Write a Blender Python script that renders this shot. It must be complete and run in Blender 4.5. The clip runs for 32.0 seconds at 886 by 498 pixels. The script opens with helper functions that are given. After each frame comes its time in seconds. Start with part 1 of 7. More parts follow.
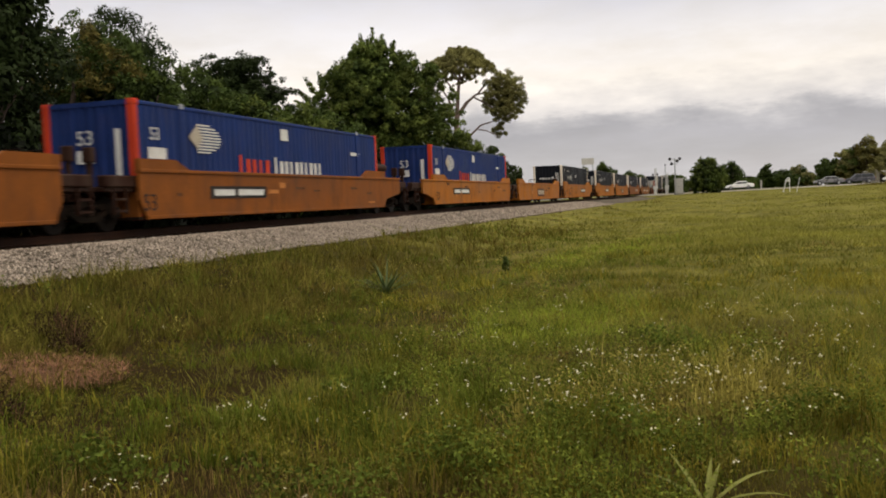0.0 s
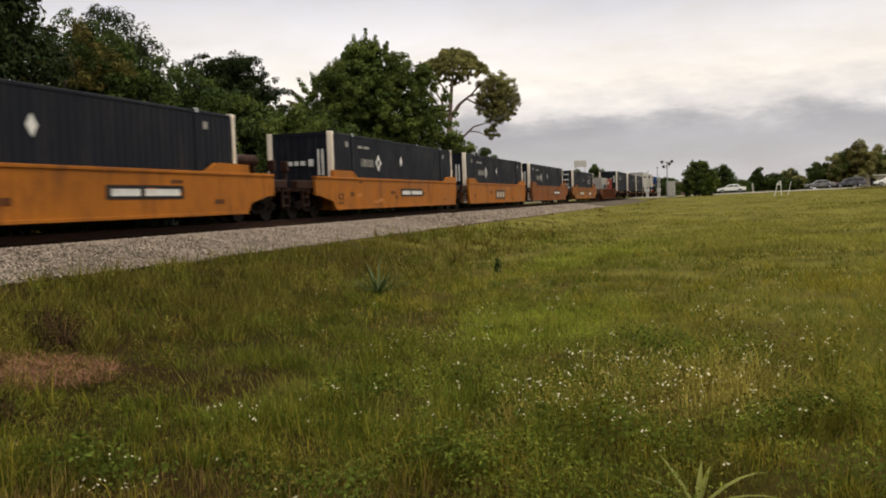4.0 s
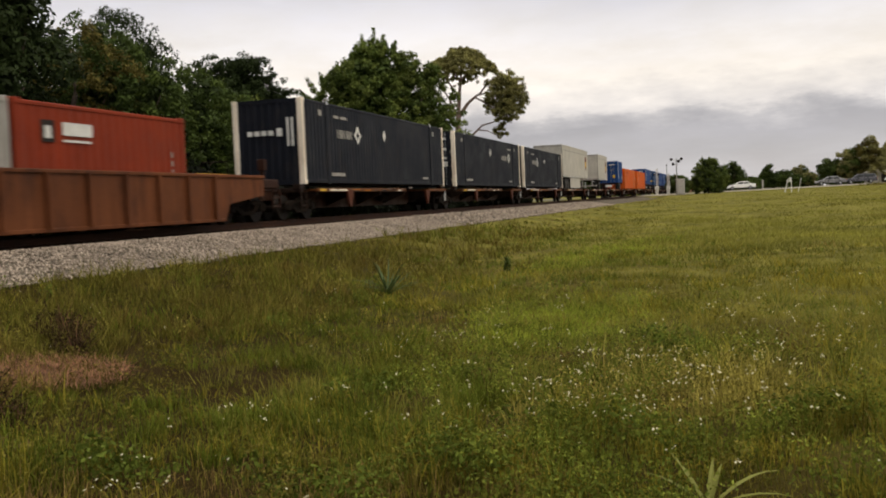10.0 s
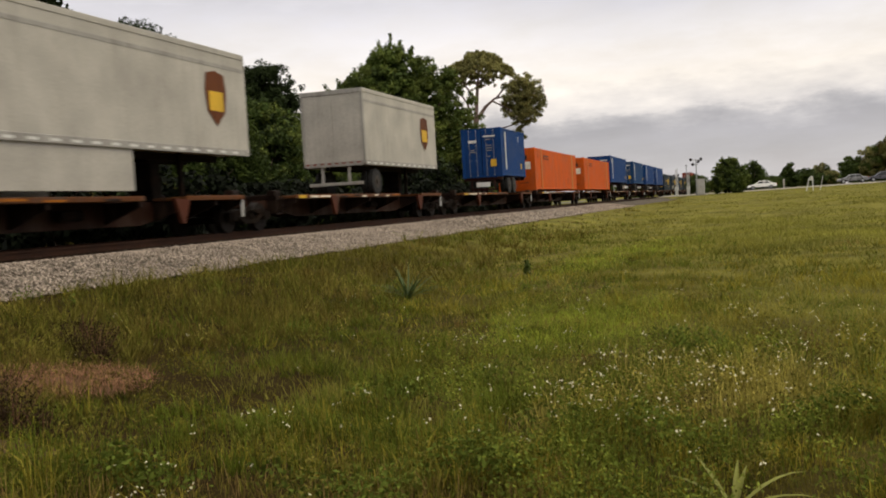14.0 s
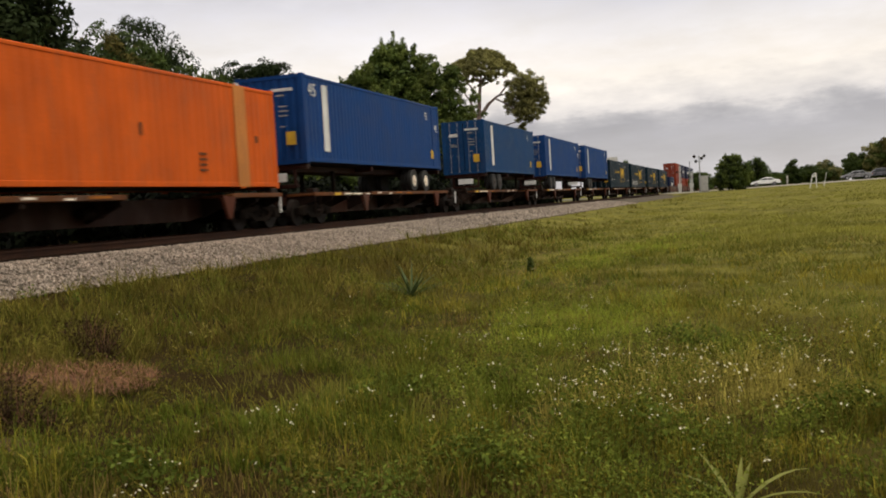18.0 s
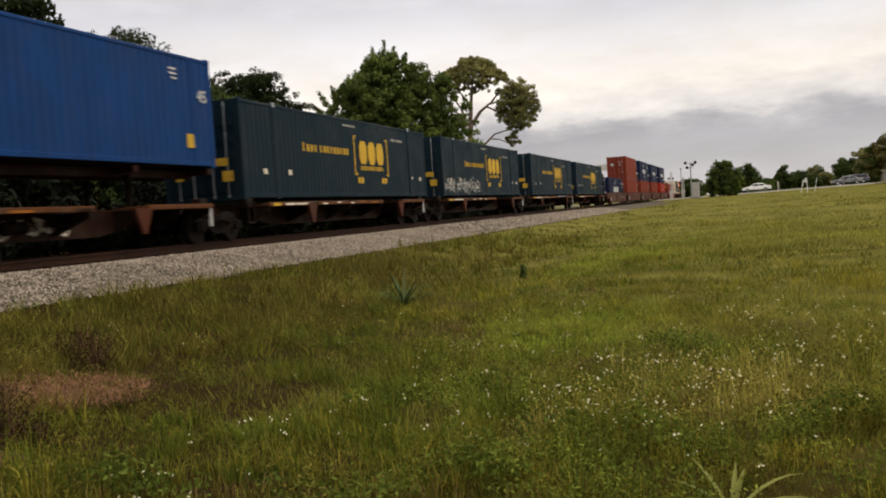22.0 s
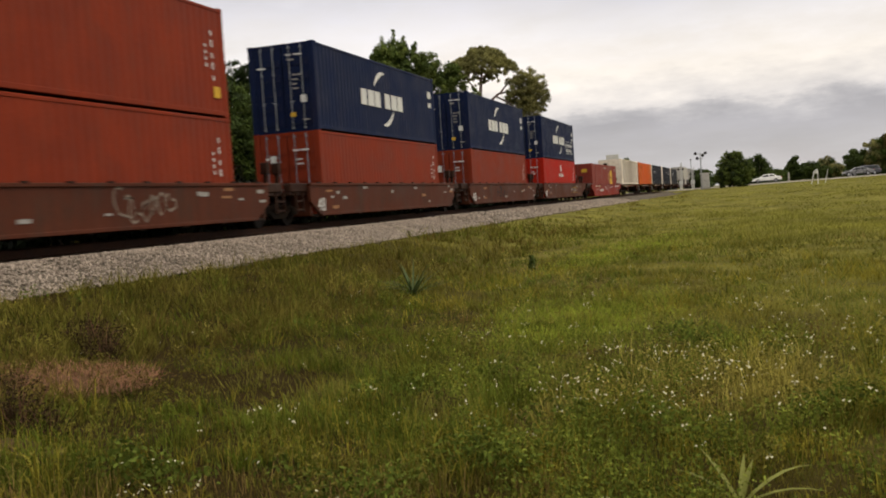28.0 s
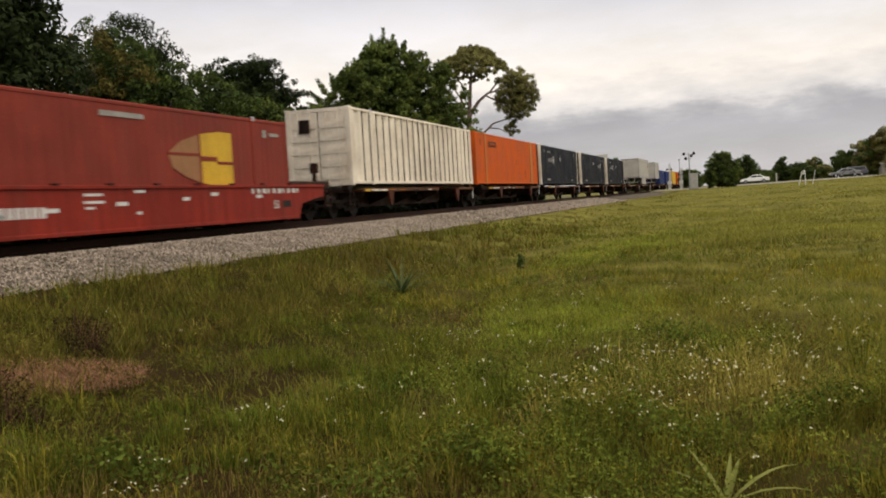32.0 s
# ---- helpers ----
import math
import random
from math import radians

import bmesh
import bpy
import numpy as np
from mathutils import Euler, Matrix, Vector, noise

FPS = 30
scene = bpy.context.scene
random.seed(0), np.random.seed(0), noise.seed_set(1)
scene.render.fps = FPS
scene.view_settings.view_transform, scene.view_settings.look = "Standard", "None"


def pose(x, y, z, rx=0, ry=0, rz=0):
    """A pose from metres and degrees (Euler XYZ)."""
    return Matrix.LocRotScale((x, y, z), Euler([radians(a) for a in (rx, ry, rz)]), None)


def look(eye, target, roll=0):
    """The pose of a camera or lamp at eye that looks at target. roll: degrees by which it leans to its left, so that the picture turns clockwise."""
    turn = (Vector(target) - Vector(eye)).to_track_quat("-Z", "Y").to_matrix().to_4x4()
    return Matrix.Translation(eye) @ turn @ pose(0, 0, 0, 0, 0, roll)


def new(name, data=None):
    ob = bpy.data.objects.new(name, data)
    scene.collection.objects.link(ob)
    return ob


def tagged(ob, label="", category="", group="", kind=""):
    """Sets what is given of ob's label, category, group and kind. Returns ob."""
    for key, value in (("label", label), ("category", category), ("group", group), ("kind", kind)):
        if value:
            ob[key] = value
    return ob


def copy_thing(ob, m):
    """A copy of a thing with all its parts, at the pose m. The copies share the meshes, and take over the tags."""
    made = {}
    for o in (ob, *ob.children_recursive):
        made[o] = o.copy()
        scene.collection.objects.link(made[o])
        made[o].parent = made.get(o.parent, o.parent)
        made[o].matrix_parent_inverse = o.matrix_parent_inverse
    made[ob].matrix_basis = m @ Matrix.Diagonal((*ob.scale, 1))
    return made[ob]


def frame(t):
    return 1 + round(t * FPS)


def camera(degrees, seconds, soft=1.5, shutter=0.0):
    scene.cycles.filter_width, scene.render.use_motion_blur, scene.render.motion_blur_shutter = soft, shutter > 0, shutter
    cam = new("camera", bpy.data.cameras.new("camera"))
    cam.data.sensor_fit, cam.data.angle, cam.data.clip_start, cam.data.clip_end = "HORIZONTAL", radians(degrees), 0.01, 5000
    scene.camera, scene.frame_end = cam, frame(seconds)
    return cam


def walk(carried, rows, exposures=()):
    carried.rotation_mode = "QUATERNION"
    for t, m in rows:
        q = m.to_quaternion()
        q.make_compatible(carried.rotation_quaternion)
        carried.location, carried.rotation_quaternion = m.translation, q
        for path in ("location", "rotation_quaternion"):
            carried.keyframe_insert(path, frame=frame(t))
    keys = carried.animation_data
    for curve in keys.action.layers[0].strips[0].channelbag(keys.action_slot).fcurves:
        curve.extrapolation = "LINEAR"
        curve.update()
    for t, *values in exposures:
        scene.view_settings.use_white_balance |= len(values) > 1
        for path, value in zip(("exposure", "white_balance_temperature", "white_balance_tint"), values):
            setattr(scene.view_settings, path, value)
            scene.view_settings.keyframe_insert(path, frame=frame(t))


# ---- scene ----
# Metres. The track runs along y, rail tops at z = 0; the eye stands beside it in a mown verge.
FOV = 51.42
EYE = (14.58, 0.0, 0.40)
PATH = [
    (0, 87.02, 2.35, 16.74),
    (0.5, 87.20, 2.21, 16.75),
    (1, 87.21, 2.14, 16.80),
    (1.5, 87.20, 2.16, 16.71),
    (2, 87.22, 2.13, 16.79),
    (2.5, 87.32, 2.02, 16.76),
    (3, 87.51, 2.09, 16.49),
    (3.5, 87.34, 1.98, 16.29),
    (5.5, 86.58, 2.08, 16.24),
    (6, 86.63, 2.07, 16.39),
    (6.5, 86.68, 2.11, 16.51),
    (7, 86.63, 2.24, 16.48),
    (7.5, 86.73, 2.26, 16.56),
    (8, 86.94, 2.36, 16.59),
    (8.5, 86.87, 2.29, 16.85),
    (9, 86.87, 2.28, 16.85),
    (9.5, 86.93, 2.29, 16.81),
    (10, 87.05, 2.39, 16.83),
    (10.5, 87.06, 2.37, 16.89),
    (11, 87.15, 2.68, 17.08),
    (11.5, 87.20, 2.94, 17.27),
    (12, 87.18, 3.19, 17.62),
    (12.5, 87.17, 3.29, 17.67),
    (13, 87.23, 3.28, 17.76),
    (13.5, 87.29, 3.39, 17.78),
    (14, 87.37, 3.27, 18.01),
    (14.5, 87.48, 3.29, 18.17),
    (16.5, 87.50, 3.39, 18.16),
    (17, 87.41, 3.39, 18.11),
    (17.5, 87.34, 3.35, 18.10),
    (18, 87.23, 3.42, 18.20),
    (18.5, 87.17, 3.44, 18.26),
    (19, 87.18, 3.48, 18.30),
    (19.5, 87.26, 3.53, 18.23),
    (20, 87.55, 3.55, 17.47),
    (20.5, 87.61, 3.76, 16.91),
    (21, 87.69, 3.65, 17.04),
    (21.5, 87.68, 3.69, 17.49),
    (22, 87.71, 3.86, 17.72),
    (22.5, 87.71, 4.00, 17.66),
    (23, 87.68, 4.08, 17.71),
    (23.5, 87.52, 4.06, 17.75),
    (24, 87.43, 4.12, 17.83),
    (24.5, 87.47, 4.01, 18.00),
    (25, 87.42, 3.86, 18.02),
    (25.5, 87.33, 3.79, 17.82),
    (27.5, 87.23, 3.67, 18.09),
    (28, 87.13, 3.69, 18.28),
    (28.5, 87.11, 3.74, 18.33),
    (29, 87.21, 3.66, 18.12),
    (29.5, 87.27, 3.55, 18.00),
    (30, 87.22, 3.46, 18.00),
    (30.5, 87.03, 3.38, 17.86),
    (31, 86.81, 3.27, 17.67),
    (31.5, 86.90, 3.28, 17.55),
    (32, 87.01, 3.37, 17.60),
]
cam = camera(FOV, 32.0, soft=1.9, shutter=0.3)
walk(cam, [(t, pose(*EYE, rx, ry, rz)) for t, rx, ry, rz in PATH])

# ---- light: an overcast evening ----
SUN_EL, SUN_AZ = radians(62), radians(100)
world = bpy.data.worlds.new("overcast_sky")
scene.world = world
world.use_nodes = True
wn, wl = world.node_tree.nodes, world.node_tree.links
wn.clear()


def wnode(kind, **inputs):
    n = wn.new(kind)
    for k, v in inputs.items():
        n.inputs[k.replace("_", " ")].default_value = v
    return n


sky = wn.new("ShaderNodeTexSky")
sky.sky_type = "NISHITA"
sky.sun_disc = False
sky.sun_elevation, sky.sun_rotation = SUN_EL, SUN_AZ
co = wn.new("ShaderNodeTexCoord")
sep = wn.new("ShaderNodeSeparateXYZ")
wl.new(co.outputs["Generated"], sep.inputs[0])
# flat cloud layer: direction divided by its height
den = wn.new("ShaderNodeMath"); den.operation = "MAXIMUM"
wl.new(sep.outputs["Z"], den.inputs[0]); den.inputs[1].default_value = 0.0
den2 = wn.new("ShaderNodeMath"); den2.operation = "ADD"
wl.new(den.outputs[0], den2.inputs[0]); den2.inputs[1].default_value = 0.12
div = wn.new("ShaderNodeVectorMath"); div.operation = "DIVIDE"
comb = wn.new("ShaderNodeCombineXYZ")
for k in range(3):
    wl.new(den2.outputs[0], comb.inputs[k])
wl.new(co.outputs["Generated"], div.inputs[0]); wl.new(comb.outputs[0], div.inputs[1])
n1 = wnode("ShaderNodeTexNoise", Scale=0.9, Detail=6.0, Roughness=0.55)
n2 = wnode("ShaderNodeTexNoise", Scale=4.5, Detail=8.0, Roughness=0.6)
puff = wn.new("ShaderNodeMapping"); puff.inputs["Scale"].default_value = (2.2, 2.2, 7.0)
wl.new(co.outputs["Generated"], puff.inputs[0])
wl.new(div.outputs[0], n1.inputs["Vector"]); wl.new(puff.outputs[0], n2.inputs["Vector"])
# elevation profile of the overcast: grey bank low down, bright band above it, soft grey overhead
jit = wn.new("ShaderNodeMath"); jit.operation = "MULTIPLY_ADD"
wl.new(n2.outputs["Fac"], jit.inputs[0]); jit.inputs[1].default_value = 0.075; jit.inputs[2].default_value = -0.0375
el = wn.new("ShaderNodeMath"); el.operation = "ADD"
wl.new(sep.outputs["Z"], el.inputs[0]); wl.new(jit.outputs[0], el.inputs[1])
ramp = wn.new("ShaderNodeValToRGB")
wl.new(el.outputs[0], ramp.inputs[0])
cr = ramp.color_ramp
cr.elements[0].position, cr.elements[0].color = 0.0, (0.62, 0.59, 0.60, 1)
cr.elements[1].position, cr.elements[1].color = 1.0, (1.25, 1.20, 1.12, 1)
for p, c in ((0.035, (0.56, 0.545, 0.565, 1)), (0.066, (0.50, 0.49, 0.525, 1)), (0.080, (0.60, 0.585, 0.61, 1)), (0.092, (0.86, 0.82, 0.81, 1)), (0.125, (1.07, 1.00, 0.93, 1)),
             (0.17, (0.95, 0.92, 0.93, 1)), (0.21, (0.77, 0.76, 0.82, 1)), (0.32, (0.72, 0.71, 0.74, 1)), (0.6, (1.05, 1.02, 0.97, 1))):
    e = cr.elements.new(p); e.color = c
# brighter, warmer towards the low sun on the far side
patch = wn.new("ShaderNodeMapRange")
wl.new(n1.outputs["Fac"], patch.inputs[0])
for k, v in ((1, 0.3), (2, 0.7), (3, 0.92), (4, 1.08)):
    patch.inputs[k].default_value = v
soft = wn.new("ShaderNodeMapRange")
wl.new(n2.outputs["Fac"], soft.inputs[0])
for k, v in ((1, 0.3), (2, 0.7), (3, 0.91), (4, 1.09)):
    soft.inputs[k].default_value = v
both = wn.new("ShaderNodeMath"); both.operation = "MULTIPLY"
wl.new(patch.outputs[0], both.inputs[0]); wl.new(soft.outputs[0], both.inputs[1])
mulc = wn.new("ShaderNodeMix"); mulc.data_type = "RGBA"; mulc.blend_type = "MULTIPLY"; mulc.inputs[0].default_value = 1.0
wl.new(ramp.outputs[0], mulc.inputs[6]); wl.new(both.outputs[0], mulc.inputs[7])
b1 = wnode("ShaderNodeBackground", Strength=0.05)
b2 = wnode("ShaderNodeBackground", Strength=1.0)
wl.new(sky.outputs[0], b1.inputs[0]); wl.new(mulc.outputs[2], b2.inputs[0])
mixs = wn.new("ShaderNodeMixShader"); mixs.inputs[0].default_value = 0.93
wl.new(b1.outputs[0], mixs.inputs[1]); wl.new(b2.outputs[0], mixs.inputs[2])
wout = wn.new("ShaderNodeOutputWorld")
wl.new(mixs.outputs[0], wout.inputs[0])
sun = new("sun", bpy.data.lights.new("sun", "SUN"))
sun.data.energy, sun.data.angle, sun.data.color = 1.7, radians(40), (1.0, 0.90, 0.72)
sun.matrix_world = look((0, 0, 60), (-60 * math.sin(SUN_AZ) / math.tan(SUN_EL), -60 * math.cos(SUN_AZ) / math.tan(SUN_EL), 0))
scene.view_settings.exposure = 0.0
scene.view_settings.use_white_balance = True
scene.view_settings.white_balance_temperature = 6720
scene.view_settings.white_balance_tint = 9.5


# ---- materials ----
def material(name, color, rough=0.6, metal=0.0, gloss=0.5, var=0.25, scale=3.0, fine=40.0, bump=0.15, streak=0.0, stain=None, stain_amount=0.3,
             island=0.0, random_tint=0.0, translucent=0.0, wave=None):
    """A painted or natural surface: colour broken up at two scales, stains, streaks and fine relief."""
    m = bpy.data.materials.new(name)
    m.use_nodes = True
    n, l = m.node_tree.nodes, m.node_tree.links
    b = n["Principled BSDF"]
    b.inputs["Metallic"].default_value = metal
    b.inputs["Specular IOR Level"].default_value = gloss
    tc = n.new("ShaderNodeTexCoord")
    a = n.new("ShaderNodeTexNoise"); a.inputs["Scale"].default_value = scale; a.inputs["Detail"].default_value = 6
    f = n.new("ShaderNodeTexNoise"); f.inputs["Scale"].default_value = fine; f.inputs["Detail"].default_value = 4
    l.new(tc.outputs["Object"], a.inputs["Vector"]); l.new(tc.outputs["Object"], f.inputs["Vector"])

    def mix(kind, fac, c1, c2):
        x = n.new("ShaderNodeMix"); x.data_type = "RGBA"; x.blend_type = kind
        for sock, v in ((0, fac), (6, c1), (7, c2)):
            if hasattr(v, "is_output"):
                l.new(v, x.inputs[sock])
            else:
                x.inputs[sock].default_value = v
        return x.outputs[2]

    def rng(v, lo, hi, a0=0.3, a1=0.7):
        x = n.new("ShaderNodeMapRange"); l.new(v, x.inputs[0])
        for k, q in ((1, a0), (2, a1), (3, lo), (4, hi)):
            x.inputs[k].default_value = q
        return x.outputs[0]

    col = mix("MULTIPLY", 1.0, (*color, 1), rng(a.outputs["Fac"], 1 - var, 1 + var * 0.6))
    col = mix("MULTIPLY", 1.0, col, rng(f.outputs["Fac"], 1 - var * 0.5, 1 + var * 0.4))
    if stain:
        mp = n.new("ShaderNodeMapping"); mp.inputs["Scale"].default_value = (1.0, 1.0, 0.35 if streak else 1.0)
        l.new(tc.outputs["Object"], mp.inputs[0])
        s = n.new("ShaderNodeTexNoise"); s.inputs["Scale"].default_value = scale * 1.7; s.inputs["Detail"].default_value = 8
        s.inputs["Roughness"].default_value = 0.65
        l.new(mp.outputs[0], s.inputs["Vector"])
        col = mix("MIX", rng(s.outputs["Fac"], 0, stain_amount, 0.5, 0.66), col, (*stain, 1))
    if streak:
        mp = n.new("ShaderNodeMapping"); mp.inputs["Scale"].default_value = (6, 6, 0.25)
        l.new(tc.outputs["Object"], mp.inputs[0])
        s = n.new("ShaderNodeTexNoise"); s.inputs["Scale"].default_value = 1.4; s.inputs["Detail"].default_value = 5
        l.new(mp.outputs[0], s.inputs["Vector"])
        col = mix("MULTIPLY", streak, col, rng(s.outputs["Fac"], 0.45, 1.1))
    if island:
        g = n.new("ShaderNodeNewGeometry")
        col = mix("MULTIPLY", 1.0, col, rng(g.outputs["Random Per Island"], 1 - island, 1 + island, 0, 1))
    if random_tint:
        oi = n.new("ShaderNodeObjectInfo")
        col = mix("MULTIPLY", 1.0, col, rng(oi.outputs["Random"], 1 - random_tint, 1 + random_tint, 0, 1))
    l.new(col, b.inputs["Base Color"])
    l.new(rng(a.outputs["Fac"], max(rough - 0.12, 0.04), min(rough + 0.12, 1)), b.inputs["Roughness"])
    if bump:
        bp = n.new("ShaderNodeBump"); bp.inputs["Strength"].default_value = bump; bp.inputs["Distance"].default_value = 0.02
        l.new(f.outputs["Fac"], bp.inputs["Height"]); l.new(bp.outputs[0], b.inputs["Normal"])
    if translucent:
        t = n.new("ShaderNodeBsdfTranslucent"); l.new(col, t.inputs[0])
        x = n.new("ShaderNodeMixShader"); x.inputs[0].default_value = translucent
        l.new(b.outputs[0], x.inputs[1]); l.new(t.outputs[0], x.inputs[2])
        l.new(x.outputs[0], n["Material Output"].inputs[0])
    return m


def paint(name, color, dirt=(0.09, 0.06, 0.045), amount=0.35, streak=0.5, rough=0.55):
    return material(name, color, rough=rough, gloss=0.08, var=0.2, scale=0.9, fine=18, bump=0.08, streak=streak, stain=dirt, stain_amount=amount)


M_ORANGE = paint("yellow_orange_car_paint", (0.37, 0.128, 0.018), dirt=(0.13, 0.05, 0.02), amount=0.6, streak=0.15)
M_DULLORANGE = paint("dull_orange_car_paint", (0.23, 0.074, 0.015), dirt=(0.11, 0.042, 0.018), amount=0.7, streak=0.15)
M_BROWN = paint("brown_car_paint", (0.095, 0.029, 0.016), dirt=(0.055, 0.034, 0.024), amount=0.6, streak=0.25)
M_RUST = paint("rusty_brown_car_paint", (0.145, 0.050, 0.021), dirt=(0.06, 0.024, 0.014), amount=0.8)
M_SCUFF = material("scuffed_orange_car_paint", (0.23, 0.075, 0.016), rough=0.6, gloss=0.1, var=0.7, scale=0.8, fine=3.0, bump=0.08, stain=(0.50, 0.24, 0.05), stain_amount=0.9)
M_RED_CAR = paint("bright_red_car_paint", (0.27, 0.032, 0.021), amount=0.18)
M_DECK = paint("worn_orange_deck_paint", (0.135, 0.050, 0.018), amount=0.9)
M_ENDS = paint("dull_brown_end_paint", (0.034, 0.014, 0.009), amount=0.6)
M_SILL = paint("grimy_brown_sill", (0.020, 0.011, 0.008), amount=0.5)
M_TRUCK = material("oily_black_iron", (0.012, 0.009, 0.007), rough=0.8, gloss=0.04, var=0.5, stain=(0.03, 0.016, 0.01), stain_amount=0.5)
M_WHEEL = material("worn_wheel_steel", (0.016, 0.012, 0.010), rough=0.6, gloss=0.1, metal=0.1, var=0.3)
M_BLUE53 = paint("deep_blue_container_paint", (0.016, 0.036, 0.145), amount=0.15)
M_CHARCOAL = paint("charcoal_container_paint", (0.012, 0.014, 0.021), dirt=(0.042, 0.035, 0.032), amount=0.4, streak=0.3)
M_BLUE = paint("bright_blue_container_paint", (0.009, 0.050, 0.185), amount=0.10, streak=0.3)
M_TEALBLUE = paint("faded_blue_container_paint", (0.010, 0.052, 0.150), amount=0.15, streak=0.3)
M_NAVY = paint("navy_container_paint", (0.008, 0.015, 0.050), amount=0.10, streak=0.3)
M_GREENBLUE = paint("dark_green_blue_container_paint", (0.008, 0.022, 0.034), amount=0.12, streak=0.3)
M_REDBROWN = paint("red_brown_container_paint", (0.225, 0.034, 0.014), amount=0.15, streak=0.2)
M_SCARLET = paint("scarlet_container_paint", (0.40, 0.018, 0.008), amount=0.10, streak=0.25)
M_CRIMSON = paint("dull_crimson_container_paint", (0.24, 0.043, 0.030), amount=0.15, streak=0.3)
M_CORANGE = paint("orange_container_paint", (0.62, 0.108, 0.013), dirt=(0.25, 0.10, 0.05), amount=0.3, streak=0.3)
M_GREY = paint("pale_grey_container_paint", (0.385, 0.37, 0.345), amount=0.3, streak=0.4)
M_CREAM = paint("cream_container_paint", (0.88, 0.79, 0.67), dirt=(0.42, 0.24, 0.12), amount=0.3, streak=0.15)
M_TRAILER = paint("pale_beige_trailer_skin", (0.47, 0.445, 0.40), dirt=(0.2, 0.16, 0.12), amount=0.12, streak=0.12)
M_WHITE = paint("white_marking_paint", (0.72, 0.72, 0.70), dirt=(0.3, 0.25, 0.2), amount=0.25, streak=0.2)
M_ORANGEMARK = paint("red_orange_corner_paint", (0.60, 0.06, 0.025), amount=0.1)
M_YELLOW = paint("yellow_marking_paint", (0.68, 0.42, 0.05), dirt=(0.3, 0.18, 0.06), amount=0.2, streak=0.2)
M_FADEDCREAM = paint("faded_cream_paint", (0.50, 0.44, 0.36), dirt=(0.2, 0.12, 0.07), amount=0.4, streak=0.2)
M_FADED = paint("faded_tan_emblem_paint", (0.34, 0.17, 0.085), amount=0.2, streak=0.2)
M_FADEDORANGE = paint("faded_tan_orange_paint", (0.52, 0.20, 0.055), amount=0.2, streak=0.2)
M_AQUA = paint("pale_aqua_marking_paint", (0.16, 0.45, 0.50), amount=0.1)
M_DARK = paint("black_marking_paint", (0.03, 0.026, 0.024), amount=0.2)
M_CHASSIS = paint("dark_red_chassis_paint", (0.026, 0.008, 0.006), amount=0.4)
M_RIM = material("brown_dusty_rim", (0.028, 0.019, 0.013), rough=0.7)
M_TYRE = material("tyre_rubber", (0.010, 0.010, 0.010), rough=0.85)
M_GALV = material("galvanised_steel", (0.42, 0.43, 0.43), rough=0.45, metal=0.8, var=0.2)
M_BAR = paint("grey_locking_bar_paint", (0.24, 0.26, 0.29), amount=0.3, streak=0.2)
M_RAIL = material("rusty_rail_steel", (0.05, 0.024, 0.015), rough=0.7, metal=0.1, gloss=0.1, var=0.3)
M_TIE = material("weathered_tie_wood", (0.03, 0.020, 0.014), rough=0.9, gloss=0.03, var=0.4, fine=60)
M_STONE = material("pale_ballast_stone", (0.315, 0.262, 0.218), rough=0.9, gloss=0.02, var=0.25, scale=1.2, island=0.4)
M_BALLAST = material("ballast_bed", (0.125, 0.107, 0.086), rough=0.95, gloss=0.02, var=0.5, scale=2.0, fine=26, bump=0.8)
M_BARK = material("grey_brown_bark", (0.13, 0.095, 0.075), rough=0.9, var=0.4, scale=4, fine=30, bump=0.5)
M_PINEBARK = material("pinkish_pine_bark", (0.21, 0.145, 0.12), rough=0.9, var=0.35, scale=4, fine=30, bump=0.5)


def leaf_material(name, color, tl=0.25):
    return material(name, color, rough=0.65, gloss=0.08, var=0.45, scale=0.35, fine=2.0, bump=0, island=0.32, translucent=tl)


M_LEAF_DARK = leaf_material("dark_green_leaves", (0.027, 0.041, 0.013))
# near black: the wood's shade is put into this leaf colour
M_LEAF_SHADE = leaf_material("shade_coloured_leaves", (0.006, 0.009, 0.004), 0.1)
M_LEAF_WOOD = leaf_material("wood_green_leaves", (0.056, 0.084, 0.021))
M_LEAF_MID = leaf_material("mid_green_leaves", (0.070, 0.100, 0.021))
M_LEAF_LIGHT = leaf_material("light_green_vine_leaves", (0.125, 0.158, 0.035))
M_LEAF_OLIVE = leaf_material("olive_pine_needles", (0.235, 0.222, 0.08))
M_LEAF_TAN = leaf_material("yellowing_leaves", (0.115, 0.098, 0.026))
M_GRASS = material("verge_grass_blades", (0.280, 0.240, 0.034), rough=0.7, gloss=0.02, var=0.5, scale=0.8, fine=3.5, bump=0, island=0.4, translucent=0.35,
                   stain=(0.27, 0.225, 0.035), stain_amount=0.6)
M_GREEN = material("fresh_green_blades", (0.112, 0.142, 0.019), rough=0.7, gloss=0.02, var=0.5, scale=0.9, fine=4.0, bump=0, island=0.45, translucent=0.35,
                   stain=(0.16, 0.14, 0.025), stain_amount=0.5)
M_LAWN = material("short_yellow_green_grass", (0.232, 0.226, 0.047), rough=0.7, gloss=0.02, var=0.5, scale=0.16, fine=0.8, bump=0, island=0.12, translucent=0.35,
                  stain=(0.29, 0.25, 0.06), stain_amount=0.5)
M_LIME = material("fresh_lime_grass", (0.29, 0.35, 0.045), rough=0.7, gloss=0.02, var=0.4, scale=0.4, fine=2.0, bump=0, island=0.3, translucent=0.35)
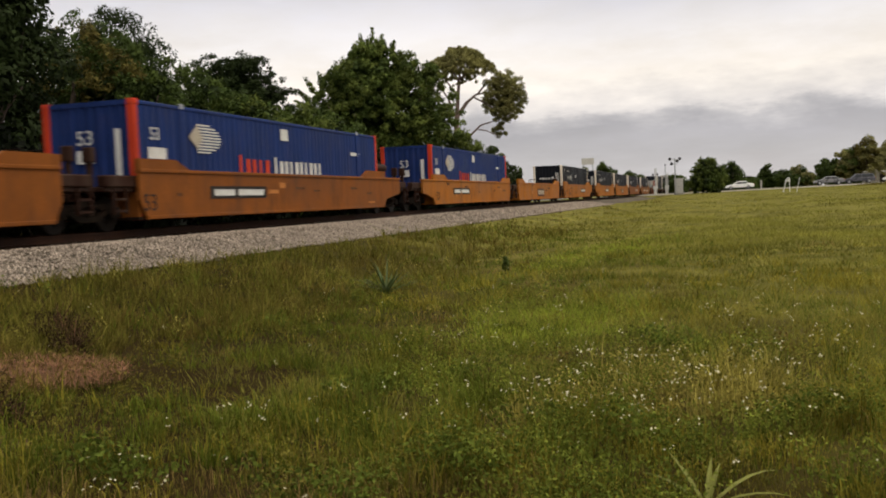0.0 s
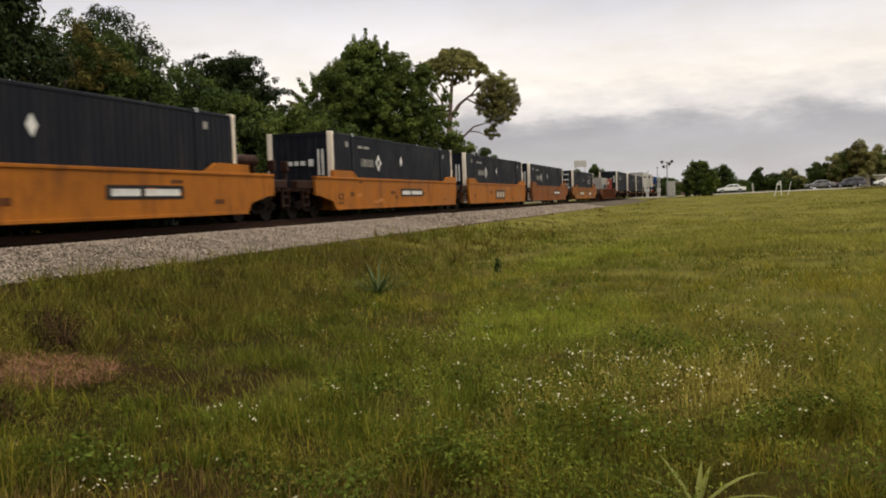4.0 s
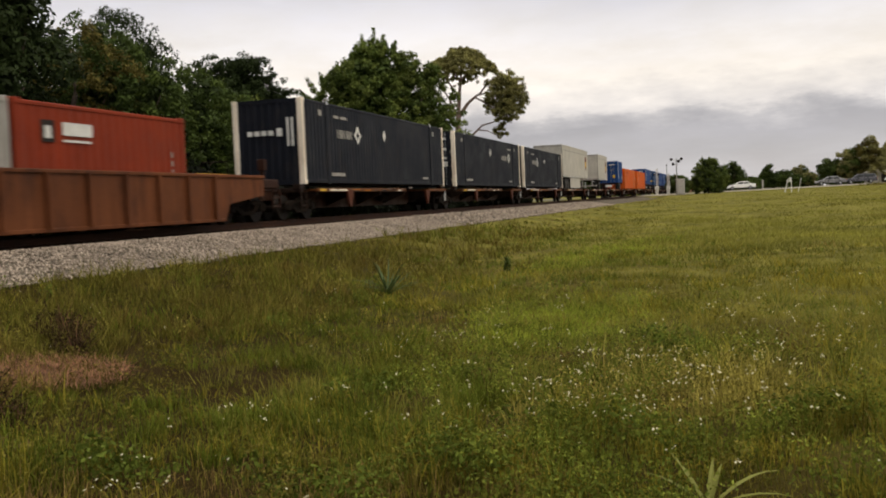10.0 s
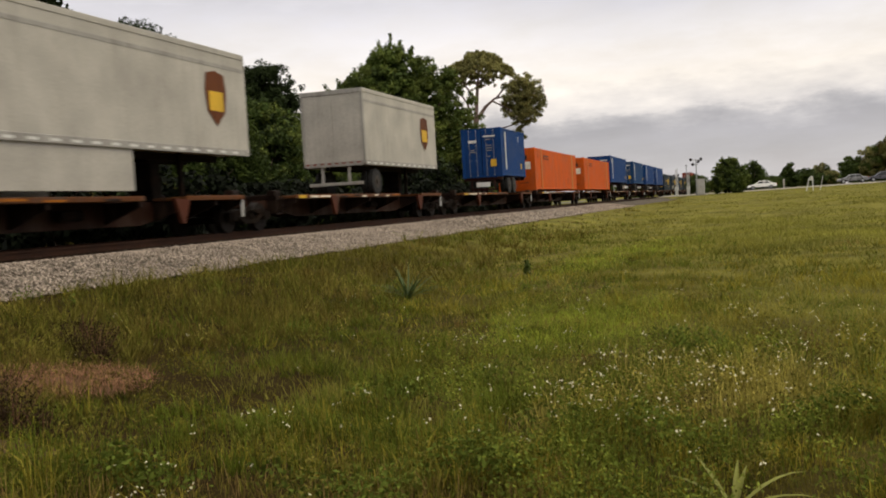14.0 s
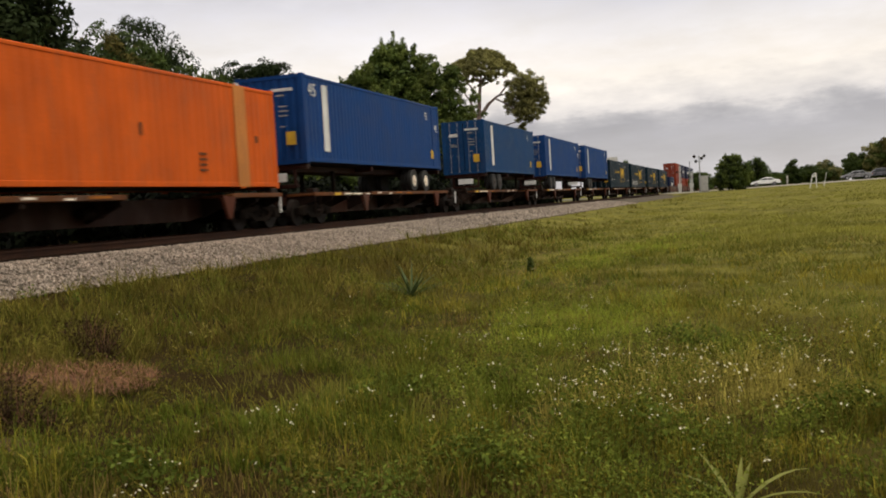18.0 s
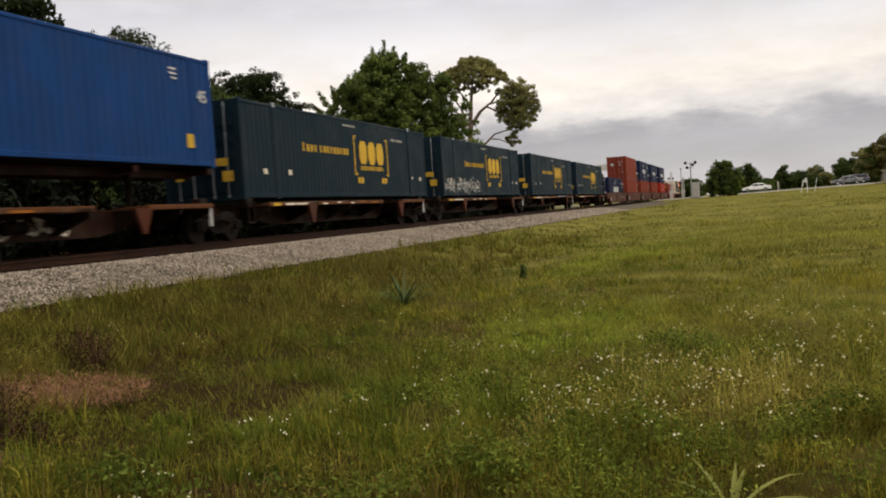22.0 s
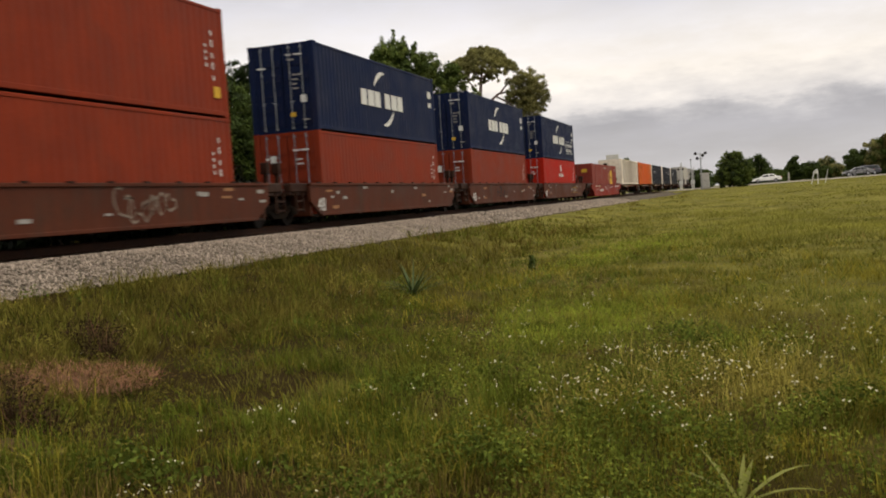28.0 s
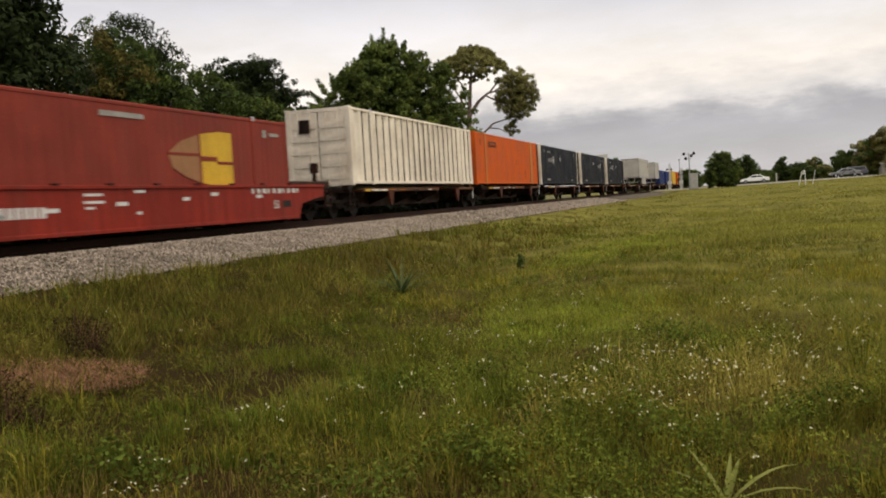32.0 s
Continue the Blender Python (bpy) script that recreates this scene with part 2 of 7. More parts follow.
M_PALEWEED = material("pale_yellow_green_weed_leaves", (0.38, 0.325, 0.08), rough=0.7, gloss=0.02, var=0.4, scale=1.5, fine=6.0, bump=0, island=0.45, translucent=0.3)
M_FRESH = material("fresh_green_herb_leaves", (0.185, 0.215, 0.034), rough=0.7, gloss=0.02, var=0.5, scale=1.5, fine=6.0, bump=0, island=0.5, translucent=0.35)
M_HERB = material("dull_green_herb_leaves", (0.115, 0.150, 0.026), rough=0.7, gloss=0.02, var=0.45, scale=1.2, fine=6.0, bump=0, island=0.45, translucent=0.3)
M_WEED = material("coarse_weed_blades", (0.156, 0.140, 0.028), rough=0.7, gloss=0.02, var=0.4, scale=0.5, fine=4, bump=0, island=0.5, translucent=0.25,
                  stain=(0.15, 0.070, 0.03), stain_amount=0.5)
M_STRAW = material("dry_straw_stalks", (0.30, 0.20, 0.075), rough=0.8, gloss=0.02, var=0.3, bump=0, island=0.4, translucent=0.2)
M_THATCH = material("reddish_dead_thatch", (0.25, 0.13, 0.078), rough=0.9, gloss=0.02, var=0.3, bump=0, island=0.5)
# withered brown, darkened to stand for the shaded hole among the twigs too
M_DEADLEAF = material("withered_brown_leaves_with_shade", (0.05, 0.032, 0.017), rough=0.9, gloss=0.02, var=0.4, bump=0, island=0.5)
M_PETAL = material("white_petals", (0.66, 0.62, 0.44), rough=0.7, gloss=0.02, var=0.1, bump=0, island=0.1, translucent=0.2)
M_YUCCA = material("blue_green_spikes", (0.085, 0.125, 0.04), rough=0.6, gloss=0.3, var=0.3, bump=0, random_tint=0.3, translucent=0.15)
M_PALEBLADE = material("pale_broad_blades", (0.24, 0.25, 0.06), rough=0.6, gloss=0.2, var=0.2, bump=0, random_tint=0.2, translucent=0.3)
M_SOIL = material("verge_soil_and_thatch", (0.160, 0.148, 0.034), rough=0.95, gloss=0.02, var=0.55, scale=0.8, fine=45, bump=0.8, stain=(0.19, 0.155, 0.04), stain_amount=0.6)


def soil_with_clump_shade(m, near, far):
    """Soil near the track and the eye is darkened as shade between grass clumps; the turf on the rise stays lighter."""
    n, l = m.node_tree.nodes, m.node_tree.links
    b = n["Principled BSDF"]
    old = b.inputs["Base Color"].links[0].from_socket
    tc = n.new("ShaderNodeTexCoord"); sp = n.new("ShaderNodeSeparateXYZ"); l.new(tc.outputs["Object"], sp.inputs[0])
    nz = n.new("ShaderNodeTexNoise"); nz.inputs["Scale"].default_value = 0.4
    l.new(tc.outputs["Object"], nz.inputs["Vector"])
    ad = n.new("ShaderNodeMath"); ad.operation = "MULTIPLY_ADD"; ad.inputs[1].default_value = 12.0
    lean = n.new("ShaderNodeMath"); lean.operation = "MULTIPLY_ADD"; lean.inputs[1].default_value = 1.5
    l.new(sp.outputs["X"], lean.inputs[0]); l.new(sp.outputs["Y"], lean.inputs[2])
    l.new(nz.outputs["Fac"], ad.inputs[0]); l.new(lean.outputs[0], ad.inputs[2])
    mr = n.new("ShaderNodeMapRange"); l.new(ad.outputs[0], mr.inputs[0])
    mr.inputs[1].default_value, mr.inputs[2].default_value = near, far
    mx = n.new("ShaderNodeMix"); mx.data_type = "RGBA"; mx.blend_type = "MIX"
    # near tone: shade between the clumps, put into the soil colour
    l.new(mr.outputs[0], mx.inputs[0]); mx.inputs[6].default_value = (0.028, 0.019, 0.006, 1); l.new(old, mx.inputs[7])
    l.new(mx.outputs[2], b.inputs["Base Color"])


soil_with_clump_shade(M_SOIL, 31.0, 50.0)
M_DIRT = material("bare_brown_dirt", (0.10, 0.058, 0.037), rough=0.95, gloss=0.02, var=0.4, scale=3, fine=25, bump=0.8)
M_ROAD = material("grey_asphalt", (0.20, 0.19, 0.18), rough=0.9, var=0.25, scale=0.5, fine=30)
M_CONC = material("pale_concrete", (0.42, 0.39, 0.35), rough=0.9, var=0.2)
# brown grime and the shade under the train in one dark colour
M_STAIN_SHADE = material("stained_ballast_with_shade", (0.026, 0.014, 0.009), rough=0.9, gloss=0.02, var=0.5, scale=2.0, fine=26, bump=0.8)
M_GALV_PALE = material("pale_grey_sheet_metal", (0.60, 0.58, 0.55), rough=0.5, var=0.12, streak=0.25)
M_CARWHITE = material("white_car_paint", (0.90, 0.90, 0.88), rough=0.25, var=0.05, bump=0)
M_CARGREY = material("silver_grey_car_paint", (0.22, 0.22, 0.23), rough=0.3, metal=0.5, var=0.05, bump=0)
M_CARDARK = material("dark_grey_car_paint", (0.10, 0.10, 0.115), rough=0.3, metal=0.5, var=0.05, bump=0)
M_GLASS = material("tinted_car_glass", (0.015, 0.017, 0.018), rough=0.12, var=0.05, bump=0)


# ---- mesh helpers ----
def part(name, bm, mat, parent=None, label=""):
    me = bpy.data.meshes.new(name)
    bm.to_mesh(me)
    bm.free()
    me.materials.append(mat)
    ob = new(name, me)
    ob.parent = parent
    if label:
        ob["label"] = label
    return ob


def share(name, ob, parent, m):
    """One more part on the same mesh."""
    o = new(name, ob.data)
    o.parent = parent
    o.matrix_basis = m
    return o


def box(bm, x0, x1, y0, y1, z0, z1):
    v = [bm.verts.new((x, y, z)) for x in (x0, x1) for y in (y0, y1) for z in (z0, z1)]
    for f in ((0, 1, 3, 2), (4, 6, 7, 5), (0, 4, 5, 1), (2, 3, 7, 6), (0, 2, 6, 4), (1, 5, 7, 3)):
        bm.faces.new([v[i] for i in f])
    return v


def boxes(*dims):
    bm = bmesh.new()
    for d in dims:
        box(bm, *d)
    return bm


def prism(bm, outline, x0, x1):
    """A closed outline of (y, z) drawn from x0 to x1."""
    a = [bm.verts.new((x0, y, z)) for y, z in outline]
    b = [bm.verts.new((x1, y, z)) for y, z in outline]
    n = len(outline)
    bm.faces.new(a[::-1]); bm.faces.new(b)
    for i in range(n):
        bm.faces.new((a[i], a[(i + 1) % n], b[(i + 1) % n], b[i]))


def tube(bm, p, q, r0, r1=None, seg=8):
    r1 = r0 if r1 is None else r1
    p, q = Vector(p), Vector(q)
    d = (q - p).normalized()
    u = d.orthogonal().normalized()
    w = d.cross(u)
    a, b = [], []
    for i in range(seg):
        t = 2 * math.pi * i / seg
        o = u * math.cos(t) + w * math.sin(t)
        a.append(bm.verts.new(p + o * r0)); b.append(bm.verts.new(q + o * r1))
    for i in range(seg):
        bm.faces.new((a[i], a[(i + 1) % seg], b[(i + 1) % seg], b[i]))
    bm.faces.new(a[::-1]); bm.faces.new(b)


def tubes(*rows, seg=8):
    bm = bmesh.new()
    for r in rows:
        tube(bm, *r, seg=seg)
    return bm


def soften(bm, w=0.02):
    bmesh.ops.recalc_face_normals(bm, faces=bm.faces)
    bmesh.ops.bevel(bm, geom=bm.edges[:], offset=w, segments=1, affect="EDGES")
    return bm


def mesh_of(name, verts, faces, mat):
    """A mesh from arrays: verts (n, 3), faces (m, 3 or 4)."""
    me = bpy.data.meshes.new(name)
    k = faces.shape[1]
    me.vertices.add(len(verts)); me.loops.add(faces.size); me.polygons.add(len(faces))
    me.vertices.foreach_set("co", np.ascontiguousarray(verts, np.float32).ravel())
    me.loops.foreach_set("vertex_index", np.ascontiguousarray(faces, np.int32).ravel())
    me.polygons.foreach_set("loop_start", np.arange(0, faces.size, k, dtype=np.int32))
    me.update(calc_edges=True)
    me.validate()
    me.materials.append(mat)
    return me


def lettering(name, text, size, mat, parent, m, label=""):
    cu = bpy.data.curves.new(name, "FONT")
    cu.body, cu.size, cu.extrude = text, size, 0.004
    tmp = bpy.data.objects.new(name, cu)
    me = bpy.data.meshes.new_from_object(tmp)
    bpy.data.objects.remove(tmp)
    me.materials.append(mat)
    ob = new(name, me)
    ob.parent, ob.matrix_basis = parent, m
    if label:
        ob["label"] = label
    return ob


SIDE = Matrix(((0, 0, 1), (1, 0, 0), (0, 1, 0))).to_4x4()  # writing that reads along +y on the side that faces +x


def on_side(x, y, z):
    return Matrix.Translation((x, y, z)) @ SIDE


def on_end(x, y, z):
    return pose(x, y, z, 90, 0, 0)


def thing(name, label, category, group=""):
    return tagged(new(name), label, category, group)


# ---- the train's running gear ----
MOVERS, WHEELSETS = [], []
WHEEL_R = 0.42


def wheelset_mesh():
    bm = bmesh.new()
    for s in (-1, 1):
        tube(bm, (s * 0.70, 0, 0), (s * 0.84, 0, 0), WHEEL_R, WHEEL_R - 0.01, 20)
        tube(bm, (s * 0.66, 0, 0), (s * 0.70, 0, 0), WHEEL_R + 0.025, WHEEL_R + 0.025, 20)
        for k in range(4):
            a = k * math.pi / 2
            box(bm, s * 0.845 - 0.01, s * 0.845 + 0.01, 0.2 * math.cos(a) - 0.03, 0.2 * math.cos(a) + 0.03, 0.2 * math.sin(a) - 0.03, 0.2 * math.sin(a) + 0.03)
    tube(bm, (-1.02, 0, 0), (1.02, 0, 0), 0.085, seg=10)
    return bm


def sideframe_mesh(s):
    bm = bmesh.new()
    x0, x1 = (0.90, 1.06) if s > 0 else (-1.06, -0.90)
    for sg in (-1, 1):
        prism(bm, [(sg * 0.0, 0.62), (sg * 0.62, 0.66), (sg * 1.14, 0.56), (sg * 1.14, 0.34), (sg * 0.80, 0.40), (sg * 0.68, 0.52), (sg * 0.50, 0.50)][::sg], x0, x1)
        prism(bm, [(0, 0.24), (sg * 0.36, 0.24), (sg * 0.72, 0.46), (sg * 0.60, 0.56), (sg * 0.28, 0.36), (0, 0.34)][::sg], x0, x1)
        box(bm, x0 - 0.02, x1 + 0.03, sg * 0.89 - 0.13, sg * 0.89 + 0.13, 0.33, 0.55)
        for k in range(2):
            tube(bm, ((x0 + x1) / 2, sg * (0.10 + 0.14 * k), 0.34), ((x0 + x1) / 2, sg * (0.10 + 0.14 * k), 0.58), 0.055, seg=6)
    bmesh.ops.recalc_face_normals(bm, faces=bm.faces)
    return bm


GEAR = {}


def truck(parent, y):
    """A two-axle truck under a car: bolster, side frames, journal caps, two wheelsets that roll."""
    if not GEAR:
        GEAR["bolster"] = boxes((-0.95, 0.95, -0.2, 0.2, 0.5, 0.72), (-0.3, 0.3, -0.3, 0.3, 0.7, 0.86), (-0.85, 0.85, 0.52, 0.60, 0.30, 0.42), (-0.85, 0.85, -0.60, -0.52, 0.30, 0.42))
        t = part("truck", GEAR["bolster"], M_TRUCK, parent)
        t.location = (0, y, 0)
        GEAR["bolster"] = t
        GEAR["near"] = part("side_frame", sideframe_mesh(1), M_TRUCK, t)
        GEAR["far"] = part("side_frame", sideframe_mesh(-1), M_TRUCK, t)
        GEAR["set"] = part("wheelset", wheelset_mesh(), M_WHEEL, t, "worn steel wheels on an axle")
        GEAR["set"].location = (0, -0.89, WHEEL_R)
        sets = [GEAR["set"], share("wheelset", GEAR["set"], t, Matrix.Translation((0, 0.89, WHEEL_R)))]
    else:
        t = share("truck", GEAR["bolster"], parent, Matrix.Translation((0, y, 0)))
        share("side_frame", GEAR["near"], t, Matrix())
        share("side_frame", GEAR["far"], t, Matrix())
        sets = [share("wheelset", GEAR["set"], t, Matrix.Translation((0, s * 0.89, WHEEL_R))) for s in (-1, 1)]
    WHEELSETS.append(sets)
    return t


def coupler(parent, y, s):
    bm = boxes((-0.12, 0.12, min(y, y + s * 0.55), max(y, y + s * 0.55), 0.72, 0.94), (-0.2, 0.2, min(y + s * 0.5, y + s * 0.8), max(y + s * 0.5, y + s * 0.8), 0.68, 0.98))
    part("coupler", soften(bm, 0.02), M_TRUCK, parent)
    part("air_hose", tubes(((0.35, y, 0.75), (0.4, y + s * 0.3, 0.42), 0.025), ((0.4, y + s * 0.3, 0.42), (0.3, y + s * 0.62, 0.55), 0.025), seg=6), M_TRUCK, parent)


UNIT = {}


def slab(name, parent, mat, x0, x1, y0, y1, z0, z1, label=""):
    """A thin block on a shared unit mesh."""
    if mat.name not in UNIT:
        me = bpy.data.meshes.new("block")
        bm = boxes((0, 1, 0, 1, 0, 1))
        bmesh.ops.recalc_face_normals(bm, faces=bm.faces)
        bm.to_mesh(me); bm.free()
        me.materials.append(mat)
        UNIT[mat.name] = me
    o = new(name, UNIT[mat.name])
    o.parent = parent
    o.location, o.scale = (x0, y0, z0), (x1 - x0, y1 - y0, z1 - z0)
    if label:
        o["label"] = label
    return o


def bars(name, parent, mat, rows, x, label=""):
    """Writing that cannot be read: small raised bars (y, width, z, height)."""
    for y, w, z, h in rows:
        o = slab(name, parent, mat, x - 0.004, x + 0.004, y, y + w, z, z + h, label)
    return o


def bar_row(y, z, n, w, h, gap=0.35):
    """One line of small writing as one or two bars."""
    full = n * w * (1 + gap)
    if n < 5:
        return [(y, full, z, h)]
    return [(y, full * 0.4, z, h), (y + full * 0.47, full * 0.53, z, h)]


def wordmark(parent, mat, y0, y1, z0, z1, n, x, label, first=0, bold=0.0):
    """A name as plain blocks of its size and colour."""
    p = (y1 - y0) / n
    for i in range(n):
        h = (z1 - z0) * (1.25 if first and i == 0 else 1.0)
        slab("wordmark_block", parent, mat, x - 0.004, x + 0.004, y0 + i * p, y0 + i * p + p * (0.50 + bold + 0.12 * (1 - 2 * bold) * ((i * 5) % 3 - 1)), z0, z0 + h, label)


def well_car(yc, ends, well, style, solo=(False, False), seed=0, logo=None):
    """A well car: deep side walls between end platforms over the trucks; solo ends have their own truck and a coupler."""
    mats = {"orange": M_ORANGE, "rusty": M_SCUFF, "brown": M_BROWN, "ribbed": M_RUST, "red": M_RED_CAR}
    mat = M_DULLORANGE if style == "orange" and seed in (1, 2, 10) else mats[style]
    label = {"orange": "yellow-orange steel well car with grimy deep sides", "rusty": "scuffed yellow-orange well car with faded patches",
             "brown": "grimy dark brown articulated well car with markings", "ribbed": "rusty red-brown well car with ribbed sides",
             "red": "bright red well car with white stencilled markings"}[style]
    car = thing("well_car", label, "rail car", "cars of the freight train")
    MOVERS.append((car, yc, 0.0))
    rnd = random.Random(seed)
    reach = {-1: ends[0], 1: ends[1]}
    cut = {0: 1.35, 1: {"red": 2.0, "brown": 1.15}.get(style, 1.45)}
    em, ep = ends[0] - cut[int(solo[0])], ends[1] - (1.0 if style == "red" else cut[int(solo[1])])
    top = {"orange": 1.46, "rusty": 1.44, "brown": 1.30, "ribbed": 1.40, "red": 1.18}[style]
    bot = {"orange": 0.27, "rusty": 0.28, "brown": 0.26, "ribbed": 0.12, "red": 0.14}[style]
    w2 = well / 2
    for s in (1, -1):
        x0, x1 = (1.38, 1.47) if s > 0 else (-1.47, -1.38)
        bm = bmesh.new()
        kick = 0.25 if style in ("orange", "rusty") else 0.7
        def heel(q, e):
            """Lower corner of a side: cut short over a shared truck, arched over the car's own truck."""
            if solo[0] if q < 0 else solo[1]:
                return [(q * (w2 + 0.15), bot), (q * (w2 + 0.42), 0.58), (q * (e - 0.45), 0.76), (q * e, 0.80), (q * e, top - 0.02)]
            return [(q * (e - kick), bot), (q * e, bot + 0.45), (q * e, top - 0.02)]

        out = heel(1, ep) + heel(-1, em)[::-1]
        s0, s1 = -out[-1][0], out[0][0]
        prism(bm, out, x0, x1)
        bmesh.ops.recalc_face_normals(bm, faces=bm.faces)
        part("side_wall", bm, mat, car)
        part("top_chord", soften(boxes((x0 - 0.05, x1 + 0.04, -em, ep, top - 0.09, top)), 0.015), mat, car)
        part("bottom_sill", soften(boxes((x0 - 0.06, x1 + 0.03, -s0, s1, bot - 0.02, bot + 0.07)), 0.012), mat, car)
        if style in ("orange", "rusty"):
            for q in (-1, 1):
                bm = bmesh.new()
                e = min(ep if q > 0 else em, w2 + 0.3)
                lo = q * (w2 - 2.1)
                prism(bm, [(lo, top), (q * e, top), (q * e, top + 0.24), (q * (w2 - 1.5), top + 0.25)], x0 - 0.03, x1 + 0.02)
                bmesh.ops.recalc_face_normals(bm, faces=bm.faces)
                part("raised_chord", bm, mat, car)
        n = {"ribbed": 12, "orange": 0, "rusty": 0, "brown": 12, "red": 10}[style]
        for k in range(n if s > 0 else 0):
            y = -w2 + 0.4 + (2 * w2 - 0.8) * k / (n - 1)
            if style == "ribbed":
                part("side_post", boxes((x1, x1 + 0.10, y - 0.05, y + 0.05, bot + 0.05, top - 0.07)), mat, car)
            else:
                part("side_bracket", boxes((x1 - 0.02, x1 + 0.05, y - 0.10, y + 0.10, top - 0.005, top + 0.035)), M_SILL, car)
    # floor
    bm = boxes((-1.38, -0.7, -w2, w2, bot - 0.02, bot + 0.05), (0.7, 1.38, -w2, w2, bot - 0.02, bot + 0.05))
    for k in range(9):
        y = -w2 + 0.4 + (2 * w2 - 0.8) * k / 8
        box(bm, -1.38, 1.38, y - 0.12, y + 0.12, bot - 0.06, bot + 0.02)
    part("well_floor", bm, M_SILL, car)
    for q in (-1, 1):
        inner = (ep if q > 0 else em) - 0.15
        w3 = min(w2, inner)
        a, b = sorted((q * w3, q * (reach[q] - 0.25)))
        part("end_platform", soften(boxes((-1.30, 1.30, a, b, 0.92, 1.04), (-0.38, 0.38, a, b, 0.70, 0.92)), 0.02), M_ENDS, car)
        part("shoulder_beam", soften(boxes((1.10, 1.36, a, b, 1.02, 1.30)), 0.03), M_ENDS, car)
        part("shoulder_beam", soften(boxes((-1.36, -1.10, a, b, 1.02, 1.30)), 0.03), M_ENDS, car)
        yb = q * (w3 + 0.04)
        part("end_bulkhead", boxes((-1.37, 1.37, yb - 0.05, yb + 0.05, bot, 1.05)), mat, car)
        ye = q * (reach[q] - 0.35)
        part("end_railing", tubes(((-1.3, ye, 1.0), (-1.3, ye, 1.95), 0.02), ((-0.35, ye, 1.0), (-0.35, ye, 1.95), 0.02), ((-1.3, ye, 1.95), (-0.35, ye, 1.95), 0.02),
                                  ((-1.3, ye, 1.5), (-0.35, ye, 1.5), 0.02), seg=6), M_TRUCK, car)
        part("brake_stand", soften(boxes((0.80, 0.92, ye - 0.06, ye + 0.06, 1.0, 1.75), (0.74, 0.98, ye - 0.10, ye + 0.10, 1.6, 1.95)), 0.02), M_ENDS if style != "rusty" else M_SCUFF, car)
        part("step_ladder", boxes((1.40, 1.47, q * (reach[q] - 0.62) - 0.22, q * (reach[q] - 0.62) + 0.22, 0.45, 0.50), (1.40, 1.47, q * (reach[q] - 0.62) - 0.22, q * (reach[q] - 0.62) + 0.22, 0.72, 0.77),
                                  (1.40, 1.47, q * (reach[q] - 0.62) - 0.24, q * (reach[q] - 0.62) - 0.20, 0.40, 1.0), (1.40, 1.47, q * (reach[q] - 0.62) + 0.20, q * (reach[q] - 0.62) + 0.24, 0.40, 1.0)), M_ENDS, car)
        own = solo[0] if q < 0 else solo[1]
        if own and q > 0 and style in ("orange", "brown"):
            r1 = reach[1]
            part("air_reservoir", tubes(((0.6, r1 - 2.55, 1.92), (0.6, r1 - 1.1, 1.92), 0.19), ((0.6, r1 - 2.63, 1.92), (0.6, r1 - 2.55, 1.92), 0.11, 0.19), ((0.6, r1 - 1.1, 1.92), (0.6, r1 - 1.02, 1.92), 0.19, 0.11), seg=14), M_ENDS, car, "brown air reservoir")
            for y in (r1 - 2.3, r1 - 1.4):
                part("reservoir_stand", boxes((0.40, 0.80, y - 0.04, y + 0.04, 1.0, 1.76)), M_ENDS, car)
        if own:
            truck(car, q * (reach[q] - 1.75))
            coupler(car, q * (reach[q] - 0.3), q)
        elif q > 0:
            truck(car, ends[1])
    # markings on the near side
    x = 1.475
    if style == "orange":
        if seed % 2 == 0:
            lettering("stencil", "53", 0.58, M_DARK, car, on_side(x, -8.1, 0.46), "black stencilled size figures")
            part("spray_scrawl", scrawl(random.Random(seed), -6.2, 0.35, 2.2, 0.85, x + 0.002), M_SILL, car, "dark spray-paint scrawl") if seed == 6 else None
        if logo:
            bars("logo_panel", car, M_DARK, [(-1.43, 2.65, 0.47, 0.58)], x + 0.002, "black logo panel with pale blocks")
            bars("logo_field", car, M_BROWN, [(-1.39, 2.57, 0.51, 0.50)], x + 0.006, "brown field of the logo panel")
            for dy in (-1.25, -0.45, 0.35):
                bm = bmesh.new()
                prism(bm, [(dy + a, 0.58 + b) for a, b in ((0.10, 0), (0.52, 0), (0.62, 0.12), (0.62, 0.28), (0.54, 0.36), (0.08, 0.36), (0, 0.28), (0, 0.12))], x + 0.009, x + 0.016)
                bmesh.ops.recalc_face_normals(bm, faces=bm.faces)
                part("logo_block", bm, M_FADEDCREAM, car, "pale plain logo block")
        else:
            yb = {2: -5.07, 4: -5.07, 6: 1.7, 10: 1.75}.get(seed, -1.0)
            bars("number_panel", car, M_DARK, [(yb, 3.2, 0.72, 0.34)], x, "black number panel")
            bars("number_stencil", car, M_WHITE, [(yb + 0.2, 1.1, 0.80, 0.17), (yb + 1.5, 1.5, 0.80, 0.17)], x + 0.006, "white unreadable number")
